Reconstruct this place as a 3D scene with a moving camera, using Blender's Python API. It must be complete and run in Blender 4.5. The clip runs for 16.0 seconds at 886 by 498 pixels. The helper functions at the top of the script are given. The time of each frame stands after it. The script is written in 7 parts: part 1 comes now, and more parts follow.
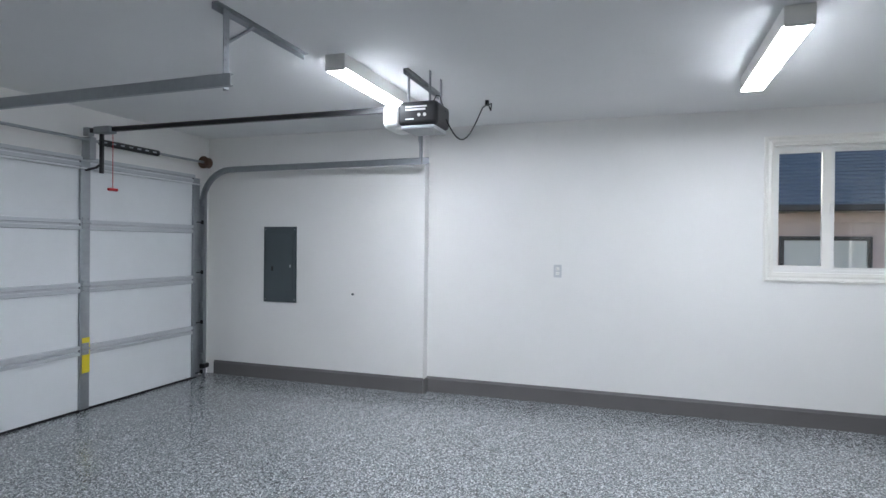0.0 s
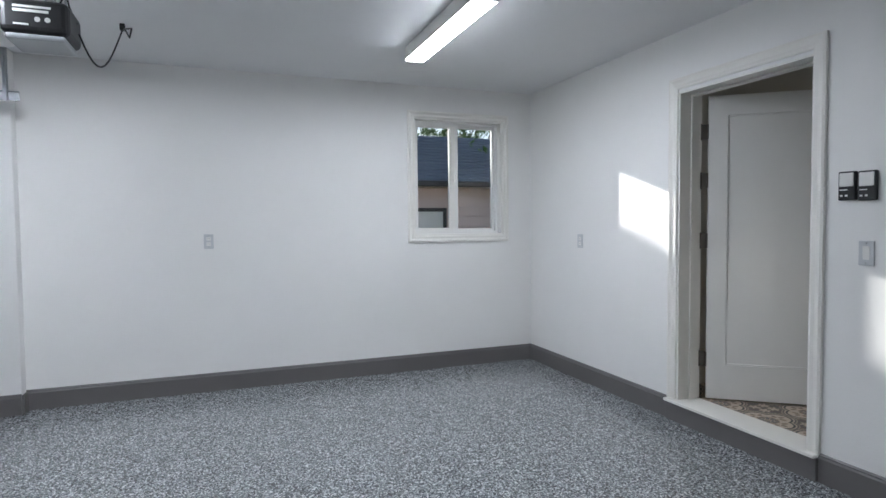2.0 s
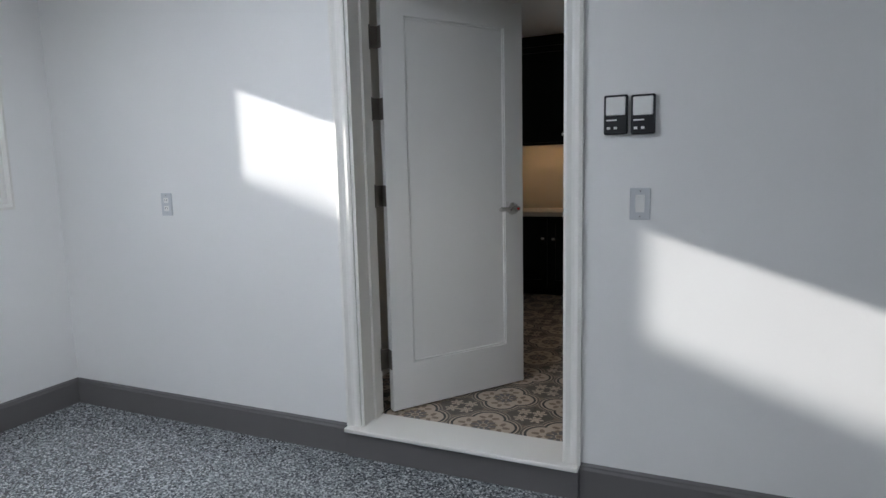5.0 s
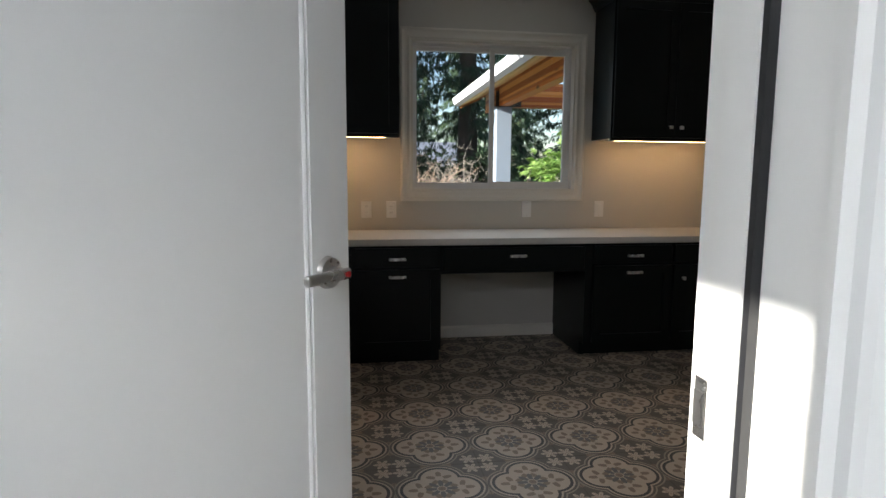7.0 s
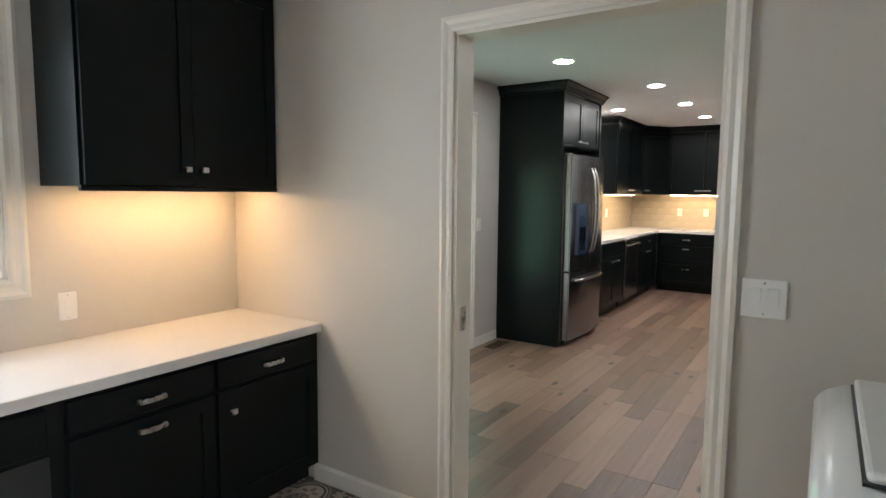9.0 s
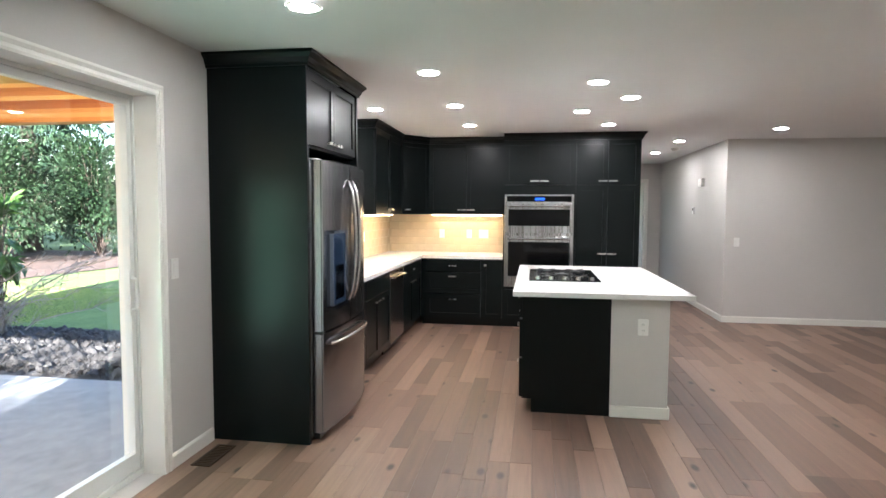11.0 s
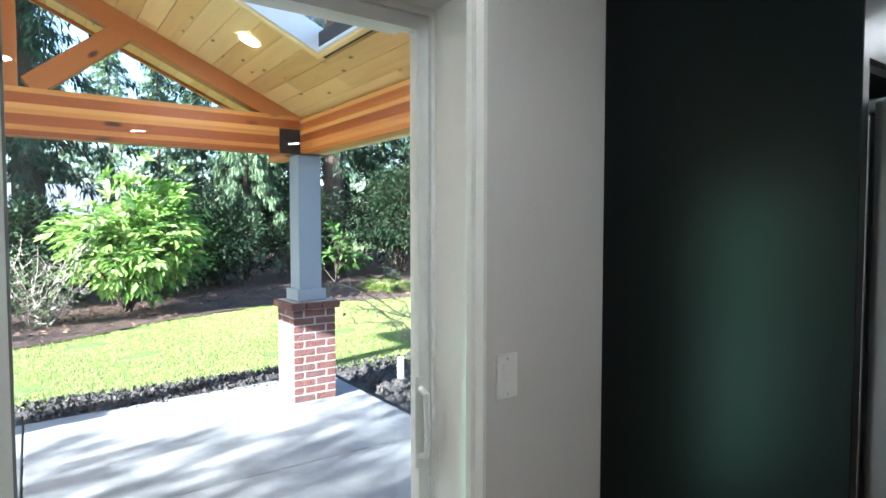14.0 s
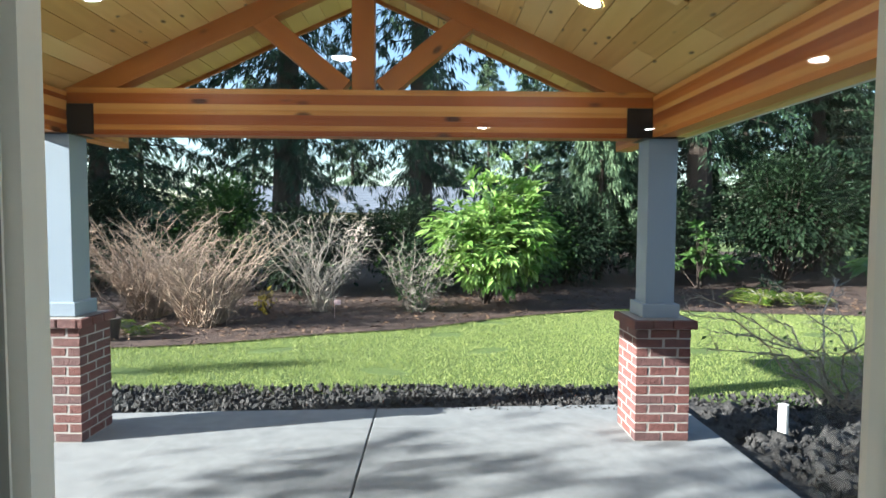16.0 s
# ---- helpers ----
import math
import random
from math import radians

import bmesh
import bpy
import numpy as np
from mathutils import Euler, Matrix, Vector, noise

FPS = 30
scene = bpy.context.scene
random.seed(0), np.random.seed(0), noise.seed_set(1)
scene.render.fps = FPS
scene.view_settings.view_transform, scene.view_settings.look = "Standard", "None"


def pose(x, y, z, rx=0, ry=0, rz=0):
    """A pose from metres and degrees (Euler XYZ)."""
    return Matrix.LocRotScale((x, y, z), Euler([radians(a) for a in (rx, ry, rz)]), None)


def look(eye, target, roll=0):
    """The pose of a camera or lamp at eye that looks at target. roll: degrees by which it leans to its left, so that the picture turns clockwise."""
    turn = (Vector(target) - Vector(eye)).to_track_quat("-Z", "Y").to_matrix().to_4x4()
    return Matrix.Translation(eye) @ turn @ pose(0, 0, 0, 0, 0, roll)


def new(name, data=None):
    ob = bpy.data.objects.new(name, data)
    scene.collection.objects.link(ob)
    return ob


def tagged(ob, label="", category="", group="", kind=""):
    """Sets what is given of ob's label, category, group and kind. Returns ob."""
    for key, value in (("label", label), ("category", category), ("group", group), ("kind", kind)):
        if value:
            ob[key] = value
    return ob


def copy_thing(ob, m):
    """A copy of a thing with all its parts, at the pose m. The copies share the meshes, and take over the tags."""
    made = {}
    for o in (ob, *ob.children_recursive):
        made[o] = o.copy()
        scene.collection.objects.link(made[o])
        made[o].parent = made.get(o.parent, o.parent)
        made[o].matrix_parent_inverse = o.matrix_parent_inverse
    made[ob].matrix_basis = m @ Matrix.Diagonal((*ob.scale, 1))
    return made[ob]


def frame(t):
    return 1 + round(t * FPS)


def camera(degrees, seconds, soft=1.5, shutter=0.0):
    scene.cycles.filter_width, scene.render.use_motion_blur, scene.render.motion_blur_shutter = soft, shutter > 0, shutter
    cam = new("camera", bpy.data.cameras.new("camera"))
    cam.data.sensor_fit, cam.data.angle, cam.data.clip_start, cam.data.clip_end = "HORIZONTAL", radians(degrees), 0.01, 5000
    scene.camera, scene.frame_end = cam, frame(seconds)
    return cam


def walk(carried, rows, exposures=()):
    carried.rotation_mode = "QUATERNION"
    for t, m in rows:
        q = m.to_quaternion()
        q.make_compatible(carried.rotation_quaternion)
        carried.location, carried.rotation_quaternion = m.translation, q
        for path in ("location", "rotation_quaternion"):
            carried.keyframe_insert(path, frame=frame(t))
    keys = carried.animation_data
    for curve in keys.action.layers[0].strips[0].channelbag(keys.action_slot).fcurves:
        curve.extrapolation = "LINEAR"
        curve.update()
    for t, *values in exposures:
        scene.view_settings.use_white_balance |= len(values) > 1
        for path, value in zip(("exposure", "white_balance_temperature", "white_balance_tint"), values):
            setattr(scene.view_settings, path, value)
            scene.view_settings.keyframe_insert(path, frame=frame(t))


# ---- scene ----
cam = camera(74.6, 16.0)
PATH = [
    (0, (3.266, -2.247, 1.31), (1.37, -2.884, 1.296), 0.6),
    (0.5, (3.253, -2.466, 1.299), (1.27, -2.725, 1.282), 0.3),
    (1, (3.166, -2.631, 1.26), (1.168, -2.533, 1.229), -0.1),
    (1.5, (3.018, -2.748, 1.24), (1.064, -2.326, 1.181), -0.3),
    (2, (2.903, -2.858, 1.207), (1.036, -2.145, 1.12), -0.5),
    (2.5, (2.745, -2.993, 1.187), (1.005, -2.016, 1.058), -0.7),
    (3, (2.54, -3.028, 1.149), (0.956, -1.82, 0.974), -0.8),
    (3.5, (2.233, -2.991, 1.128), (0.833, -1.578, 0.919), -0.8),
    (4, (1.893, -2.873, 1.121), (0.697, -1.286, 0.887), -0.7),
    (4.2, (1.746, -2.791, 1.13), (0.635, -1.145, 0.891), -0.7),
    (6.3, (0.503, -1.063, 1.209), (0.412, 0.916, 0.936), 0.2),
    (6.5, (0.421, -0.885, 1.193), (0.452, 1.097, 0.927), 0.7),
    (6.6, (0.414, -0.782, 1.202), (0.482, 1.2, 0.937), 0.3),
    (7, (0.396, -0.415, 1.176), (0.696, 1.547, 0.93), 0.3),
    (7.5, (0.425, 0.015, 1.222), (1.073, 1.891, 0.979), 0.3),
    (8, (0.513, 0.439, 1.289), (1.527, 2.147, 1.059), 0.3),
    (8.3, (0.606, 0.626, 1.389), (1.841, 2.181, 1.155), 0.6),
    (8.5, (0.727, 0.768, 1.389), (2.099, 2.207, 1.178), 0.4),
    (9, (1.062, 1.085, 1.432), (2.725, 2.179, 1.239), 0.5),
    (9.5, (1.439, 1.378, 1.44), (3.29, 2.116, 1.266), 0.5),
    (10, (1.85, 1.563, 1.451), (3.797, 1.992, 1.293), 0.3),
    (10.2, (2.026, 1.614, 1.473), (3.994, 1.936, 1.321), 0.5),
    (12.3, (3.728, 1.985, 1.486), (5.698, 2.318, 1.39), 0.0),
    (12.5, (3.888, 2.056, 1.487), (5.83, 2.522, 1.393), 0.1),
    (13, (4.239, 2.164, 1.549), (6.031, 3.044, 1.439), 0.5),
    (13.1, (4.287, 2.199, 1.556), (6.043, 3.153, 1.469), 0.7),
    (13.2, (4.349, 2.254, 1.551), (6.046, 3.306, 1.449), 0.1),
    (13.5, (4.519, 2.412, 1.53), (6.042, 3.704, 1.439), 0.1),
    (14, (4.717, 2.632, 1.542), (5.875, 4.26, 1.451), -0.0),
    (14.5, (4.896, 2.79, 1.544), (5.665, 4.634, 1.459), 0.1),
    (15, (4.993, 2.973, 1.534), (5.427, 4.924, 1.45), 0.1),
    (15.5, (5.046, 3.189, 1.549), (5.234, 5.177, 1.453), 0.2),
    (16, (5.096, 3.365, 1.554), (5.134, 5.362, 1.451), 0.3),
]
EXPOSURES = [(0, 1.35, 5900, 10), (1.5, 1.08, 5900, 10), (3, 0.85, 5900, 10), (4, 0.76, 5900, 10), (6.3, 1.1, 5900, 10), (7.0, 1.75, 6000, 10), (7.5, 2.15, 7200, 20), (8.0, 2.8, 8300, 16), (8.5, 3.2, 6200, 10),
             (10, 3.85, 5750, 10), (12.3, 4.2, 5600, 9), (13.4, 3.9, 5150, 7), (14.0, 3.4, 5450, 6), (15, 2.65, 5600, 5), (16, 2.22, 5750, 3)]
walk(cam, [(t, look(eye, target, roll)) for t, eye, target, roll in PATH], EXPOSURES)
# strengths: sky, sun, ceiling cans, garage tubes, kitchen and laundry cabinet strips
SKY, SUN, CAN, LED, UNDER, UNDER_L = 0.08, 5.0, 24.0, 36.0, 7.0, 8.7
DOOR_ANGLE = 53.0         # how far the laundry door stands open
ST = 4.622                # meeting stile of the patio door

# ---- world and sun ----
world = bpy.data.worlds.new("world")
scene.world = world
world.use_nodes = True
_nt = world.node_tree
_sky = _nt.nodes.new("ShaderNodeTexSky")
_sky.sky_type, _sky.sun_disc = "NISHITA", False
_sky.sun_elevation, _sky.sun_rotation = radians(18.5), radians(256)
_bg = [n for n in _nt.nodes if n.type == "BACKGROUND"][0]
_bg.inputs[1].default_value = SKY
_nt.links.new(_sky.outputs[0], _bg.inputs[0])
sun = new("sun", bpy.data.lights.new("sun", "SUN"))
sun.data.energy, sun.data.angle, sun.data.color = SUN, radians(0.5), (1.0, 0.93, 0.82)
sun.matrix_world = look((-40, -10, 13.8), (0, 0, 0.0))
# area lamp added at the laundry window to stand in for sky light
win_light = new("window_fill_lamp", bpy.data.lights.new("window_fill_lamp", "AREA"))
win_light.data.shape, win_light.data.size, win_light.data.size_y = "RECTANGLE", 1.05, 0.8
win_light.data.energy, win_light.data.color = 2.2, (0.95, 0.98, 0.96)
win_light.matrix_world = look((1.395, 3.70, 1.60), (1.395, 2.7, 1.55))
# added lamp at the patio door, garden green for the fridge panel's sheen
door_light = new("door_fill_lamp", bpy.data.lights.new("door_fill_lamp", "AREA"))
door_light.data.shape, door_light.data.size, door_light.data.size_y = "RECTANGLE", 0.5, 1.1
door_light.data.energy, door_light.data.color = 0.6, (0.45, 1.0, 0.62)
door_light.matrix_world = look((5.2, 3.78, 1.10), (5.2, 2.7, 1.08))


# ---- materials ----
def nodes_of(name):
    m = bpy.data.materials.new(name)
    m.use_nodes = True
    nt = m.node_tree
    b = [n for n in nt.nodes if n.type == "BSDF_PRINCIPLED"][0]
    return m, nt, b


def add(nt, kind, **kw):
    n = nt.nodes.new(kind)
    for k, v in kw.items():
        if k.startswith("i_"):
            n.inputs[k[2:].replace("_", " ")].default_value = v
        elif k == "operation":
            n.operation = v
        elif k == "blend_type":
            n.blend_type = v
        elif k == "data_type":
            n.data_type = v
        elif k == "feature":
            n.feature = v
        elif k == "wave_type":
            n.wave_type = v
        elif k == "bands_direction":
            n.bands_direction = v
    return n


def ramp(nt, src, stops):
    r = nt.nodes.new("ShaderNodeValToRGB")
    e = r.color_ramp.elements
    while len(e) < len(stops):
        e.new(0.5)
    for el, (p, c) in zip(e, stops):
        el.position, el.color = p, (*c, 1)
    nt.links.new(src, r.inputs[0])
    return r.outputs[0]


def where(nt, scale=(1, 1, 1), obj=True):
    c = nt.nodes.new("ShaderNodeTexCoord")
    mp = nt.nodes.new("ShaderNodeMapping")
    mp.inputs["Scale"].default_value = scale
    nt.links.new(c.outputs["Object"], mp.inputs[0])
    return mp.outputs[0]


def noise_of(nt, vec, scale, detail=4, rough=0.55):
    n = nt.nodes.new("ShaderNodeTexNoise")
    n.inputs["Scale"].default_value, n.inputs["Detail"].default_value, n.inputs["Roughness"].default_value = scale, detail, rough
    if vec is not None:
        nt.links.new(vec, n.inputs["Vector"])
    return n.outputs["Fac"]


def bump_of(nt, b, h, strength, dist=0.01):
    n = nt.nodes.new("ShaderNodeBump")
    n.inputs["Strength"].default_value, n.inputs["Distance"].default_value = strength, dist
    nt.links.new(h, n.inputs["Height"])
    nt.links.new(n.outputs[0], b.inputs["Normal"])


def mixc(nt, fac, a, b, mode="MIX"):
    n = nt.nodes.new("ShaderNodeMix")
    n.data_type, n.blend_type = "RGBA", mode
    for sock, v in ((n.inputs[0], fac), (n.inputs[6], a), (n.inputs[7], b)):
        if isinstance(v, (int, float)):
            sock.default_value = v
        elif isinstance(v, tuple):
            sock.default_value = (*v, 1)
        else:
            nt.links.new(v, sock)
    return n.outputs[2]


def calc(nt, op, a, b=0.0, c=None):
    n = nt.nodes.new("ShaderNodeMath")
    n.operation = op
    for sock, v in zip(n.inputs, (a, b, c)):
        if v is None:
            continue
        if isinstance(v, (int, float)):
            sock.default_value = v
        else:
            nt.links.new(v, sock)
    return n.outputs[0]


def paint(name, col, rough=0.6, vary=0.06, grain=60, bump=0.08, metal=0.0, big=1.3, coat=0.0, wear=0.16):
    """A painted or plain surface with faint blotches and fine relief."""
    m, nt, b = nodes_of(name)
    v = where(nt)
    f1, f2 = noise_of(nt, v, big, 3), noise_of(nt, v, grain, 3)
    dark = tuple(c * (1 - vary) for c in col)
    lite = tuple(min(1, c * (1 + vary)) for c in col)
    c = ramp(nt, f1, [(0.3, dark), (0.7, lite)])
    c = mixc(nt, calc(nt, "MULTIPLY", f2, vary * 2), c, tuple(x * 0.6 for x in col))
    nt.links.new(c, b.inputs["Base Color"])
    nt.links.new(calc(nt, "MULTIPLY_ADD", f1, wear, rough - wear / 2), b.inputs["Roughness"])
    b.inputs["Metallic"].default_value = metal
    if coat:
        b.inputs["Coat Weight"].default_value = coat
        b.inputs["Coat Roughness"].default_value = 0.2
    if bump:
        bump_of(nt, b, f2, bump, 0.004)
    return m


def glow(name, col, strength):
    m, nt, b = nodes_of(name)
    b.inputs["Base Color"].default_value = (0.9, 0.9, 0.9, 1)
    b.inputs["Emission Color"].default_value = (*col, 1)
    b.inputs["Emission Strength"].default_value = strength
    return m


def clear_glass(name, rough=0.0, tint=(1, 1, 1)):
    m, nt, b = nodes_of(name)
    out = [n for n in nt.nodes if n.type == "OUTPUT_MATERIAL"][0]
    g = nt.nodes.new("ShaderNodeBsdfGlossy")
    g.inputs["Roughness"].default_value = rough
    t = nt.nodes.new("ShaderNodeBsdfTransparent")
    t.inputs[0].default_value = (*tint, 1)
    lw = nt.nodes.new("ShaderNodeLayerWeight")
    lw.inputs[0].default_value = 0.5
    fac = calc(nt, "MULTIPLY_ADD", calc(nt, "POWER", lw.outputs["Facing"], 5.0), 0.9, 0.035)
    mx = nt.nodes.new("ShaderNodeMixShader")
    nt.links.new(fac, mx.inputs[0])
    nt.links.new(t.outputs[0], mx.inputs[1])
    nt.links.new(g.outputs[0], mx.inputs[2])
    nt.links.new(mx.outputs[0], out.inputs[0])
    return m


def wood(name, cols, grain_axis=0, scale=1.0, rough=0.5, knots=0.0, bump=0.15, per_island=False, spread=0.3):
    """Wood with grain along one axis of the object; each board differs by its random number."""
    m, nt, b = nodes_of(name)
    sc = [14 * scale] * 3
    sc[grain_axis] = 0.9 * scale
    rnd = nt.nodes.new("ShaderNodeNewGeometry").outputs["Random Per Island"] if per_island else nt.nodes.new("ShaderNodeObjectInfo").outputs["Random"]
    c = nt.nodes.new("ShaderNodeTexCoord")
    off = nt.nodes.new("ShaderNodeVectorMath")
    off.operation = "ADD"
    comb = nt.nodes.new("ShaderNodeCombineXYZ")
    r9 = calc(nt, "MULTIPLY", rnd, 57.0)
    for k in range(3):
        nt.links.new(r9, comb.inputs[k])
    nt.links.new(c.outputs["Object"], off.inputs[0])
    nt.links.new(comb.outputs[0], off.inputs[1])
    mp = nt.nodes.new("ShaderNodeMapping")
    mp.inputs["Scale"].default_value = sc
    nt.links.new(off.outputs[0], mp.inputs[0])
    f = noise_of(nt, mp.outputs[0], 2.2, 6, 0.62)
    tone = noise_of(nt, off.outputs[0], 0.9, 2)
    mixf = calc(nt, "ADD", calc(nt, "MULTIPLY", f, 1 - spread), calc(nt, "MULTIPLY", rnd, spread))
    n = len(cols)
    col = ramp(nt, mixf, [(0.25 + 0.5 * k / max(1, n - 1), cc) for k, cc in enumerate(cols)])
    col = mixc(nt, calc(nt, "MULTIPLY", tone, 0.25), col, cols[0])
    if knots:
        vo = nt.nodes.new("ShaderNodeTexVoronoi")
        mk = nt.nodes.new("ShaderNodeMapping")
        ks = [5.5] * 3
        ks[grain_axis] = 2.6
        mk.inputs["Scale"].default_value = ks
        nt.links.new(off.outputs[0], mk.inputs[0])
        nt.links.new(mk.outputs[0], vo.inputs["Vector"])
        vo.inputs["Scale"].default_value = knots
        kf = ramp(nt, vo.outputs["Distance"], [(0.07, (1, 1, 1)), (0.14, (0, 0, 0))])
        col = mixc(nt, kf, col, tuple(x * 0.3 for x in cols[0]))
    nt.links.new(col, b.inputs["Base Color"])
    nt.links.new(calc(nt, "MULTIPLY_ADD", f, 0.2, rough - 0.1), b.inputs["Roughness"])
    bump_of(nt, b, f, bump, 0.003)
    return m


def flake_floor():
    m, nt, b = nodes_of("epoxy_flake")
    v = where(nt)
    vo = nt.nodes.new("ShaderNodeTexVoronoi")
    vo.inputs["Scale"].default_value = 150
    wv = nt.nodes.new("ShaderNodeVectorMath")
    wv.operation = "MULTIPLY_ADD"
    no = nt.nodes.new("ShaderNodeTexNoise")
    no.inputs["Scale"].default_value = 60
    nt.links.new(v, no.inputs["Vector"])
    nt.links.new(no.outputs["Color"], wv.inputs[0])
    wv.inputs[1].default_value = (0.012, 0.012, 0.012)
    nt.links.new(v, wv.inputs[2])
    nt.links.new(wv.outputs[0], vo.inputs["Vector"])
    sep = nt.nodes.new("ShaderNodeSeparateColor")
    nt.links.new(vo.outputs["Color"], sep.inputs[0])
    c = ramp(nt, sep.outputs[0], [(0.0, (0.025, 0.028, 0.032)), (0.2, (0.09, 0.097, 0.105)), (0.42, (0.21, 0.225, 0.23)), (0.66, (0.36, 0.38, 0.385)), (0.88, (0.62, 0.63, 0.63))])
    r = [n for n in nt.nodes if n.type == "VALTORGB"][-1]
    r.color_ramp.interpolation = "CONSTANT"
    big = noise_of(nt, v, 1.1, 3)
    c = mixc(nt, calc(nt, "MULTIPLY", big, 0.25), c, (0.15, 0.157, 0.163))
    nt.links.new(c, b.inputs["Base Color"])
    nt.links.new(calc(nt, "MULTIPLY_ADD", sep.outputs[1], 0.14, 0.09), b.inputs["Roughness"])
    bump_of(nt, b, sep.outputs[1], 0.07, 0.002)
    return m


def tile_pattern():
    """Cement tile: four-lobed medallion with a flower inside and star flowers at the corners."""
    m, nt, b = nodes_of("patterned_cement_tile")
    c = nt.nodes.new("ShaderNodeTexCoord")
    sp = nt.nodes.new("ShaderNodeSeparateXYZ")
    nt.links.new(c.outputs["Object"], sp.inputs[0])
    T = TILE
    u = calc(nt, "MULTIPLY", sp.outputs[0], 2 / T)
    v = calc(nt, "MULTIPLY", sp.outputs[1], 2 / T)
    au, av = calc(nt, "ABSOLUTE", u), calc(nt, "ABSOLUTE", v)

    def dist(x, y, cx, cy):
        dx, dy = calc(nt, "SUBTRACT", x, cx), calc(nt, "SUBTRACT", y, cy)
        return calc(nt, "SQRT", calc(nt, "ADD", calc(nt, "MULTIPLY", dx, dx), calc(nt, "MULTIPLY", dy, dy)))

    def near(q, at, half):
        return calc(nt, "LESS_THAN", calc(nt, "ABSOLUTE", calc(nt, "SUBTRACT", q, at)), half)

    def both(*fs):
        f = fs[0]
        for g in fs[1:]:
            f = calc(nt, "MULTIPLY", f, g)
        return f

    # distance to the edge of four overlapping circles
    q = calc(nt, "MINIMUM", dist(au, av, 0.42, 0.0), dist(au, av, 0.0, 0.42))
    r = dist(u, v, 0, 0)
    ang = calc(nt, "ARCTAN2", v, u)
    inside = calc(nt, "LESS_THAN", q, 0.52)
    ring = near(q, 0.445, 0.034)
    hair = near(q, 0.590, 0.018)
    # eight-petalled flower with a disc in the middle
    pet = calc(nt, "ABSOLUTE", calc(nt, "COSINE", calc(nt, "MULTIPLY", ang, 4.0)))
    flower = both(calc(nt, "LESS_THAN", r, calc(nt, "MULTIPLY_ADD", pet, 0.27, 0.08)), calc(nt, "GREATER_THAN", r, 0.11))
    disc = calc(nt, "LESS_THAN", r, 0.085)
    # a fan of five leaves in each lobe
    lx, ly = calc(nt, "SUBTRACT", calc(nt, "MAXIMUM", au, av), 0.42), calc(nt, "MINIMUM", au, av)
    rl = dist(lx, ly, 0, 0)
    al = calc(nt, "ARCTAN2", ly, lx)
    lp = calc(nt, "ABSOLUTE", calc(nt, "COSINE", calc(nt, "MULTIPLY", al, 2.5)))
    fan = both(calc(nt, "LESS_THAN", rl, calc(nt, "MULTIPLY_ADD", calc(nt, "POWER", lp, 1.5), 0.24, 0.06)), calc(nt, "GREATER_THAN", rl, 0.10), calc(nt, "GREATER_THAN", lp, 0.42))
    # ragged star flowers, four round each corner
    sx, sy = calc(nt, "SUBTRACT", au, 0.79), calc(nt, "SUBTRACT", av, 0.79)
    rs_, as_ = dist(sx, sy, 0, 0), calc(nt, "ARCTAN2", sy, sx)
    ps = calc(nt, "ABSOLUTE", calc(nt, "COSINE", calc(nt, "MULTIPLY", as_, 3.0)))
    star = calc(nt, "LESS_THAN", rs_, calc(nt, "MULTIPLY_ADD", ps, 0.15, 0.06))
    vein = both(calc(nt, "LESS_THAN", rs_, 0.13), calc(nt, "GREATER_THAN", ps, 0.975))
    # small buds where the medallions meet
    bud = calc(nt, "LESS_THAN", calc(nt, "MINIMUM", dist(au, av, 1.0, 0.30), dist(au, av, 0.30, 1.0)), 0.07)
    cream, grey, dark = (0.54, 0.44, 0.335), (0.088, 0.068, 0.053), (0.010, 0.009, 0.009)
    tan, slate = (0.22, 0.155, 0.105), (0.11, 0.10, 0.095)
    col = mixc(nt, star, grey, cream)
    col = mixc(nt, bud, col, tan)
    col = mixc(nt, vein, col, tan)
    col = mixc(nt, hair, col, (0.33, 0.275, 0.21))
    col = mixc(nt, inside, col, cream)
    col = mixc(nt, fan, col, tan)
    col = mixc(nt, flower, col, slate)
    col = mixc(nt, disc, col, tan)
    col = mixc(nt, ring, col, dark)
    n = noise_of(nt, c.outputs["Object"], 40, 4)
    col = mixc(nt, calc(nt, "MULTIPLY", n, 0.3), col, (0.2, 0.19, 0.17))
    nt.links.new(col, b.inputs["Base Color"])
    nt.links.new(calc(nt, "MULTIPLY_ADD", n, 0.2, 0.4), b.inputs["Roughness"])
    bump_of(nt, b, n, 0.05, 0.002)
    return m


def ground_mat(name, cols, scale, rough=0.95, bump=0.6, dist=0.03):
    m, nt, b = nodes_of(name)
    v = where(nt)
    f, g = noise_of(nt, v, scale, 8, 0.7), noise_of(nt, v, scale * 0.06, 3)
    mixf = calc(nt, "ADD", calc(nt, "MULTIPLY", f, 0.7), calc(nt, "MULTIPLY", g, 0.3))
    n = len(cols)
    nt.links.new(ramp(nt, mixf, [(0.32 + 0.36 * k / (n - 1), c) for k, c in enumerate(cols)]), b.inputs["Base Color"])
    b.inputs["Roughness"].default_value = rough
    bump_of(nt, b, f, bump, dist)
    return m


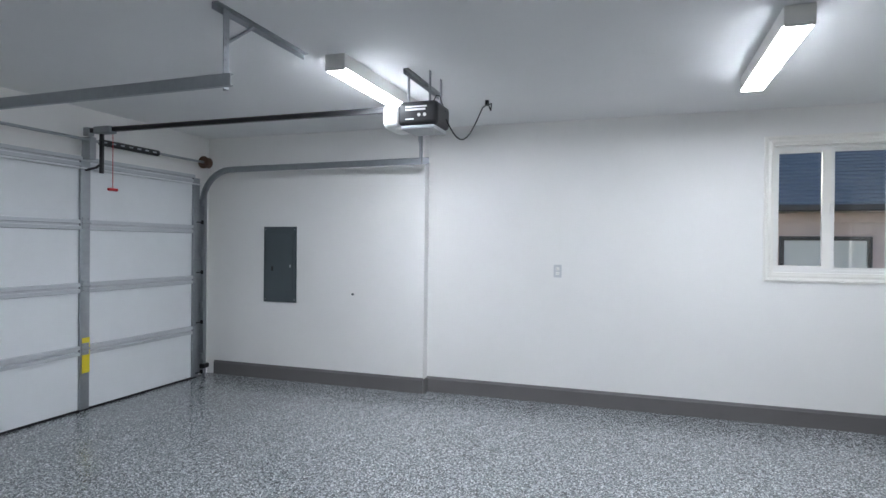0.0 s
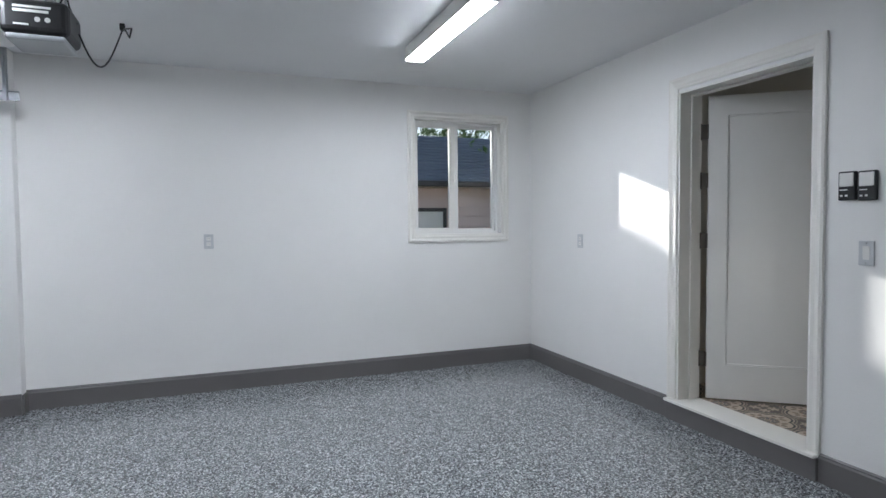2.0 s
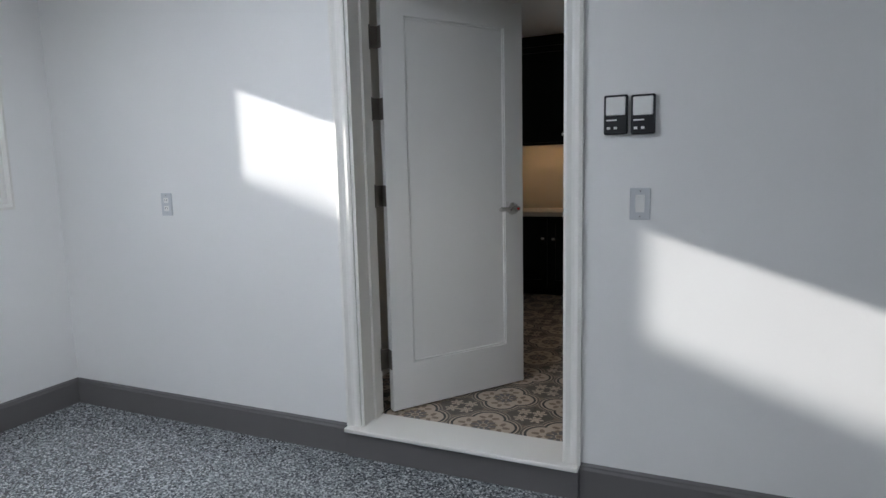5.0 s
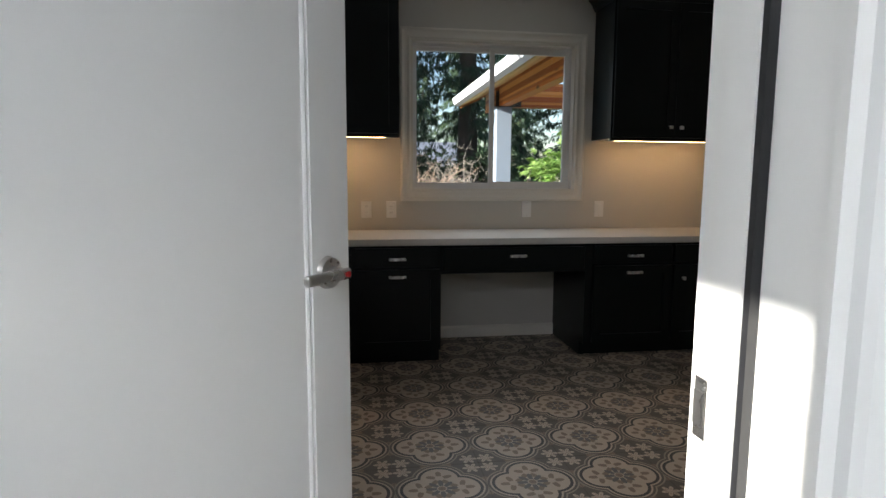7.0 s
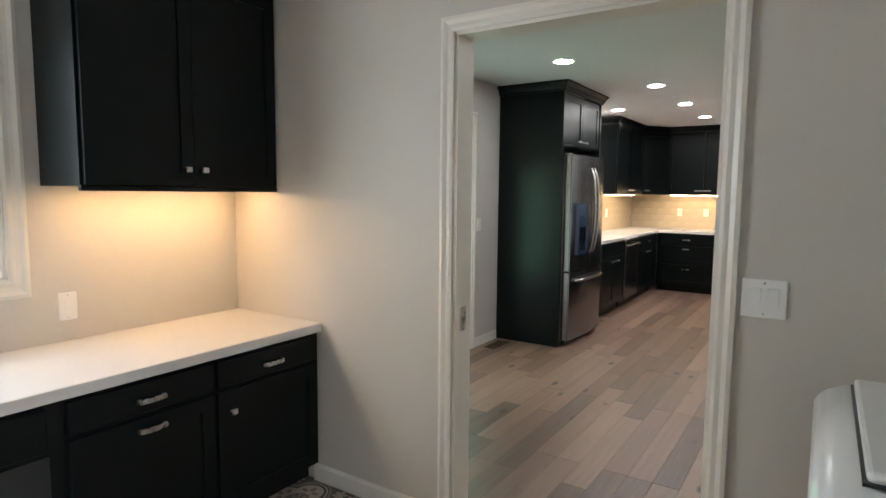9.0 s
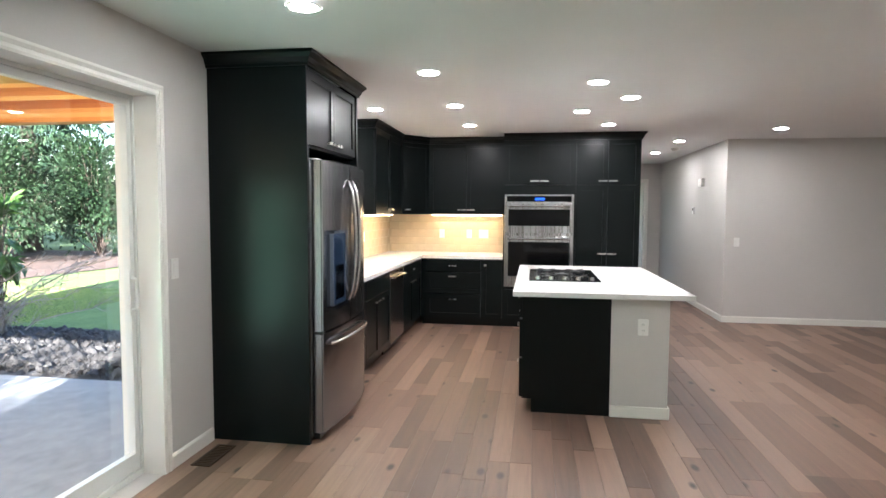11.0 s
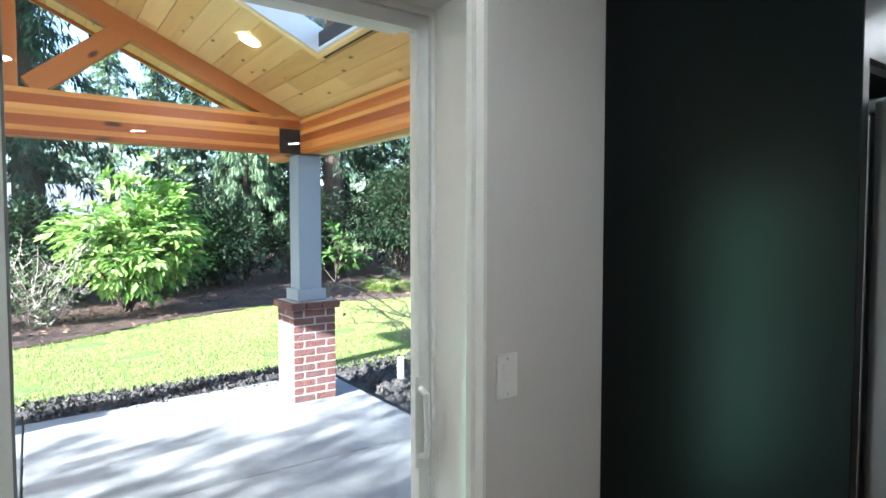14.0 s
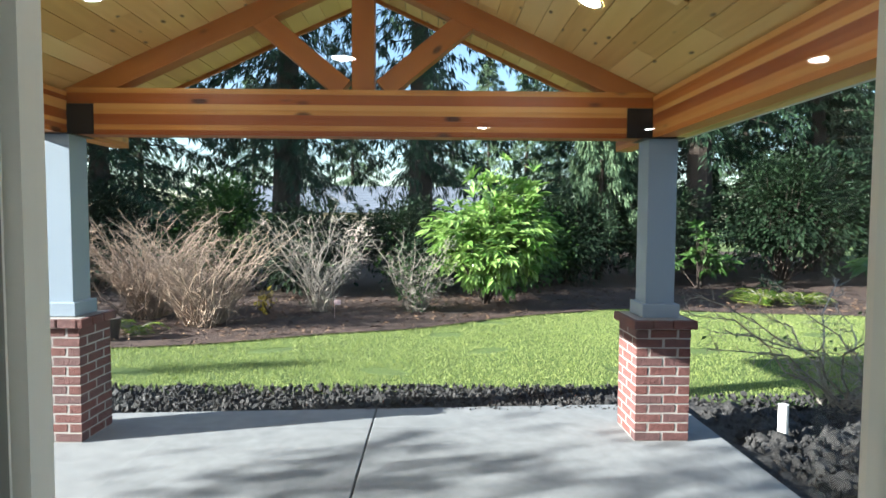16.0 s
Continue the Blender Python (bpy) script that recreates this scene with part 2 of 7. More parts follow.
def leaf_mat(name, lo, hi, rough=0.5, thru=0.35):
    m, nt, b = nodes_of(name)
    r = nt.nodes.new("ShaderNodeNewGeometry").outputs["Random Per Island"]
    c = ramp(nt, r, [(0.0, lo), (1.0, hi)])
    nt.links.new(c, b.inputs["Base Color"])
    b.inputs["Roughness"].default_value = rough
    b.inputs["Specular IOR Level"].default_value = 0.25
    if thru:
        out = [n for n in nt.nodes if n.type == "OUTPUT_MATERIAL"][0]
        tr = nt.nodes.new("ShaderNodeBsdfTranslucent")
        nt.links.new(c, tr.inputs[0])
        mx = nt.nodes.new("ShaderNodeMixShader")
        mx.inputs[0].default_value = thru
        nt.links.new(b.outputs[0], mx.inputs[1])
        nt.links.new(tr.outputs[0], mx.inputs[2])
        nt.links.new(mx.outputs[0], out.inputs[0])
    return m


def metal(name, col, rough=0.3, brushed=0, grain=120):
    m, nt, b = nodes_of(name)
    sc = [1.0, 1.0, 1.0]
    if brushed:
        sc = [grain, grain, grain]
        sc[brushed - 1] = 1.0
    v = where(nt, tuple(sc))
    f = noise_of(nt, v, 1.0 if brushed else 30, 3)
    nt.links.new(ramp(nt, f, [(0.2, tuple(c * 0.85 for c in col)), (0.8, col)]), b.inputs["Base Color"])
    b.inputs["Metallic"].default_value = 1.0
    nt.links.new(calc(nt, "MULTIPLY_ADD", f, 0.14, rough - 0.07), b.inputs["Roughness"])
    return m


TILE = 0.357
WALL_W = paint("white_wall_paint", (0.80, 0.79, 0.77), 0.55, 0.02, 90, 0.12)
WALL_L = paint("greige_wall_paint", (0.56, 0.53, 0.47), 0.55, 0.02, 90, 0.10)
WALL_K = paint("light_grey_wall_paint", (0.58, 0.555, 0.53), 0.55, 0.02, 90, 0.10)
CEIL = paint("ceiling_paint", (0.74, 0.74, 0.74), 0.7, 0.02, 70, 0.2)
TRIM = paint("white_trim_paint", (0.80, 0.78, 0.73), 0.35, 0.02, 40, 0.02)
TRIM_C = paint("ivory_trim_paint", (0.74, 0.70, 0.62), 0.35, 0.02, 40, 0.02)
BASE_G = paint("grey_base_paint", (0.135, 0.128, 0.125), 0.45, 0.06, 40, 0.04)
EPOXY = flake_floor()
TILES = tile_pattern()
GROUT = paint("grout", (0.16, 0.15, 0.14), 0.9, 0.1, 80, 0.2)
OAK = wood("smoked_oak_floor", [(0.10, 0.060, 0.043), (0.165, 0.101, 0.072), (0.225, 0.14, 0.101), (0.30, 0.195, 0.142)], 0, 1.0, 0.42, 0.9, 0.08, False, 0.5)
CAB = paint("near_black_green_lacquer", (0.004, 0.006, 0.0062), 0.30, 0.1, 50, 0.01, wear=0.03)
[n for n in CAB.node_tree.nodes if n.type == "BSDF_PRINCIPLED"][0].inputs["Specular IOR Level"].default_value = 0.2
QUARTZ = paint("white_quartz", (0.74, 0.73, 0.71), 0.22, 0.03, 18, 0.0)
QUARTZ_L = paint("pale_quartz", (0.62, 0.59, 0.55), 0.3, 0.04, 120, 0.0)
CHROME = metal("satin_nickel", (0.62, 0.60, 0.57), 0.28)
STEEL = metal("brushed_stainless_steel", (0.33, 0.33, 0.34), 0.24, 3)
GALV = metal("galvanised_steel", (0.40, 0.42, 0.44), 0.45)
BLACK = paint("black_plastic", (0.012, 0.012, 0.013), 0.35, 0.1, 60, 0.02)
BLKGLASS = paint("black_glass", (0.004, 0.004, 0.0045), 0.10, 0.05, 5, 0.0, wear=0.02)
[n for n in BLKGLASS.node_tree.nodes if n.type == "BSDF_PRINCIPLED"][0].inputs["Specular IOR Level"].default_value = 0.22
OVEN_STEEL = metal("bright_brushed_oven_steel", (0.45, 0.445, 0.44), 0.28, 3)
WHITE_P = paint("white_plastic", (0.78, 0.77, 0.74), 0.35, 0.02, 40, 0.0)
WHITE_E = paint("white_enamel", (0.78, 0.78, 0.77), 0.18, 0.02, 20, 0.0)
GLASS = clear_glass("window_glass")
CANLIT = glow("can_light_lens", (1.0, 0.93, 0.84), CAN)
LEDLIT = glow("led_diffuser", (0.96, 0.97, 0.99), LED)
WARMLIT = glow("under_cabinet_strip", (1.0, 0.68, 0.34), UNDER)
WARMLIT_L = glow("laundry_cabinet_strip", (1.0, 0.58, 0.25), UNDER_L)


# ---- building helpers ----
def bx(bm, x0, y0, z0, x1, y1, z1, bev=0.0, seg=2):
    """A box between two corners, added to bm."""
    r = bmesh.ops.create_cube(bm, size=1.0)
    vs = r["verts"]
    for v in vs:
        v.co = Vector(((x0 + x1) / 2 + v.co.x * (x1 - x0), (y0 + y1) / 2 + v.co.y * (y1 - y0), (z0 + z1) / 2 + v.co.z * (z1 - z0)))
    if bev:
        es = {e for v in vs for e in v.link_edges}
        bmesh.ops.bevel(bm, geom=list(es), offset=bev, segments=seg, affect="EDGES", profile=0.5)
    return bm


def box(*a, **k):
    return bx(bmesh.new(), *a, **k)


def cyl(bm, p, q, r, r2=None, n=16, caps=True):
    """A round bar from p to q, added to bm."""
    p, q = Vector(p), Vector(q)
    d = q - p
    m = Matrix.Translation((p + q) / 2) @ d.to_track_quat("Z", "Y").to_matrix().to_4x4()
    bmesh.ops.create_cone(bm, cap_ends=caps, segments=n, radius1=r, radius2=r if r2 is None else r2, depth=d.length, matrix=m)
    return bm


def tube(bm, pts, r, n=8):
    """A round bar along points, one skin."""
    P = [Vector(p) for p in pts]
    rings, up = [], None
    for i, p in enumerate(P):
        d = (P[min(i + 1, len(P) - 1)] - P[max(i - 1, 0)]).normalized()
        if up is None:
            up = d.orthogonal().normalized()
        up = (up - d * up.dot(d)).normalized()
        v = d.cross(up)
        rings.append([bm.verts.new(p + (up * math.cos(2 * math.pi * k / n) + v * math.sin(2 * math.pi * k / n)) * r) for k in range(n)])
    for a, b in zip(rings, rings[1:]):
        for k in range(n):
            bm.faces.new((a[k], a[(k + 1) % n], b[(k + 1) % n], b[k]))
    bm.faces.new(rings[0])
    bm.faces.new(rings[-1])
    return bm


def sweep(bm, prof, a, b, flip=False):
    """A profile (across, up) swept straight from a to b; across points to the left of the way unless flipped."""
    a, b = Vector(a), Vector(b)
    d = (b - a).normalized()
    side = Vector((0, 0, 1)).cross(d) * (-1 if flip else 1)
    up = d.cross(Vector((0, 0, 1)).cross(d)).normalized() if abs(d.z) < 0.9 else Vector((0, 1, 0))
    r0 = [bm.verts.new(a + side * u + up * w) for u, w in prof]
    r1 = [bm.verts.new(b + side * u + up * w) for u, w in prof]
    n = len(prof)
    for i in range(n):
        bm.faces.new((r0[i], r0[(i + 1) % n], r1[(i + 1) % n], r1[i]))
    bm.faces.new(r0[::-1])
    bm.faces.new(r1)
    return bm


def mesh_of(name, bm, mat, smooth=False):
    bmesh.ops.recalc_face_normals(bm, faces=bm.faces)
    me = bpy.data.meshes.new(name)
    bm.to_mesh(me)
    bm.free()
    me.materials.append(mat)
    if smooth:
        me.polygons.foreach_set("use_smooth", [True] * len(me.polygons))
    return me


def part(name, bm, mat, parent, label="", smooth=False):
    """One mesh under a thing or a part; its coordinates are the thing's own."""
    ob = new(name, mesh_of(name, bm, mat, smooth))
    ob.parent = parent
    if label:
        tagged(ob, label)
    return ob


def thing(name, m, label, category, group="", kind=""):
    ob = new(name)
    ob.empty_display_size = 0.1
    ob.matrix_world = m
    ob.matrix_basis = m
    return tagged(ob, label, category, group, kind)


def solo(name, bm, mat, m, label, category, group="", smooth=False, kind=""):
    ob = new(name, mesh_of(name, bm, mat, smooth))
    ob.matrix_basis = m
    return tagged(ob, label, category, group, kind)


def setting(name, bm, mat, label="", category="", smooth=False):
    return tagged(new(name, mesh_of(name, bm, mat, smooth)), label, category, "", "structure")


def wall_with(name, axis, at0, at1, lo, hi, z0, z1, holes, mat, label):
    """A wall between two planes of one axis, from lo to hi along the other, with openings (lo, hi, z0, z1)."""
    bm = bmesh.new()
    cuts = sorted({lo, hi, *[h[0] for h in holes], *[h[1] for h in holes]})

    def put(a, b, c, d):
        if b - a < 1e-4 or d - c < 1e-4:
            return
        if axis == "x":
            bx(bm, at0, a, c, at1, b, d)
        else:
            bx(bm, a, at0, c, b, at1, d)

    for a, b in zip(cuts, cuts[1:]):
        mid = (a + b) / 2
        hs = sorted([h for h in holes if h[0] < mid < h[1]], key=lambda h: h[2])
        z = z0
        for h in hs:
            put(a, b, z, h[2])
            z = h[3]
        put(a, b, z, z1)
    bmesh.ops.remove_doubles(bm, verts=bm.verts, dist=1e-5)
    return setting(name, bm, mat, label, "wall")


# ---- the shell: garage ----
GF, GC = -0.14, 2.46      # garage floor and ceiling
XA, XJ, YJ = -2.15, -2.04, -4.22   # long wall, thicker stretch and where it begins
GD = -6.69                # garage door
GE = 5.0                  # far side of the garage
W1 = (-1.205, -0.315, 1.10, 2.17)    # garage window opening: y, y, z, z
DR = (-0.17, 0.79, 2.06)           # laundry door opening: x, x, top
LZ = 2.44
setting("floor_garage", box(XA - 0.3, GD - 0.3, GF - 0.15, GE + 0.3, 0.0, GF), EPOXY, "grey flake epoxy garage floor, glossy", "floor")
setting("ceiling_garage", box(XA - 0.3, GD - 0.3, GC, GE + 0.3, 0.0, GC + 0.2), CEIL, "white painted garage ceiling", "ceiling")
wall_with("wall_garage_window", "x", XA - 0.2, XA, GD - 0.3, 0.0, GF, GC, [W1], WALL_W, "white painted garage wall with a window")
setting("wall_garage_thick", box(XA, GD - 0.1, GF, XJ, YJ, GC, bev=0.004), WALL_W, "white garage wall stretch standing proud", "wall")
wall_with("wall_garage_house", "y", 0.0, 0.16, XA - 0.3, GE + 0.3, GF, GC + 0.2, [(DR[0], DR[1], 0.0, DR[2])], WALL_W, "white garage wall with door to the laundry")
setting("wall_garage_far", box(GE, GD - 0.3, GF, GE + 0.2, 0.0, GC), WALL_W, "white garage side wall", "wall")
wall_with("wall_garage_door", "y", GD - 0.3, GD - 0.1, XJ, GE, GF, GC, [(-1.80, 0.90, GF, 2.0), (2.15, 4.85, GF, 2.0)], WALL_W, "white garage wall round the overhead door")

_prof = [(0, 0), (0.016, 0), (0.016, 0.125), (0.011, 0.135), (0.011, 0.142), (0.004, 0.15), (0, 0.15)]
bm = bmesh.new()
sweep(bm, _prof, (XA, 0, GF), (XA, YJ, GF), flip=False)
setting("baseboard_garage_long", bm, BASE_G, "dark grey painted garage baseboard", "baseboard")
bm = bmesh.new()
sweep(bm, _prof, (XJ, YJ, GF), (XJ, GD, GF), flip=False)
bx(bm, XA + 0.016, YJ + 0.0, GF, XJ, YJ + 0.014, GF + 0.14)
setting("baseboard_garage_thick", bm, BASE_G, "dark grey painted garage baseboard", "baseboard")
bm = bmesh.new()
sweep(bm, _prof, (-0.247, 0, GF), (XA + 0.016, 0, GF))
setting("baseboard_garage_house_a", bm, BASE_G, "dark grey painted garage baseboard", "baseboard")
bm = bmesh.new()
sweep(bm, _prof, (GE, 0, GF), (0.84, 0, GF))
setting("baseboard_garage_house_b", bm, BASE_G, "dark grey painted garage baseboard", "baseboard")
setting("step_riser", box(-0.245, -0.030, GF, 0.838, -0.001, -0.018, bev=0.003), BASE_G, "dark grey painted step below the laundry door", "step")
setting("door_sill", box(-0.245, -0.05, -0.016, 0.838, 0.17, 0.004, bev=0.005), TRIM, "white painted door sill", "sill")

# ---- the shell: laundry ----
LX0, LX1, LY1 = -0.42, 3.05, 3.72
W2 = (0.797, 1.995, 1.08, 2.12)    # laundry window opening: x, x, z, z
KD = (1.36, 2.343, 2.06)            # doorway to the kitchen: y, y, top
KX0, KX1, KY1 = 3.17, 10.70, 3.76  # kitchen
SL = (3.80, 5.61, 2.118)            # patio slider opening
setting("floor_laundry_base", box(LX0, 0.16, -0.1, LX1 + 0.06, LY1, -0.008), GROUT, "grout bed of the laundry floor", "floor")
setting("ceiling_laundry", box(LX0, 0.16, LZ, KX0 - 0.06, LY1, LZ + 0.2), CEIL, "white laundry ceiling", "ceiling")
setting("wall_laundry_left", box(LX0 - 0.12, 0.16, -0.1, LX0, LY1 + 0.15, LZ), WALL_L, "greige laundry side wall", "wall")
setting("wall_laundry_inner", box(0.79 + 0.06, 0.16, 0.0, LX1, 0.172, LZ), WALL_L, "greige laundry wall behind the appliances", "wall")
setting("wall_laundry_inner_b", box(LX0, 0.16, 0.0, -0.185, 0.172, LZ), WALL_L, "greige laundry wall beside the door", "wall")
setting("wall_laundry_head", box(-0.185, 0.16, 2.12, 0.85, 0.172, LZ), WALL_L, "greige laundry wall above the door", "wall")
wall_with("wall_laundry_window", "y", LY1, LY1 + 0.17, LX0, LX1 + 0.12, -0.3, LZ + 0.2, [W2], WALL_L, "greige laundry wall with a window")
wall_with("wall_laundry_kitchen", "x", LX1, LX1 + 0.06, 0.16, LY1, -0.1, LZ, [(KD[0], KD[1], -0.1, KD[2])], WALL_L, "greige laundry wall with doorway")
wall_with("wall_kitchen_laundry", "x", LX1 + 0.06, KX0, 0.16, KY1, -0.1, LZ, [(KD[0], KD[1], -0.1, KD[2])], WALL_K, "light grey kitchen wall with doorway")

# ---- the shell: kitchen ----
KS = -3.4
setting("floor_kitchen_base", box(KX0 - 0.06, 0.16, -0.12, 16.0, KY1, -0.012), GROUT, "underlay of the plank floor", "floor")
setting("floor_kitchen_base_b", box(GE + 0.3, KS, -0.12, 16.0, 0.16, -0.012), GROUT, "underlay of the plank floor", "floor")
setting("ceiling_kitchen", box(KX0 - 0.06, KS, LZ, 16.0, KY1, LZ + 0.2), CEIL, "white kitchen ceiling", "ceiling")
wall_with("wall_kitchen_patio", "y", KY1, KY1 + 0.24, KX0, KX1 + 0.2, -0.3, LZ + 0.2, [(SL[0], SL[1], 0.0, SL[2])], WALL_K, "light grey kitchen wall with patio door")
setting("wall_kitchen_back", box(KX1, 0.42, 0.0, KX1 + 0.12, KY1, LZ), WALL_K, "light grey wall behind the ovens", "wall")
HX, HY = 10.95, -0.78
setting("wall_hall_right", box(HX, HY - 0.12, 0.0, 15.6, HY, LZ), WALL_K, "light grey hallway wall", "wall")
setting("wall_room_end", box(HX, KS, 0.0, HX + 0.12, HY - 0.12, LZ), WALL_K, "light grey living room wall", "wall")
setting("wall_hall_left", box(KX1 + 0.12, 0.42, 0.0, 15.6, 0.54, LZ), WALL_K, "light grey hallway wall", "wall")
wall_with("wall_hall_end", "x", 15.0, 15.12, HY, 0.42, 0.0, LZ, [(-0.45, 0.30, 0.0, 2.05)], WALL_K, "light grey hallway end wall with door opening")
setting("wall_hall_beyond", box(15.9, HY, 0.0, 16.0, 0.42, LZ), WALL_K, "light grey wall of the room beyond", "wall")
setting("wall_room_south", box(GE + 0.2, KS - 0.12, 0.0, HX + 0.12, KS, LZ), WALL_K, "light grey living room wall", "wall")
setting("wall_room_west", box(GE + 0.2, KS, 0.0, GE + 0.32, 0.16, LZ), WALL_K, "light grey living room wall", "wall")
setting("wall_kitchen_south", box(KX0, 0.16, 0.0, GE + 0.32, 0.18, LZ), WALL_K, "light grey kitchen wall", "wall")


def casing_prof(w, t=0.018):
    return [(0, 0), (w, 0), (w, t), (w - 0.014, t + 0.004), (w - 0.03, t - 0.004), (0.03, t - 0.006), (0.012, t - 0.002), (0, t - 0.006)]


def frame_run(bm, axis, face, out, lo, hi, z0, z1, w, t=0.018, sill=False):
    """Casing round an opening on a wall face: mitred legs and head of a moulded section. out: +1 or -1, the way it stands off the wall."""
    pr = casing_prof(w, t)
    a0, a1, b1 = lo, hi, z1

    def P(a, z, d):
        return Vector((face + out * d, a, z)) if axis == "x" else Vector((a, face + out * d, z))

    corners = [(a0, z0, -1, 0), (a0, b1, -1, 1), (a1, b1, 1, 1), (a1, z0, 1, 0)]
    if sill:
        corners = [(a0, z0, -1, -1), (a0, b1, -1, 1), (a1, b1, 1, 1), (a1, z0, 1, -1), (a0, z0, -1, -1)]
    rings = [[bm.verts.new(P(a + sa * u, z + sz * u, d)) for u, d in pr] for a, z, sa, sz in corners]
    n = len(pr)
    for r0, r1 in zip(rings, rings[1:]):
        for i in range(n):
            bm.faces.new((r0[i], r0[(i + 1) % n], r1[(i + 1) % n], r1[i]))
    if not sill:
        bm.faces.new(rings[0])
        bm.faces.new(rings[-1][::-1])
    return bm


def jamb_lining(bm, axis, f0, f1, lo, hi, z0, z1, t=0.012, bottom=False):
    if axis == "x":
        bx(bm, f0, lo, z0, f1, lo + t, z1)
        bx(bm, f0, hi - t, z0, f1, hi, z1)
        bx(bm, f0, lo + t, z1 - t, f1, hi - t, z1)
        if bottom:
            bx(bm, f0, lo + t, z0, f1, hi - t, z0 + t)
    else:
        bx(bm, lo, f0, z0, lo + t, f1, z1)
        bx(bm, hi - t, f0, z0, hi, f1, z1)
        bx(bm, lo + t, f0, z1 - t, hi - t, f1, z1)
        if bottom:
            bx(bm, lo + t, f0, z0, hi - t, f1, z0 + t)
    return bm


def sliding_window(name, axis, face, depth, lo, hi, z0, z1, out, casing_w, trim, label, left_front, slim=1.0):
    """A two-pane slider: casing, jamb lining, vinyl frame, two sashes and panes."""
    th = thing(name, Matrix.Identity(4), label, "window", kind="structure")
    o = out
    bm = frame_run(bmesh.new(), axis, face, o, lo, hi, z0, z1, casing_w, 0.018, sill=True)
    part("casing", bm, trim, th)
    back = face - o * depth
    f0, f1 = sorted((face - o * 0.0, back))
    part("jamb", jamb_lining(bmesh.new(), axis, f0, f1, lo, hi, z0, z1, 0.012, True), trim, th)

    def pane(bm, a0, a1, b0, b1, d0, d1):
        p, q = sorted((face - o * d0, face - o * d1))
        if axis == "x":
            bx(bm, p, a0, b0, q, a1, b1)
        else:
            bx(bm, a0, p, b0, a1, q, b1)

    a0, a1, c0, c1 = lo + 0.012, hi - 0.012, z0 + 0.012, z1 - 0.012
    bm = bmesh.new()
    d0, d1 = depth - 0.085, depth - 0.01
    fw = 0.03 * slim
    for q in ((a0, a0 + fw, c0, c1), (a1 - fw, a1, c0, c1), (a0 + fw, a1 - fw, c0, c0 + fw + 0.005), (a0 + fw, a1 - fw, c1 - fw - 0.005, c1)):
        pane(bm, *q, d0, d1)
    part("window_frame", bm, WHITE_P, th)
    mid = (a0 + a1) / 2
    for k, (p0, p1) in enumerate(((a0 + fw, mid + 0.02), (mid - 0.02, a1 - fw))):
        front = (k == 0) == left_front
        e0 = d0 + (0.006 if front else 0.038)
        e1 = e0 + 0.03
        s = (0.042 if front else 0.030) * (0.5 + 0.5 * slim)
        bm = bmesh.new()
        y0, y1 = c0 + fw + 0.005, c1 - fw - 0.005
        for q in ((p0, p0 + s, y0, y1), (p1 - s, p1, y0, y1), (p0 + s, p1 - s, y0, y0 + s), (p0 + s, p1 - s, y1 - s, y1)):
            pane(bm, *q, e0, e1)
        sash = part("sash", bm, WHITE_P, th)
        bm = bmesh.new()
        pane(bm, p0 + s, p1 - s, y0 + s, y1 - s, e0 + 0.012, e0 + 0.016)
        g = part("pane", bm, GLASS, sash)
        g.visible_shadow = False
    bm = bmesh.new()
    pane(bm, mid - 0.012, mid + 0.012, (c0 + c1) / 2 - 0.04, (c0 + c1) / 2 + 0.04, d0 - 0.012, d0 + 0.004)
    part("latch", bm, WHITE_P, th)
    return th


sliding_window("window_1", "x", XA, 0.16, W1[0], W1[1], W1[2], W1[3], 1, 0.062, TRIM, "white vinyl sliding window with painted casing", True, 0.6)
# bar added beside the mullion to widen its shadow between the sun patches
part("interlock", box(XA - 0.112, -0.828, W1[2] + 0.05, XA - 0.078, -0.768, W1[3] - 0.05), TRIM, bpy.data.objects["window_1"])
sliding_window("window_2", "y", LY1, 0.15, W2[0], W2[1], W2[2], W2[3], -1, 0.075, TRIM_C, "sliding laundry window with wide ivory casing", False, 0.5)

# casings of the doorways
th = thing("door_frame_laundry", Matrix.Identity(4), "white painted door frame with moulded casing", "door frame", kind="structure")
part("casing", frame_run(bmesh.new(), "y", 0.0, -1, DR[0] - 0.004, DR[1] - 0.018, 0.004, DR[2] + 0.02, 0.072), TRIM, th)
part("jamb", jamb_lining(bmesh.new(), "y", 0.001, 0.185, DR[0] - 0.02, DR[1] + 0.02, 0.004, DR[2] + 0.02, 0.03), TRIM, th)
bm = bmesh.new()
jamb_lining(bm, "y", 0.09, 0.135, DR[0] + 0.011, DR[1] - 0.011, 0.004, DR[2] - 0.011, 0.012)
part("stop", bm, TRIM, th)
bm = bmesh.new()
bx(bm, DR[1] - 0.0135, 0.137, 0.885, DR[1] - 0.011, 0.172, 0.955)
bx(bm, DR[1] - 0.016, 0.15, 0.90, DR[1] - 0.0125, 0.17, 0.94)
part("strike_plate", bm, CHROME, th)
bm = bmesh.new()
bx(bm, DR[1] - 0.0215, 0.080, 0.01, DR[1] - 0.011, 0.089, DR[2] - 0.03)
part("weather_seal", bm, BLACK, th)
th = thing("door_frame_kitchen", Matrix.Identity(4), "ivory painted pocket-door frame with moulded casing", "door frame", kind="structure")
part("casing", frame_run(bmesh.new(), "x", LX1, -1, KD[0], KD[1], 0.0, KD[2], 0.057), TRIM_C, th)
part("casing", frame_run(bmesh.new(), "x", KX0, 1, KD[0], KD[1], 0.0, KD[2], 0.057), TRIM_C, th)
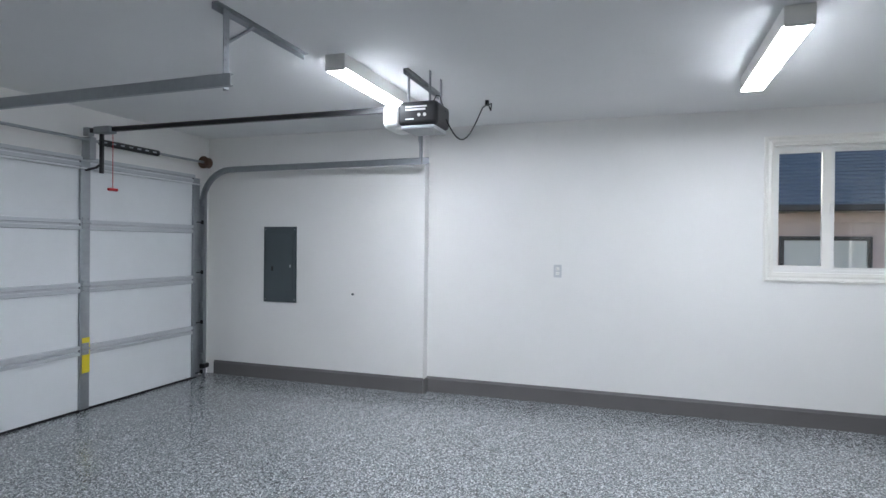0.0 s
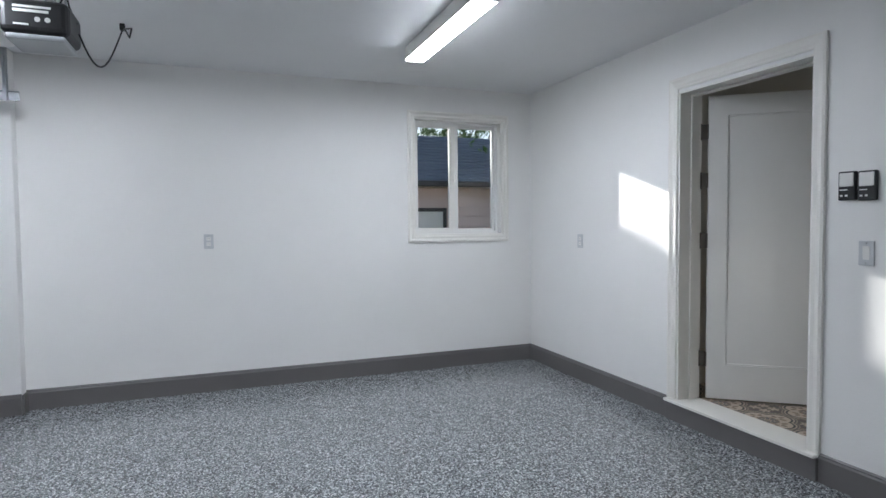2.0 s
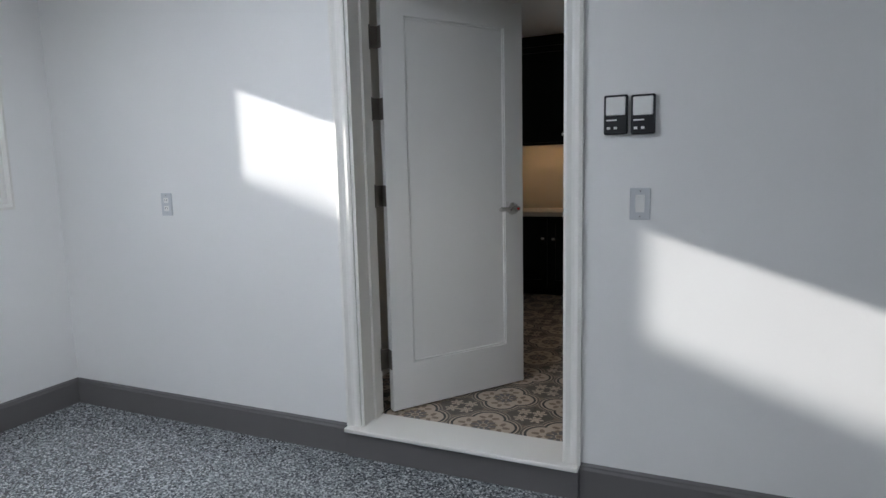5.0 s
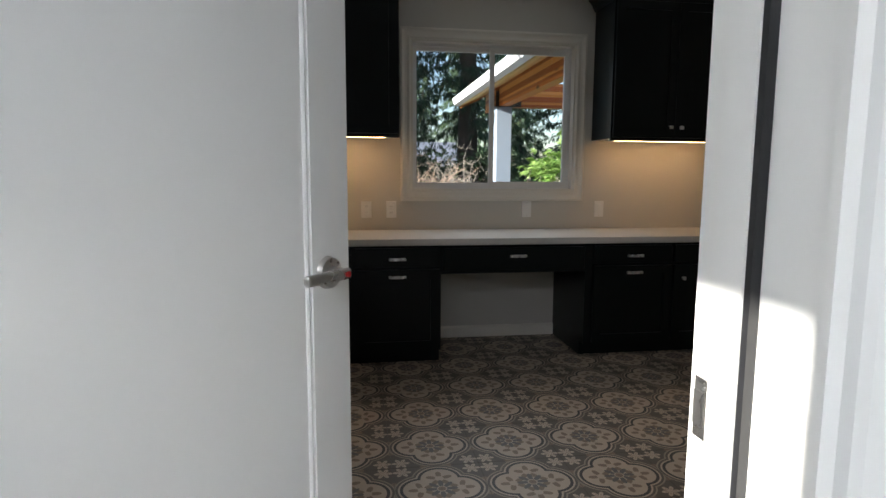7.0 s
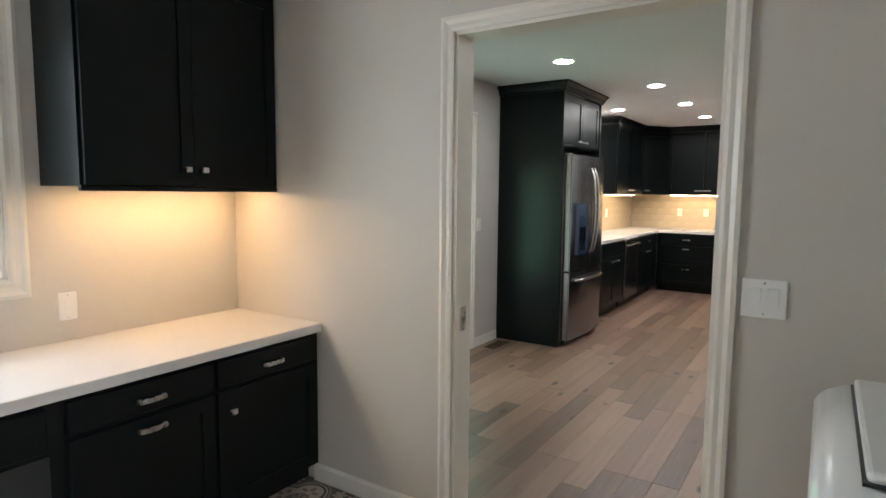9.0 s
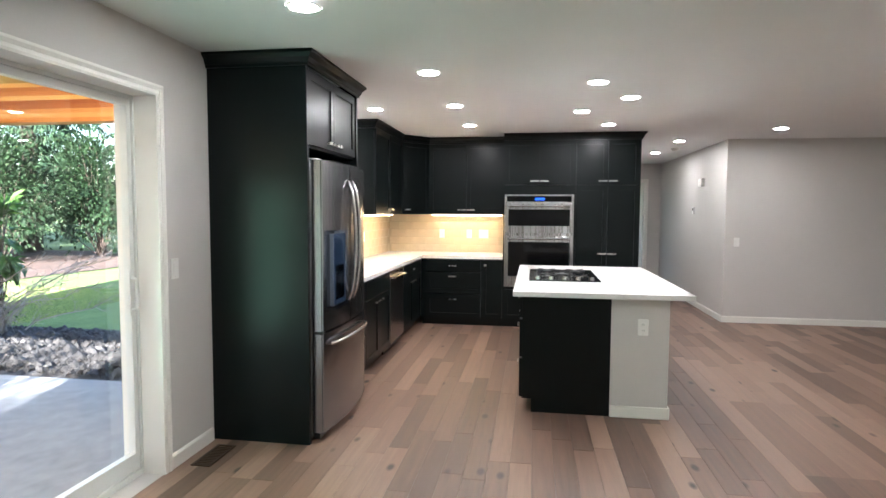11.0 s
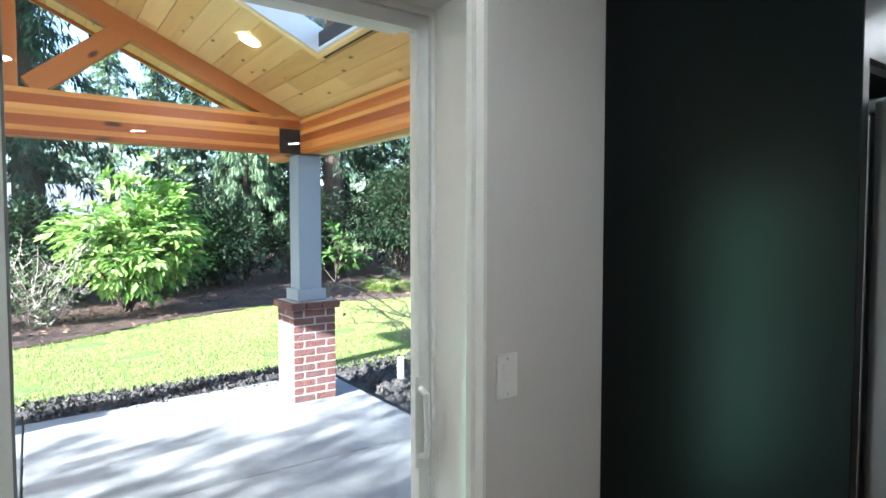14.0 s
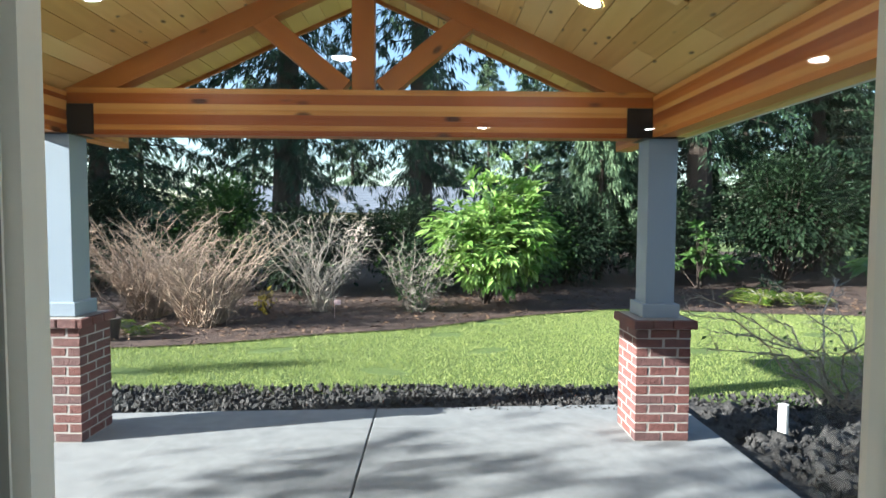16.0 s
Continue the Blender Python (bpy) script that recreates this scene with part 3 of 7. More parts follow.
part("jamb", jamb_lining(bmesh.new(), "x", LX1, KX0, KD[0], KD[1], 0.0, KD[2], 0.014), TRIM_C, th)
part("strike_plate", box(LX1 + 0.04, KD[1] - 0.0175, 0.86, LX1 + 0.075, KD[1] - 0.0142, 0.96), CHROME, th, "dark bronze strike plate")

_bp = [(0, 0), (0.014, 0), (0.014, 0.07), (0.006, 0.085), (0, 0.085)]


def skirting(name, a, b, mat=TRIM_C, flip=False, label="ivory painted baseboard"):
    return setting(name, sweep(bmesh.new(), _bp, a, b, flip), mat, label, "baseboard")


skirting("baseboard_laundry_a", (LX1, KD[1] + 0.058, 0), (LX1, 3.14, 0))
skirting("baseboard_laundry_b", (LX1, 0.172, 0), (LX1, KD[0] - 0.058, 0))
skirting("baseboard_laundry_c", (1.87, LY1, 0), (0.925, LY1, 0))
skirting("baseboard_kitchen_a", (6.08, KY1, 0), (SL[1] + 0.03, KY1, 0), TRIM, False, "white painted baseboard")
skirting("baseboard_kitchen_b", (SL[0] - 0.03, KY1, 0), (KX0, KY1, 0), TRIM, False, "white painted baseboard")
skirting("baseboard_kitchen_c", (KX0, KY1, 0), (KX0, KD[1] + 0.058, 0), TRIM, False, "white painted baseboard")
skirting("baseboard_kitchen_d", (KX0, KD[0] - 0.058, 0), (KX0, 0.18, 0), TRIM, False, "white painted baseboard")
skirting("baseboard_hall_right", (15.0, HY, 0), (HX, HY, 0), TRIM, True, "white painted baseboard")
skirting("baseboard_room_end", (HX, KS, 0), (HX, HY - 0.0, 0), TRIM, False, "white painted baseboard")
th = thing("door_frame_hall", Matrix.Identity(4), "white door frame at the end of the hallway", "door frame", kind="structure")
part("casing", frame_run(bmesh.new(), "x", 15.0, -1, -0.45, 0.30, 0.0, 2.05, 0.08), TRIM, th)


# ---- small shared things ----
def wall_plate(m, kind, label, w=0.072, h=0.117, face=None):
    """A switch or outlet plate; local y points into the wall."""
    th = thing("wall_outlet" if kind == "outlet" else "light_switch", m, label, "outlet" if kind == "outlet" else "switch")
    part("plate", box(-w / 2, -0.0075, -h / 2, w / 2, 0, h / 2, bev=0.003), face or WHITE_P, th)
    if kind == "outlet":
        for s in (-1, 1):
            o = part("socket", box(-0.017, -0.009, s * 0.021 - 0.014, 0.017, -0.005, s * 0.021 + 0.014, bev=0.003), WHITE_P, th)
            for q in (-0.006, 0.006):
                part("slot", box(q - 0.001, -0.0095, s * 0.021 - 0.004, q + 0.001, -0.0088, s * 0.021 + 0.006), BLACK, o)
    elif kind == "switch":
        n = 2 if w > 0.1 else 1
        for k in range(n):
            c = 0.0 if n == 1 else (-0.024, 0.024)[k]
            bm = box(c - 0.0165, -0.0105, -0.033, c + 0.0165, -0.005, 0.033, bev=0.002)
            for v in bm.verts:
                if v.co.z < 0 and v.co.y < -0.008:
                    v.co.y += 0.003
            part("rocker", bm, WHITE_P, th)
    for s in (-1, 1):
        part("screw", cyl(bmesh.new(), (0, -0.0075, s * (h / 2 - 0.012)), (0, -0.005, s * (h / 2 - 0.012)), 0.003, n=8), CHROME, th)
    return th


PLATE_G = paint("greyed_white_plastic", (0.56, 0.57, 0.58), 0.35, 0.02, 40, 0.0)
FACE_XP = 90      # a plate on a wall whose open side is +x: turn so that local -y is +x
FACE_YM = 0       # open side -y
FACE_XM = -90     # open side -x
wall_plate(pose(XA, -2.95, 1.08, 0, 0, FACE_XP), "outlet", "white duplex outlet on the garage wall", face=PLATE_G)
wall_plate(pose(-1.30, 0, 1.05), "outlet", "white duplex outlet on the garage wall", face=PLATE_G)
wall_plate(pose(1.05, 0, 1.05), "switch", "white rocker light switch beside the door", face=PLATE_G)


# ---- garage things ----
def led_fixture(x0, x1, y):
    th = thing("ceiling_light", pose((x0 + x1) / 2, y, GC), "white surface-mounted LED wrap light, lit", "ceiling light", "garage ceiling lights")
    L = (x1 - x0) / 2
    part("housing", box(-L, -0.068, -0.092, L, 0.068, -0.001, bev=0.004), WHITE_P, th)
    bm = bmesh.new()
    pr = [(-0.066, -0.0925), (-0.066, -0.095), (-0.06, -0.1), (0.06, -0.1), (0.066, -0.095), (0.066, -0.0925)]
    a = [bm.verts.new((-L + 0.015, u, w)) for u, w in pr]
    b = [bm.verts.new((L - 0.015, u, w)) for u, w in pr]
    for i in range(len(pr)):
        bm.faces.new((a[i], a[(i + 1) % 6], b[(i + 1) % 6], b[i]))
    bm.faces.new(a)
    bm.faces.new(b)
    part("diffuser", bm, LEDLIT, th, "glowing white diffuser")
    for s in (-1, 1):
        e0, e1 = sorted((s * (L - 0.015), s * L))
        part("end_cap", box(e0, -0.067, -0.102, e1, 0.067, -0.0925, bev=0.003), WHITE_P, th)
    return th


led_fixture(-1.09, 0.14, -4.0)
led_fixture(-1.09, 0.14, -1.54)
# unseen light, added to brighten the laundry door and the right-hand wall
led_fixture(2.45, 3.68, -4.0)

DOORW = paint("white_door_steel", (0.72, 0.74, 0.75), 0.45, 0.05, 12, 0.05, big=0.8)
# white door rails, greyed in colour for the shadow lines along them
RAILW = paint("shadow_greyed_rail_steel", (0.50, 0.52, 0.54), 0.4, 0.05, 12, 0.03)
YELLOW = paint("yellow_label", (0.75, 0.62, 0.02), 0.5, 0.04, 30, 0.0)
RED = paint("red_plastic", (0.5, 0.02, 0.02), 0.4, 0.05, 30, 0.0)
RUST = metal("brown_drum", (0.16, 0.10, 0.075), 0.5)


def garage_door(xc, w, label):
    """A sectional overhead door with stiles, hinges, struts, tracks and springs; local x from its middle, y 0 its inner face."""
    th = thing("garage_door", pose(xc, GD - 0.03, GF), label, "garage door", "sectional garage doors")
    H, n, half = 2.14, 4, w / 2
    hs = H / n
    for k in range(n):
        z0, z1 = k * hs + 0.004, (k + 1) * hs - 0.004
        bm = box(-half, -0.05, z0, half, -0.008, z1, bev=0.004)
        sec = part("section", bm, DOORW, th, "white steel door section")
        bm = bmesh.new()
        sweep(bm, [(0, -0.045), (0.024, -0.04), (0.026, -0.012), (0.006, -0.007), (0.006, 0.007), (0.026, 0.012), (0.024, 0.04), (0, 0.045)], (half - 0.06, -0.008, z1 - 0.012), (-half + 0.06, -0.008, z1 - 0.012), flip=True)
        part("rail", bm, RAILW, sec)
        for q in (-0.75, -0.25, 0.25, 0.75):
            bm = bmesh.new()
            L = w * 0.09
            for zz in (z0 + 0.09, z1 - 0.1):
                bx(bm, q * half - L, -0.0095, zz, q * half + L, -0.0065, zz + 0.004)
            part("pressed_groove", bm, DOORW, sec)
    for x in (-half + 0.04, 0.0, half - 0.04):
        bm = bmesh.new()
        bx(bm, x - 0.045, -0.006, 0.02, x + 0.045, 0.019, H - 0.01, bev=0.003)
        st = part("stile", bm, GALV, th, "galvanised steel stile")
        for k in range(1, n):
            bm = box(x - 0.035, 0.017, k * hs - 0.05, x + 0.035, 0.028, k * hs + 0.05, bev=0.003)
            cyl(bm, (x - 0.04, 0.03, k * hs), (x + 0.04, 0.03, k * hs), 0.008, n=8)
            for s in (-1, 1):
                for u in (-1, 1):
                    cyl(bm, (x + u * 0.02, 0.028, k * hs + s * 0.035), (x + u * 0.02, 0.034, k * hs + s * 0.035), 0.006, n=6)
            part("hinge", bm, GALV, st)
    part("warning_label", box(-0.042, 0.0235, 0.33, 0.03, 0.0255, 0.63), YELLOW, th, "yellow warning label on the stile")
    part("top_strut", sweep(bmesh.new(), [(0, -0.03), (0.05, -0.03), (0.05, -0.02), (0.01, -0.012), (0.01, 0.03), (0, 0.03)], (half, -0.006, H - 0.05), (-half, -0.006, H - 0.05), flip=True), DOORW, th)
    bm = bmesh.new()
    bx(bm, -half, -0.05, -0.001, half, -0.005, 0.022, bev=0.006)
    part("bottom_seal", bm, BLACK, th, "black rubber bottom seal")
    for s in (-1, 1):
        x = s * (half + 0.035)
        bm = bmesh.new()
        pts = [Vector((x, 0.03, 0.05)), Vector((x, 0.03, 1.86))]
        R = 0.36
        for k in range(1, 9):
            a = math.pi / 2 * k / 8
            pts.append(Vector((x, 0.03 + R * (1 - math.cos(a)), 1.86 + R * math.sin(a))))
        pts.append(Vector((x, 2.61, 2.235)))
        pr = [(-0.012, -0.03), (0.012, -0.03), (0.012, -0.026), (-0.008, -0.026), (-0.008, 0.026), (0.012, 0.026), (0.012, 0.03), (-0.012, 0.03)]
        rings = []
        for i, p in enumerate(pts):
            d = (pts[min(i + 1, len(pts) - 1)] - pts[max(i - 1, 0)]).normalized()
            up = Vector((1, 0, 0)).cross(d)
            rings.append([bm.verts.new(p + Vector((-s * u, 0, 0)) + up * v) for u, v in pr])
        for r0, r1 in zip(rings, rings[1:]):
            for i in range(8):
                bm.faces.new((r0[i], r0[(i + 1) % 8], r1[(i + 1) % 8], r1[i]))
        bm.faces.new(rings[0])
        bm.faces.new(rings[-1])
        tr = part("track", bm, GALV, th, "galvanised steel track")
        bm = bmesh.new()
        bx(bm, x + s * 0.014, 0.0, 0.05, x + s * 0.02, 0.07, 1.95)
        for zz in (0.2, 0.75, 1.3, 1.85):
            bx(bm, x - 0.02, 0.0, zz, x + 0.02, 0.05, zz + 0.06)
        part("track_bracket", bm, GALV, tr)
        for k in range(n):
            bm = bmesh.new()
            cyl(bm, (x - s * 0.09, 0.035, k * hs + 0.06), (x, 0.035, k * hs + 0.06), 0.006, n=8)
            cyl(bm, (x - 0.009, 0.035, k * hs + 0.06), (x + 0.009, 0.035, k * hs + 0.06), 0.022, n=14)
            part("roller", bm, BLACK, tr)
        # perforated hanger to the ceiling
        bm = bmesh.new()
        zc = GC - GF
        for yy in (2.55,):
            bx(bm, x - s * 0.03 - 0.02, yy - 0.002, 2.20, x - s * 0.03 + 0.02, yy + 0.002, zc)
            bx(bm, x - s * 0.03 - 0.02, yy - 0.03, 2.20, x - s * 0.03 - 0.016, yy, zc)
            for k in range(9):
                cyl(bm, (x - s * 0.03, yy - 0.004, 2.24 + k * 0.035), (x - s * 0.03, yy + 0.004, 2.24 + k * 0.035), 0.008, n=8)
        if s > 0:
            bx(bm, x - 0.75, 2.53, zc - 0.035, x + 0.05, 2.535, zc - 0.001)
            bx(bm, x - 0.75, 2.535, zc - 0.006, x + 0.05, 2.565, zc - 0.001)
            cyl(bm, (x - 0.03, 2.542, 2.42), (x - 0.25, 2.542, zc - 0.02), 0.009, n=6)
        else:
            bx(bm, x - 0.06, 2.50, zc - 0.006, x + 0.14, 2.59, zc - 0.001)
            cyl(bm, (x + 0.03, 2.542, 2.30), (x + 0.13, 2.542, zc - 0.01), 0.009, n=6)
        part("hanger", bm, GALV, tr)
    # torsion shaft, spring and drums above the door
    zs = 2.30
    bm = cyl(bmesh.new(), (-half - 0.1, 0.09, zs), (half + 0.1, 0.09, zs), 0.0127, n=12)
    shaft = part("torsion_shaft", bm, GALV, th)
    bm = bmesh.new()
    for k in range(46):
        a = -0.70 + 0.62 * k / 45
        bmesh.ops.create_cone(bm, cap_ends=True, segments=14, radius1=0.029, radius2=0.026, depth=0.011, matrix=pose(a, 0.09, zs, 0, 90, 0))
    part("torsion_spring", bm, BLACK, shaft, "black torsion spring with painted stripe")
    bm = bmesh.new()
    for k in range(7):
        bx(bm, -0.66 + k * 0.09, 0.117, zs - 0.006, -0.62 + k * 0.09, 0.121, zs + 0.006)
    part("spring_stripe", bm, GALV, shaft)
    part("centre_bracket", box(-0.03, 0.0, zs - 0.16, 0.03, 0.1, zs + 0.03, bev=0.004), GALV, shaft)
    for s in (-1, 1):
        bm = cyl(bmesh.new(), (s * (half - 0.02), 0.09, zs), (s * (half + 0.05), 0.09, zs), 0.058, n=18)
        cyl(bm, (s * (half - 0.03), 0.09, zs), (s * (half - 0.02), 0.09, zs), 0.066, n=18)
        part("cable_drum", bm, RUST, shaft)
    return th


wall_ob = bpy.data.objects["wall_garage_door"]
gd1 = garage_door(-0.45, 2.70, "white steel sectional garage door, closed")
gd2 = copy_thing(gd1, pose(3.50, GD - 0.03, GF))

# opener with its rail, arm and release cord
th = thing("garage_door_opener", pose(-0.45, -3.66, GC), "black and white ceiling-hung garage door opener", "door opener")
bm = bx(bmesh.new(), -0.14, -0.12, -0.36, 0.14, 0.16, -0.20, bev=0.03, seg=3)
body = part("motor_housing", bm, BLACK, th, "black motor housing", smooth=False)
bm = bx(bmesh.new(), -0.135, -0.24, -0.375, 0.135, -0.1, -0.205, bev=0.05, seg=4)
part("light_cover", bm, WHITE_P, th, "white rounded light lens", smooth=True)
bm = bx(bmesh.new(), -0.13, -0.10, -0.385, 0.13, 0.14, -0.358, bev=0.01)
part("base_pan", bm, paint("grey_pan", (0.35, 0.36, 0.37), 0.4), th)
bm = bmesh.new()
bx(bm, 0.1405, -0.06, -0.245, 0.1425, 0.09, -0.235)
bx(bm, 0.1405, -0.06, -0.265, 0.1425, 0.08, -0.253)
bx(bm, 0.1405, -0.06, -0.325, 0.1425, 0.0, -0.317)
for q in (0.035, 0.075):
    cyl(bm, (0.1405, q, -0.295), (0.1425, q, -0.295), 0.012, n=10)
part("face_print", bm, WHITE_P, body, "pale printed marks")
rail = part("rail", bx(bx(bmesh.new(), -0.016, -3.02, -0.235, 0.016, -0.1, -0.205), -0.024, -3.02, -0.205, 0.024, -0.1, -0.200), BLACK, th, "black steel opener rail")
bm = bmesh.new()
bx(bm, -0.03, -3.04, -0.26, 0.03, -2.98, -0.19, bev=0.004)
part("header_bracket", bm, GALV, rail)
bm = bx(bmesh.new(), -0.04, -2.92, -0.25, 0.04, -2.74, -0.19, bev=0.01)
part("trolley", bm, GALV, rail)
bm = bmesh.new()
bx(bm, -0.012, -2.88, -0.58, 0.012, -2.85, -0.22, bev=0.003)
tube(bm, [(0, -2.865, -0.50), (0, -2.93, -0.53), (0, -3.04, -0.545)], 0.011)
part("door_arm", bm, BLACK, th, "black bent door arm")
bm = tube(bmesh.new(), [(-0.05, -2.80, -0.24), (-0.052, -2.80, -0.70)], 0.003, 6)
cord = part("release_cord", bm, RED, th)
bm = bx(bmesh.new(), -0.10, -2.812, -0.725, -0.005, -2.788, -0.70, bev=0.008)
part("release_handle", bm, RED, cord, "red emergency release handle")
for yy in (-0.05, 0.10):
    for s in ((-0.11, 0.11) if yy > 0 else (0.11,)):
        bm = bmesh.new()
        bx(bm, s - 0.018, yy - 0.002, -0.21, s + 0.018, yy + 0.002, -0.002)
        for k in range(6):
            cyl(bm, (s, yy - 0.004, -0.19 + 0.03 * k), (s, yy + 0.004, -0.19 + 0.03 * k), 0.007, n=8)
        part("hanging_strut", bm, GALV, th)
part("ceiling_angle", bx(bx(bmesh.new(), -0.50, -0.055, -0.036, 0.20, -0.05, -0.001), -0.50, -0.05, -0.006, 0.20, -0.02, -0.001), GALV, th)
bm = bmesh.new()
p0, pts = Vector((-0.02, 0.17, -0.30)), []
for k in range(15):
    a = k / 14
    pts.append((-0.02 - 0.62 * a, 0.17 + 0.16 * a, -0.30 - 0.22 * math.sin(math.pi * min(1, a * 1.25)) * (1 - a * 0.4) + 0.24 * a))
pts += [(-0.70, 0.31, -0.10), (-0.74, 0.28, -0.04), (-0.76, 0.265, -0.012)]
tube(bm, pts, 0.005, 6)
bx(bm, -0.775, 0.25, -0.045, -0.745, 0.28, -0.002, bev=0.005)
part("power_cord", bm, BLACK, th, "black power cord looping to the ceiling")
bm = tube(bmesh.new(), [(0.05, 0.1, -0.20), (0.04, 0.12, -0.15), (0.0, 0.13, -0.145), (-0.03, 0.13, -0.17), (-0.03, 0.16, -0.25)], 0.004, 6)
part("antenna_wire", bm, BLACK, th)

# electrical panel
PANEL = paint("grey_panel_paint", (0.065, 0.08, 0.088), 0.45, 0.05, 40, 0.03)
th = thing("electrical_panel", pose(XJ, -5.85, 1.085, 0, 0, FACE_XP), "dark grey electrical breaker panel, closed", "breaker panel")
part("cover", box(-0.20, -0.012, -0.40, 0.20, 0, 0.40, bev=0.003), PANEL, th)
dd = part("panel_door", box(-0.165, -0.020, -0.27, 0.165, -0.010, 0.33, bev=0.004), PANEL, th)
part("latch", bx(bmesh.new(), -0.10, -0.026, -0.07, -0.075, -0.018, -0.02, bev=0.002), BLACK, dd)
for sx in (-0.18, 0.18):
    for sz in (-0.37, 0.37):
        part("screw", cyl(bmesh.new(), (sx, -0.016, sz), (sx, -0.011, sz), 0.006, n=8), GALV, th)
part("lock_slot", box(0.125, -0.023, -0.03, 0.14, -0.019, 0.0), GALV, dd)
solo("cable_stub", cyl(bmesh.new(), (0, -0.012, 0), (0, 0.0, 0), 0.012, n=10), PANEL, pose(XJ, -4.99, 0.80, 0, 0, FACE_XP), "small dark round wall plug", "wall plug")
# safety sensor by the door
th = thing("safety_sensor", pose(-1.86, GD + 0.02, GF), "black door safety sensor near the floor", "sensor")
part("bracket", box(-0.02, -0.04, 0.0, 0.0, 0.0, 0.17, bev=0.003), GALV, th)
part("sensor_body", box(-0.04, -0.03, 0.10, 0.05, 0.03, 0.15, bev=0.01), BLACK, th)

# two wall controls by the laundry door
th0 = thing("door_control", pose(0.961, 0, 1.373), "black wall button panel with a white push bar", "wall control", "garage door controls")
part("case", box(-0.042, -0.022, -0.07, 0.042, 0, 0.07, bev=0.006), BLACK, th0)
part("push_bar", box(-0.034, -0.026, -0.003, 0.034, -0.020, 0.062, bev=0.004), WHITE_P, th0, "white push bar")
for q in ((-0.032, -0.022, 0.004, -0.017), (-0.030, -0.052, -0.018, -0.043), (-0.006, -0.052, 0.006, -0.043)):
    part("printed_mark", box(q[0], -0.0235, q[1], q[2], -0.0215, q[3]), WHITE_P, th0)
copy_thing(th0, pose(1.055, 0, 1.370))

# laundry door, standing open
DOORP = paint("white_door_paint", (0.78, 0.77, 0.74), 0.32, 0.02, 30, 0.02)
th = thing("door_1", pose(-0.155, 0.185, 0.012, 0, 0, DOOR_ANGLE), "white panelled door, swung open into the laundry", "door", kind="structure")
DW, DH, DG = 0.805, 2.025, 0.035      # leaf, and its gap to the hinge side
bm = bmesh.new()
for q in ((0, 0, 0.115, DH), (DW - 0.115, 0, DW, DH), (0.115, 0, DW - 0.115, 0.23), (0.115, DH - 0.13, DW - 0.115, DH)):
    bx(bm, q[0], -0.04, q[1], q[2], 0.0, q[3])
bx(bm, 0.115, -0.031, 0.23, DW - 0.115, -0.009, DH - 0.13)
bmesh.ops.remove_doubles(bm, verts=bm.verts, dist=1e-5)
bmesh.ops.translate(bm, verts=bm.verts, vec=(DG, 0, 0))
leaf = part("leaf", bm, DOORP, th)
bm = bmesh.new()
for q in ((0.115, 0.23, 0.127, DH - 0.13), (DW - 0.127, 0.23, DW - 0.115, DH - 0.13), (0.127, 0.23, DW - 0.127, 0.242), (0.127, DH - 0.142, DW - 0.127, DH - 0.13)):
    bx(bm, q[0], -0.0365, q[1], q[2], -0.0035, q[3], bev=0.004, seg=1)
bmesh.ops.translate(bm, verts=bm.verts, vec=(DG, 0, 0))
part("panel_moulding", bm, DOORP, leaf)
for s in (-1, 1):
    y0 = -0.04 if s < 0 else 0.0
    bm = cyl(bmesh.new(), (DW - 0.07, y0, 0.97), (DW - 0.07, y0 + s * 0.012, 0.97), 0.034, 0.031, n=24)
    cyl(bm, (DW - 0.07, y0 + s * 0.012, 0.97), (DW - 0.07, y0 + s * 0.045, 0.97), 0.014, 0.012, n=16)
    bx(bm, DW - 0.185, y0 + s * 0.045 - 0.008, 0.96, DW - 0.055, y0 + s * 0.045 + 0.008, 0.982, bev=0.006)
    bmesh.ops.translate(bm, verts=bm.verts, vec=(DG, 0, 0))
    lv = part("lever_handle", bm, CHROME, th, "satin nickel lever handle")
    part("lock_button", cyl(bmesh.new(), (DG + DW - 0.07, y0 + s * 0.053, 0.971), (DG + DW - 0.07, y0 + s * 0.056, 0.971), 0.006, n=10), RED, lv)
part("latch_plate", box(DG + DW, -0.032, 0.90, DG + DW + 0.002, -0.008, 0.98), CHROME, th)
for z in (0.26, 1.065, 1.47, 1.795):
    bm = cyl(bmesh.new(), (-0.008, 0.006, z - 0.055), (-0.008, 0.006, z + 0.055), 0.008, n=10)
    bx(bm, DG - 0.0025, -0.036, z - 0.05, DG - 0.0003, 0.004, z + 0.05, bev=0.001, seg=1)
    bx(bm, -0.008, 0.002, z - 0.05, DG, 0.005, z + 0.05)
    bx(bm, -0.04, 0.001, z - 0.05, -0.008, 0.004, z + 0.05)
    part("hinge", bm, paint("bronze_hinge", (0.16, 0.145, 0.125), 0.38, metal=0.9) if z == 0.26 else bpy.data.materials["bronze_hinge"], th, "dark bronze hinge")


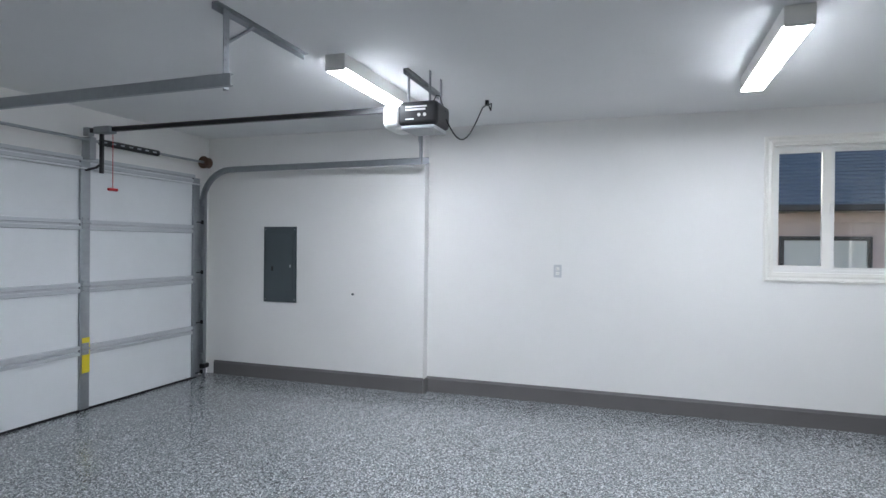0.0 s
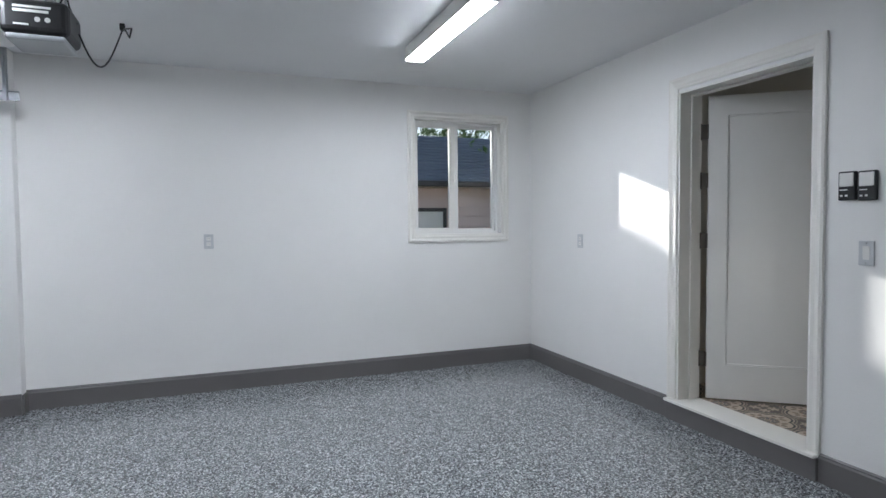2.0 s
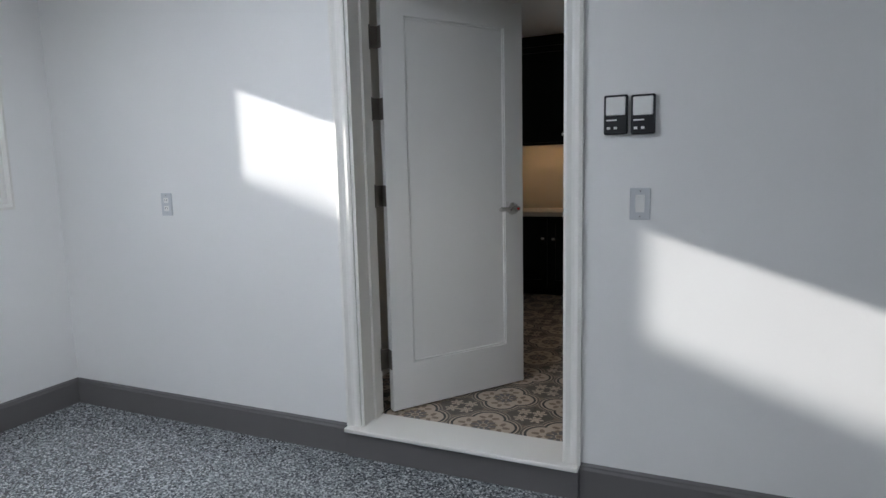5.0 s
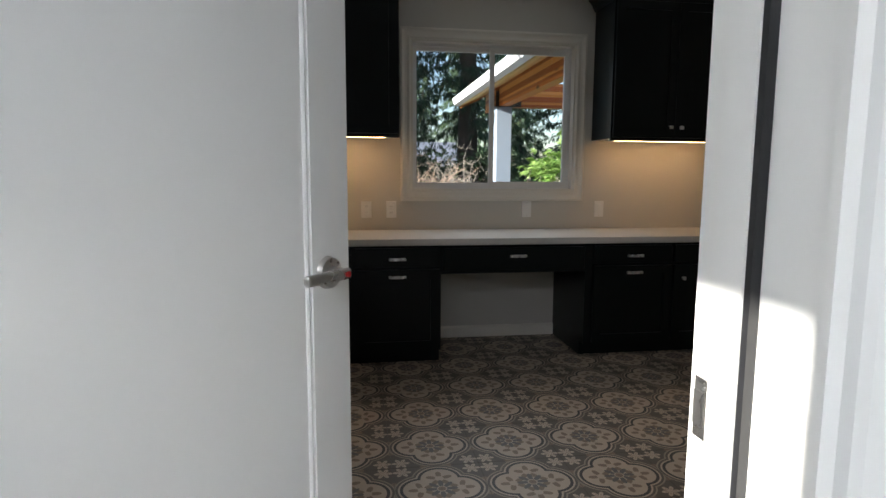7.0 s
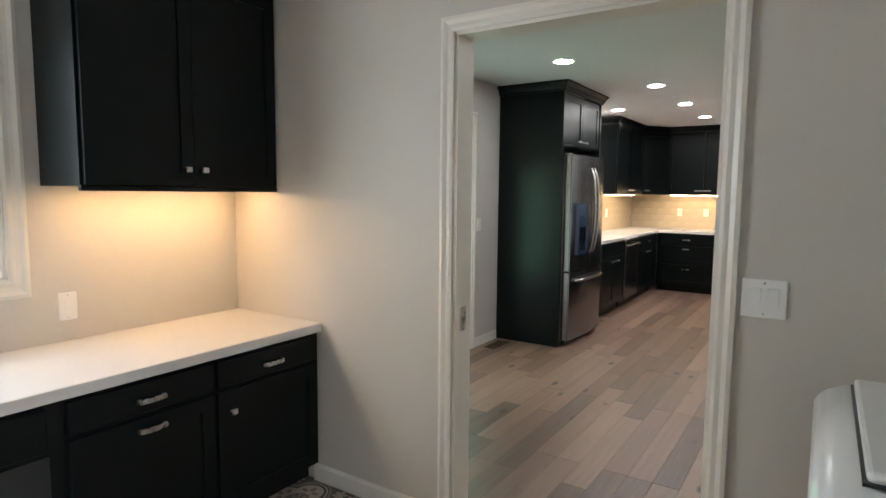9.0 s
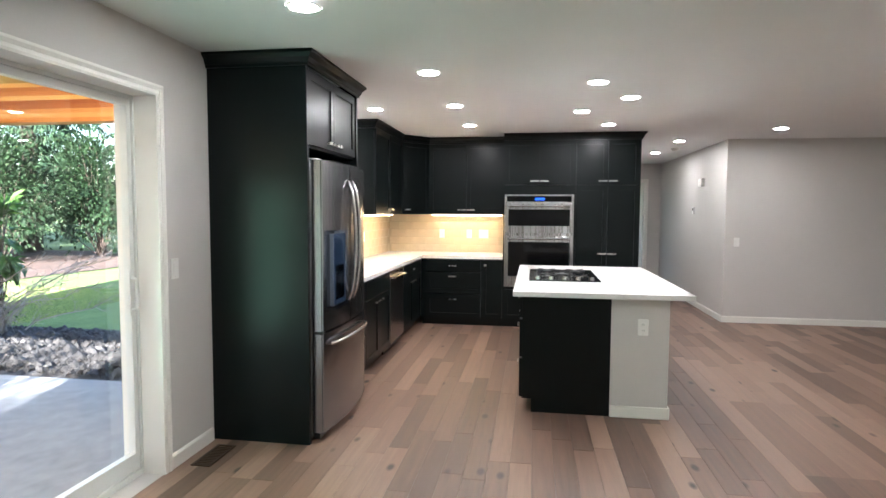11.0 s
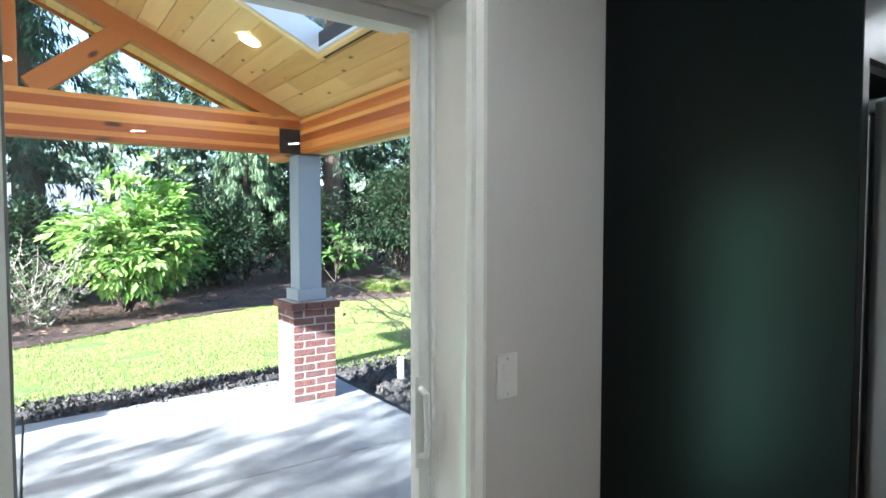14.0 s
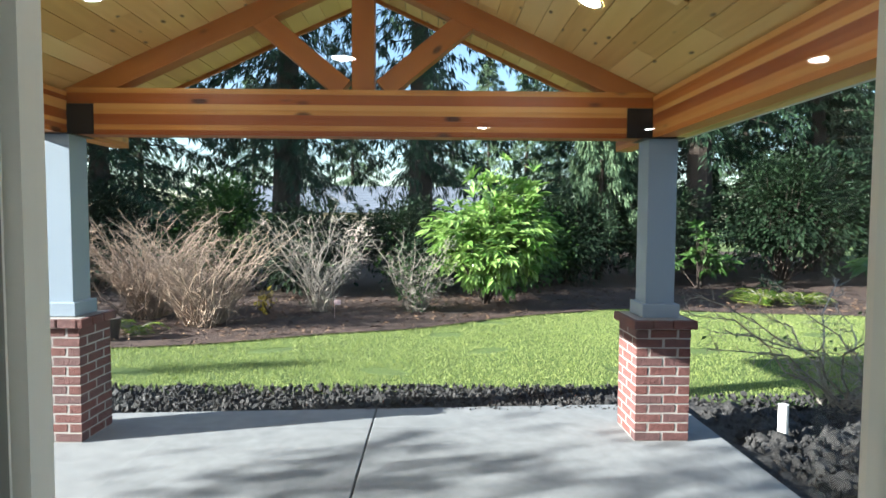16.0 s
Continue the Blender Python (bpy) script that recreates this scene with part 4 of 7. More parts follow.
# ---- cabinets ----
def bar_pull(w=0.10):
    bm = bmesh.new()
    n = 8
    prof = []
    for k in range(n + 1):
        u = -w / 2 + w * k / n
        prof.append((u, -0.016 - 0.008 * (1 - (2 * u / w) ** 2)))
    for (a, ya), (b, yb) in zip(prof, prof[1:]):
        vs = [bm.verts.new(p) for p in ((a, ya, -0.009), (b, yb, -0.009), (b, yb, 0.009), (a, ya, 0.009), (a, ya + 0.006, -0.009), (b, yb + 0.006, -0.009), (b, yb + 0.006, 0.009), (a, ya + 0.006, 0.009))]
        for f in ((0, 1, 2, 3), (7, 6, 5, 4), (0, 4, 5, 1), (3, 2, 6, 7)):
            bm.faces.new([vs[i] for i in f])
    for s in (-1, 1):
        bx(bm, s * (w / 2 - 0.004) - 0.007, -0.02, -0.008, s * (w / 2 - 0.004) + 0.007, 0.0, 0.008, bev=0.002, seg=1)
    bmesh.ops.remove_doubles(bm, verts=bm.verts, dist=1e-5)
    return bm


def knob_bm():
    bm = cyl(bmesh.new(), (0, 0, 0), (0, -0.014, 0), 0.006, n=10)
    bx(bm, -0.015, -0.027, -0.012, 0.015, -0.013, 0.012, bev=0.004)
    return bm


def shaker(x0, z0, x1, z1, rail=0.055, t=0.02, flat=False):
    bm = bmesh.new()
    g = 0.0018
    x0, z0, x1, z1 = x0 + g, z0 + g, x1 - g, z1 - g
    if flat or z1 - z0 < 0.2:
        return bx(bm, x0, -t, z0, x1, 0.0, z1, bev=0.003, seg=1)
    bx(bm, x0, -t, z0, x0 + rail, 0, z1)
    bx(bm, x1 - rail, -t, z0, x1, 0, z1)
    bx(bm, x0 + rail, -t, z0, x1 - rail, 0, z0 + rail)
    bx(bm, x0 + rail, -t, z1 - rail, x1 - rail, 0, z1)
    bmesh.ops.remove_doubles(bm, verts=bm.verts, dist=1e-5)
    bx(bm, x0 + rail - 0.001, -t + 0.009, z0 + rail - 0.001, x1 - rail + 0.001, -0.001, z1 - rail + 0.001)
    return bm


def cabinet(name, m, w, d, z0, z1, fronts, label, toe=0.0, group="", crown=False, category="cabinet", light_rail=False):
    """A cabinet: local x its width, front at y 0 and depth along +y. fronts: (x0, z0, x1, z1, kind, handle, hx, hz)."""
    th = thing(name, m, label, category, group)
    bm = bmesh.new()
    if toe:
        bx(bm, 0, 0.07, z0, w, d, z0 + toe)
        bx(bm, 0, 0, z0 + toe, w, d, z1)
    else:
        bx(bm, 0, 0, z0, w, d, z1)
    part("body", bm, CAB, th)
    if light_rail:
        part("light_rail", bx(bmesh.new(), 0, -0.012, z0 - 0.018, w, 0.014, z0 + 0.004, bev=0.003, seg=1), CAB, th)
    for (x0, a0, x1, a1, kind, handle, hx, hz) in fronts:
        f = part(kind, shaker(x0, a0, x1, a1), CAB, th)
        if handle:
            bm = bar_pull() if handle == "bar" else knob_bm()
            for v in bm.verts:
                v.co += Vector((hx, -0.02, hz))
            part("handle" if handle == "bar" else "knob", bm, CHROME, f, "satin nickel pull" if handle == "bar" else "satin nickel knob")
    return th


CROWN = [(0.0, 0.0), (0.014, 0.0), (0.014, 0.016), (0.022, 0.02), (0.03, 0.045), (0.05, 0.066), (0.058, 0.07), (0.058, 0.086), (0.0, 0.086)]


def crown_run(name, pts, z, label, open_side=1):
    """Crown moulding along a polyline on top of cabinets, mitred at its corners; it leans to the right of the way."""
    bm = bmesh.new()
    P = [Vector((x, y, z)) for x, y in pts]
    rings = []
    for i, p in enumerate(P):
        d0 = (P[i] - P[i - 1]).normalized() if i else (P[1] - P[0]).normalized()
        d1 = (P[i + 1] - P[i]).normalized() if i + 1 < len(P) else d0
        n0, n1 = Vector((d0.y, -d0.x, 0)) * open_side, Vector((d1.y, -d1.x, 0)) * open_side
        b = n0 + n1
        b = b / max(0.3, b.dot(n0))
        rings.append([bm.verts.new(p + b * u + Vector((0, 0, w))) for u, w in CROWN])
    n = len(CROWN)
    for r0, r1 in zip(rings, rings[1:]):
        for i in range(n):
            bm.faces.new((r0[i], r0[(i + 1) % n], r1[(i + 1) % n], r1[i]))
    bm.faces.new(rings[0])
    bm.faces.new(rings[-1])
    b = P[0].copy()
    for v in bm.verts:
        v.co -= b
    return solo(name, bm, CAB, Matrix.Translation(b), label, "crown moulding")


def light_strip(m, L, label, lit=None):
    th = thing("under_cabinet_light", m, label, "cabinet light", "under-cabinet lights")
    part("housing", box(0, 0, -0.008, L, 0.03, -0.0005), WHITE_P, th)
    part("lens", box(0.005, 0.004, -0.012, L - 0.005, 0.026, -0.0085), lit or WARMLIT, th, "warm glowing lens")
    return th


# ---- laundry ----
CF, CTOP = 3.125, 0.80      # cabinet face, counter top
DRW = CTOP - 0.045
lab = "near-black laundry base cabinet with satin nickel pulls"
cabinet("base_cabinet", pose(LX0, CF, 0), 0.80, LY1 - CF, 0, DRW, [(0.02, 0.10, 0.42, DRW - 0.01, "door", "knob", 0.38, 0.55), (0.44, 0.10, 0.79, DRW - 0.01, "door", "knob", 0.48, 0.55)], lab, 0.09, "laundry base cabinets")
x0 = LX0 + 0.80
w = 0.925 - x0
cabinet("base_cabinet", pose(x0, CF, 0), w, LY1 - CF, 0, DRW, [(0.015, 0.625, w - 0.01, DRW - 0.012, "drawer_front", "bar", w / 2, 0.675), (0.015, 0.10, w - 0.01, 0.61, "door", "bar", w / 2, 0.565)], lab, 0.09, "laundry base cabinets")
th = thing("desk_drawer", pose(0.925, CF, 0.575), "near-black wide pencil drawer under the counter", "drawer")
part("body", box(0.0, 0.0, 0.0, 0.945, 0.45, DRW - 0.577), CAB, th)
f = part("drawer_front", shaker(0.01, 0.02, 0.935, DRW - 0.59, flat=True), CAB, th)
bm = bar_pull()
for v in bm.verts:
    v.co += Vector((0.49, -0.02, 0.11))
part("handle", bm, CHROME, f, "satin nickel pull")
w = 2.47 - 1.87
cabinet("base_cabinet", pose(1.87, CF, 0), w, LY1 - CF, 0, DRW, [(0.05, 0.625, w - 0.005, DRW - 0.012, "drawer_front", "bar", w / 2 + 0.03, 0.675), (0.05, 0.10, w - 0.005, 0.61, "door", "bar", w / 2 + 0.03, 0.565)], lab, 0.09, "laundry base cabinets")
w = LX1 - 2.47
cabinet("base_cabinet", pose(2.47, CF, 0), w, LY1 - CF, 0, DRW, [(0.01, 0.625, w - 0.02, DRW - 0.012, "drawer_front", "bar", w / 2, 0.675), (0.01, 0.10, w - 0.02, 0.61, "door", "knob", 0.07, 0.52)], lab, 0.09, "laundry base cabinets")
solo("countertop", box(0, 0, 0, LX1 - LX0 - 0.001, LY1 - CF + 0.034, 0.042, bev=0.004), QUARTZ_L, pose(LX0, CF - 0.035, CTOP - 0.042), "pale quartz laundry counter along the window wall", "countertop")
UF = LY1 - 0.32
for xa, xb in ((LX0, 0.69), (2.13, LX1)):
    w = xb - xa
    m = (xb - xa) / 2
    cabinet("wall_cabinet", pose(xa, UF, 0), w, 0.32, 1.445, 2.36, [(0.01, 1.45, m, 2.35, "door", "knob", m - 0.04, 1.52), (m, 1.45, w - 0.01, 2.35, "door", "knob", m + 0.04, 1.52)], "near-black shaker wall cabinet with nickel knobs", 0, "laundry wall cabinets", light_rail=True)
    light_strip(pose(xa + 0.08, UF + 0.10, 1.4449), w - 0.16, "warm LED strip under the laundry cabinet, lit", WARMLIT_L)
crown_run("crown_moulding", [(2.13, LY1), (2.13, UF), (LX1, UF)], 2.352, "near-black crown moulding on the laundry cabinet")
crown_run("crown_moulding", [(LX0, UF), (0.69, UF), (0.69, LY1)], 2.352, "near-black crown moulding on the laundry cabinet")
for xx, k in ((0.48, "outlet"), (0.655, "outlet"), (1.645, "blank"), (2.205, "switch")):
    wall_plate(pose(xx, LY1, 0.945), k, "white wall plate above the laundry counter")
wall_plate(pose(LX1, 1.228, 1.121, 0, 0, FACE_XM), "switch", "white double rocker switch beside the doorway", w=0.122, h=0.118)


def washer(x, label, lidded):
    """A laundry machine with a swelling enamel top; the washing machine has a lid, the dryer a smooth top."""
    kind = "washing_machine" if lidded else "dryer"
    th = thing(kind, pose(x, 0.315, 0), label, kind.replace("_", " "), "laundry appliances")
    W, D, H = 0.685, 0.765, 0.895
    part("cabinet_shell", bx(bmesh.new(), 0, 0, 0.03, W, D - 0.035, H - 0.004, bev=0.010), WHITE_E, th)
    part("top_seam", box(0.006, 0.006, H - 0.006, W - 0.006, D - 0.01, H + 0.001), BLACK, th, "dark seam below the top")
    bm = bmesh.new()
    pr = [(0, 0), (D, 0), (D + 0.003, 0.010), (D - 0.004, 0.026), (D - 0.022, 0.044), (D - 0.052, 0.058), (D - 0.10, 0.066), (D - 0.20, 0.070), (0, 0.072)]
    cols = [(0.0, 0.012), (0.004, 0.004), (0.014, 0.0), (W - 0.014, 0.0), (W - 0.004, 0.004), (W, 0.012)]
    rings = [[bm.verts.new((u, a - (dz if a > 0.1 else 0), H + max(0.0, b - dz))) for a, b in pr] for u, dz in cols]
    n = len(pr)
    for r0, r1 in zip(rings, rings[1:]):
        for i in range(n):
            bm.faces.new((r0[i], r0[(i + 1) % n], r1[(i + 1) % n], r1[i]))
    bm.faces.new(rings[0])
    bm.faces.new(rings[-1])
    top = part("top", bm, WHITE_E, th, "rounded white enamel top", smooth=True)
    if lidded:
        part("lid_gap", bx(bmesh.new(), 0.046, 0.156, H + 0.069, W - 0.046, D - 0.07, H + 0.075), BLACK, top)
        part("lid", bx(bmesh.new(), 0.05, 0.16, H + 0.073, W - 0.05, D - 0.075, H + 0.093, bev=0.009), WHITE_E, top)
    con = part("control_console", bx(bmesh.new(), 0.0, 0.0, H + 0.06, W, 0.13, H + 0.17, bev=0.02), WHITE_E, th)
    part("dial", cyl(bmesh.new(), (W / 2, 0.13, H + 0.115), (W / 2, 0.155, H + 0.115), 0.035, 0.03, n=24), CHROME, con)
    for q in (0.1, 0.17, W - 0.17, W - 0.1):
        part("button", cyl(bmesh.new(), (q, 0.13, H + 0.115), (q, 0.137, H + 0.115), 0.012, n=12), CHROME, con)
    part("front_panel", bx(bmesh.new(), -0.001, D - 0.032, 0.06, W + 0.001, D - 0.002, H - 0.006, bev=0.010), WHITE_E, th)
    for q in (0.06, W - 0.06):
        for yy in (0.06, D - 0.08):
            part("foot", cyl(bmesh.new(), (q, yy, 0), (q, yy, 0.035), 0.022, n=12), BLACK, th)


washer(1.43, "white clothes dryer with a smooth rounded top", False)
washer(2.145, "white top-loading washing machine beside the dryer", True)

# ---- kitchen ----
PX = 6.10       # face of the fridge's side panel
PF = 3.11       # its front edge
solo("fridge_side_panel", box(0, 0, 0, 0.035, KY1 - PF, 2.36, bev=0.002), CAB, pose(PX, PF, 0), "tall near-black cabinet panel beside the fridge", "cabinet panel")
FX0, FX1 = PX + 0.035, 7.10
w = FX1 - FX0
cabinet("fridge_cabinet", pose(FX0, PF + 0.03, 0), w, KY1 - PF - 0.03, 1.87, 2.36, [(0.01, 1.885, w / 2, 2.345, "door", "bar", w / 2 - 0.08, 1.93), (w / 2, 1.885, w - 0.01, 2.345, "door", "bar", w / 2 + 0.08, 1.93)], "near-black cabinet above the fridge")
solo("fridge_side_panel", box(0, 0, 0, 0.03, KY1 - PF, 2.36, bev=0.002), CAB, pose(FX1, PF, 0), "tall near-black cabinet panel beside the fridge", "cabinet panel")
crown_run("crown_moulding", [(PX, KY1), (PX, PF), (FX1 + 0.03, PF), (FX1 + 0.03, KY1 - 0.33)], 2.352, "near-black crown moulding above the fridge")

# fridge
th = thing("refrigerator", pose(FX0 + 0.02, PF - 0.07, 0), "stainless steel french-door refrigerator with bottom freezer", "refrigerator")
W, H, ZF = 0.905, 1.79, 0.70


def bowed(x0, x1, z0, z1, t, W, bulge, n=10):
    """A door whose front swells outward over the whole width."""
    bm = bmesh.new()
    rows = []
    for k in range(n + 1):
        x = x0 + (x1 - x0) * k / n
        y = -bulge * (1 - (2 * x / W - 1) ** 2)
        rows.append([bm.verts.new(p) for p in ((x, y, z0), (x, y, z1), (x, t, z1), (x, t, z0))])
    for a, b in zip(rows, rows[1:]):
        for i in range(4):
            bm.faces.new((a[i], a[(i + 1) % 4], b[(i + 1) % 4], b[i]))
    bm.faces.new(rows[0])
    bm.faces.new(rows[-1])
    es = [e for e in bm.edges if all(abs(v.co.y - t) > 1e-6 for v in e.verts) and abs(e.verts[0].co.x - e.verts[1].co.x) < 1e-6]
    bmesh.ops.bevel(bm, geom=[e for e in es if e.verts[0].co.x in (x0, x1) or True and abs(e.verts[0].co.x - x0) < 1e-6 or abs(e.verts[0].co.x - x1) < 1e-6], offset=0.008, segments=2, affect="EDGES")
    return bm


SIDE_ST = metal("grey_steel_side", (0.36, 0.37, 0.38), 0.38)
part("body", bx(bmesh.new(), 0.005, 0.075, 0.02, W - 0.005, 0.70, H - 0.02, bev=0.006), SIDE_ST, th)
ld = part("door", bowed(0.0, W / 2 - 0.003, ZF + 0.012, H, 0.065, W, 0.035), STEEL, th, "brushed steel fridge door")
rd = part("door", bowed(W / 2 + 0.003, W, ZF + 0.012, H, 0.065, W, 0.035), STEEL, th, "brushed steel fridge door")
fz = part("freezer_drawer", bowed(0.0, W, 0.06, ZF, 0.065, W, 0.035, 16), STEEL, th, "brushed steel freezer drawer")
part("grille", box(0.02, 0.03, 0.015, W - 0.02, 0.07, 0.058), BLACK, th)
HANDLE = metal("polished_steel_handle", (0.6, 0.6, 0.61), 0.22)
for s, dpart in ((-1, ld), (1, rd)):
    x = W / 2 + s * 0.045
    bm = bmesh.new()
    pts = []
    for k in range(13):
        a = k / 12
        pts.append((x, -0.035 - 0.055 * math.sin(math.pi * a) ** 0.45, 0.86 + 0.82 * a))
    tube(bm, pts, 0.013, 10)
    part("handle", bm, HANDLE, dpart, "curved steel handle", smooth=True)
bm = bmesh.new()
pts = []
for k in range(13):
    a = k / 12
    pts.append((0.08 + (W - 0.16) * a, -0.025 - 0.055 * math.sin(math.pi * a) ** 0.45, ZF - 0.075))
tube(bm, pts, 0.014, 10)
part("handle", bm, HANDLE, fz, "curved steel handle", smooth=True)
# panel colour and film tint carry the blue of the reflected sky
disp = part("water_dispenser", bx(bmesh.new(), 0.10, -0.040, 0.86, 0.34, 0.0, 1.33, bev=0.006), paint("sky_tinted_dispenser_grey", (0.10, 0.12, 0.15), 0.18, 0.1, 8, 0.05), ld, "dispenser under clear protective film, coloured for reflected sky")
part("dispenser_niche", bx(bmesh.new(), 0.14, -0.0425, 0.90, 0.30, -0.039, 1.12, bev=0.001), BLKGLASS, ld)
FILM = clear_glass("protective_film", 0.12, (0.72, 0.82, 0.95))
bm = bmesh.new()
bx(bm, 0.085, -0.050, 0.84, 0.36, -0.049, 1.35)
rr = random.Random(8)
part("film", bm, FILM, ld, "loose protective film, tinted blue for reflected sky")
part("hinge_cover", bx(bmesh.new(), 0.01, 0.03, H - 0.02, 0.10, 0.12, H + 0.012, bev=0.006), SIDE_ST, th)
part("hinge_cover", bx(bmesh.new(), W - 0.10, 0.03, H - 0.02, W - 0.01, 0.12, H + 0.012, bev=0.006), SIDE_ST, th)
part("mid_hinge", bx(bmesh.new(), 0.0, 0.0, ZF - 0.004, 0.05, 0.06, ZF + 0.014), BLACK, th)

# base run under the patio wall
BF = 3.19                   # face of that run
KB = 10.06                  # face of the back run
KT = 0.905
BTOP = KT - 0.038
lab = "near-black shaker kitchen base cabinet with nickel pulls"
G = "kitchen base cabinets"
w = 0.42
cabinet("base_cabinet", pose(FX1 + 0.03, BF, 0), w, KY1 - BF, 0, BTOP, [(0.005, 0.69, w - 0.005, 0.855, "drawer_front", "bar", w / 2, 0.775), (0.005, 0.40, w - 0.005, 0.68, "drawer_front", "bar", w / 2, 0.59), (0.005, 0.11, w - 0.005, 0.39, "drawer_front", "bar", w / 2, 0.31)], lab, 0.1, G)
xs = FX1 + 0.03 + w
w = 0.86
cabinet("base_cabinet", pose(xs, BF, 0), w, KY1 - BF, 0, BTOP, [(0.005, 0.69, w - 0.005, 0.855, "drawer_front", "", 0, 0), (0.005, 0.11, w / 2, 0.68, "door", "bar", w / 2 - 0.08, 0.63), (w / 2, 0.11, w - 0.005, 0.68, "door", "bar", w / 2 + 0.08, 0.63)], lab, 0.1, G)
xs += w
th = thing("dishwasher", pose(xs, BF - 0.005, 0), "stainless steel built-in dishwasher", "dishwasher")
part("body", box(0.004, 0.03, 0.1, 0.596, KY1 - BF, BTOP), BLACK, th)
part("front_door", bx(bmesh.new(), 0.004, -0.02, 0.11, 0.596, 0.03, 0.855, bev=0.005), STEEL, th)
part("toe_plate", box(0.004, 0.06, 0.0, 0.596, 0.09, 0.1), BLACK, th)
part("handle", tube(bmesh.new(), [(0.05, -0.02, 0.79), (0.05, -0.055, 0.79), (0.55, -0.055, 0.79), (0.55, -0.02, 0.79)], 0.011, 10), HANDLE, th)
xs += 0.60
w = KB - xs - 0.02
cabinet("base_cabinet", pose(xs, BF, 0), w, KY1 - BF, 0, BTOP, [(0.005, 0.69, w - 0.03, 0.855, "drawer_front", "bar", w / 2, 0.775), (0.005, 0.11, w / 2, 0.68, "door", "bar", w / 2 - 0.09, 0.63), (w / 2, 0.11, w - 0.03, 0.68, "door", "bar", w / 2 + 0.09, 0.63)], lab, 0.1, G)
# back run: local x runs towards -y
w = BF - 2.38 - 0.03
cabinet("base_cabinet", pose(KB, BF - 0.02, 0, 0, 0, -90), w, KX1 - KB, 0, BTOP, [(0.06, 0.70, w - 0.005, 0.855, "drawer_front", "bar", w / 2 + 0.02, 0.775), (0.06, 0.42, w - 0.005, 0.69, "drawer_front", "bar", w / 2 + 0.02, 0.64), (0.06, 0.11, w - 0.005, 0.41, "drawer_front", "bar", w / 2 + 0.02, 0.345)], lab, 0.1, G)
yy = BF - 0.02 - w
w = yy - 2.12
cabinet("base_cabinet", pose(KB, yy, 0, 0, 0, -90), w, KX1 - KB, 0, BTOP, [(0.005, 0.11, w - 0.005, 0.855, "door", "knob", 0.05, 0.79)], lab, 0.1, G)
bm = bmesh.new()
pts = [(FX1 + 0.032, BF - 0.03), (KB - 0.03, BF - 0.03), (KB - 0.03, 2.122), (KX1 - 0.001, 2.122), (KX1 - 0.001, KY1 - 0.001), (FX1 + 0.032, KY1 - 0.001)]
vs = [bm.verts.new((x - pts[0][0], y - pts[0][1], 0)) for x, y in pts]
f = bm.faces.new(vs)
r = bmesh.ops.extrude_face_region(bm, geom=[f])
for v in r["geom"]:
    if isinstance(v, bmesh.types.BMVert):
        v.co.z += 0.037
solo("countertop", bm, QUARTZ, pose(pts[0][0], pts[0][1], BTOP + 0.0005), "white quartz kitchen counter around the corner", "countertop")
# wall cabinets
UB = 1.43
G = "kitchen wall cabinets"
lab = "near-black shaker kitchen wall cabinet with nickel pulls"
YU = KY1 - 0.33
XU = KX1 - 0.33
x0 = 8.75
w = 0.66
for k in range(2):
    ww = (XU - 0.36 - x0) / 2
    cabinet("wall_cabinet", pose(x0 + k * ww, YU, 0), ww, 0.33, UB, 2.36, [(0.005, UB + 0.005, ww - 0.005, 2.35, "door", "bar", ww - 0.08 if k == 0 else 0.08, UB + 0.06)], lab, 0, G)
# corner unit with a slanted front
th = thing("corner_cabinet", pose(XU - 0.36, YU, 0), "near-black slanted corner wall cabinet", "cabinet", G)
bm = bmesh.new()
pl = [(0, 0), (0.36, -0.30), (0.69, -0.30), (0.69, 0.33), (0, 0.33)]
lo = [bm.verts.new((x, y, UB)) for x, y in pl]
hi = [bm.verts.new((x, y, 2.36)) for x, y in pl]
for i in range(5):
    bm.faces.new((lo[i], lo[(i + 1) % 5], hi[(i + 1) % 5], hi[i]))
bm.faces.new(lo)
bm.faces.new(hi)
part("body", bm, CAB, th)
L = math.hypot(0.36, 0.30)
bm = shaker(0.01, UB + 0.005, L - 0.01, 2.35)
kb = bar_pull(0.08)
M = pose(0, 0, 0, 0, 0, math.degrees(math.atan2(-0.30, 0.36)))
bmesh.ops.transform(bm, matrix=M, verts=bm.verts)
dpt = part("door", bm, CAB, th)
for v in kb.verts:
    v.co += Vector((0.09, -0.02, UB + 0.06))
bmesh.ops.transform(kb, matrix=M, verts=kb.verts)
part("handle", kb, CHROME, dpt, "satin nickel pull")
ya = YU - 0.30
w = ya - 2.12
cabinet("wall_cabinet", pose(XU, ya, 0, 0, 0, -90), w, 0.33, UB, 2.36, [(0.005, UB + 0.005, w / 2, 2.35, "door", "bar", w / 2 - 0.06, UB + 0.06), (w / 2, UB + 0.005, w - 0.005, 2.35, "door", "bar", w / 2 + 0.06, UB + 0.06)], lab, 0, G)
crown_run("crown_moulding", [(x0, KY1), (x0, YU), (XU - 0.36, YU), (XU, ya), (XU, 2.12)], 2.352, "near-black crown moulding above the wall cabinets")
light_strip(pose(x0 + 0.05, YU + 0.1, UB - 0.0005), XU - 0.4 - x0, "warm LED strip under the kitchen cabinets, lit")
light_strip(pose(XU + 0.1, ya - 0.02, UB - 0.0005, 0, 0, -90), w - 0.06, "warm LED strip under the kitchen cabinets, lit")
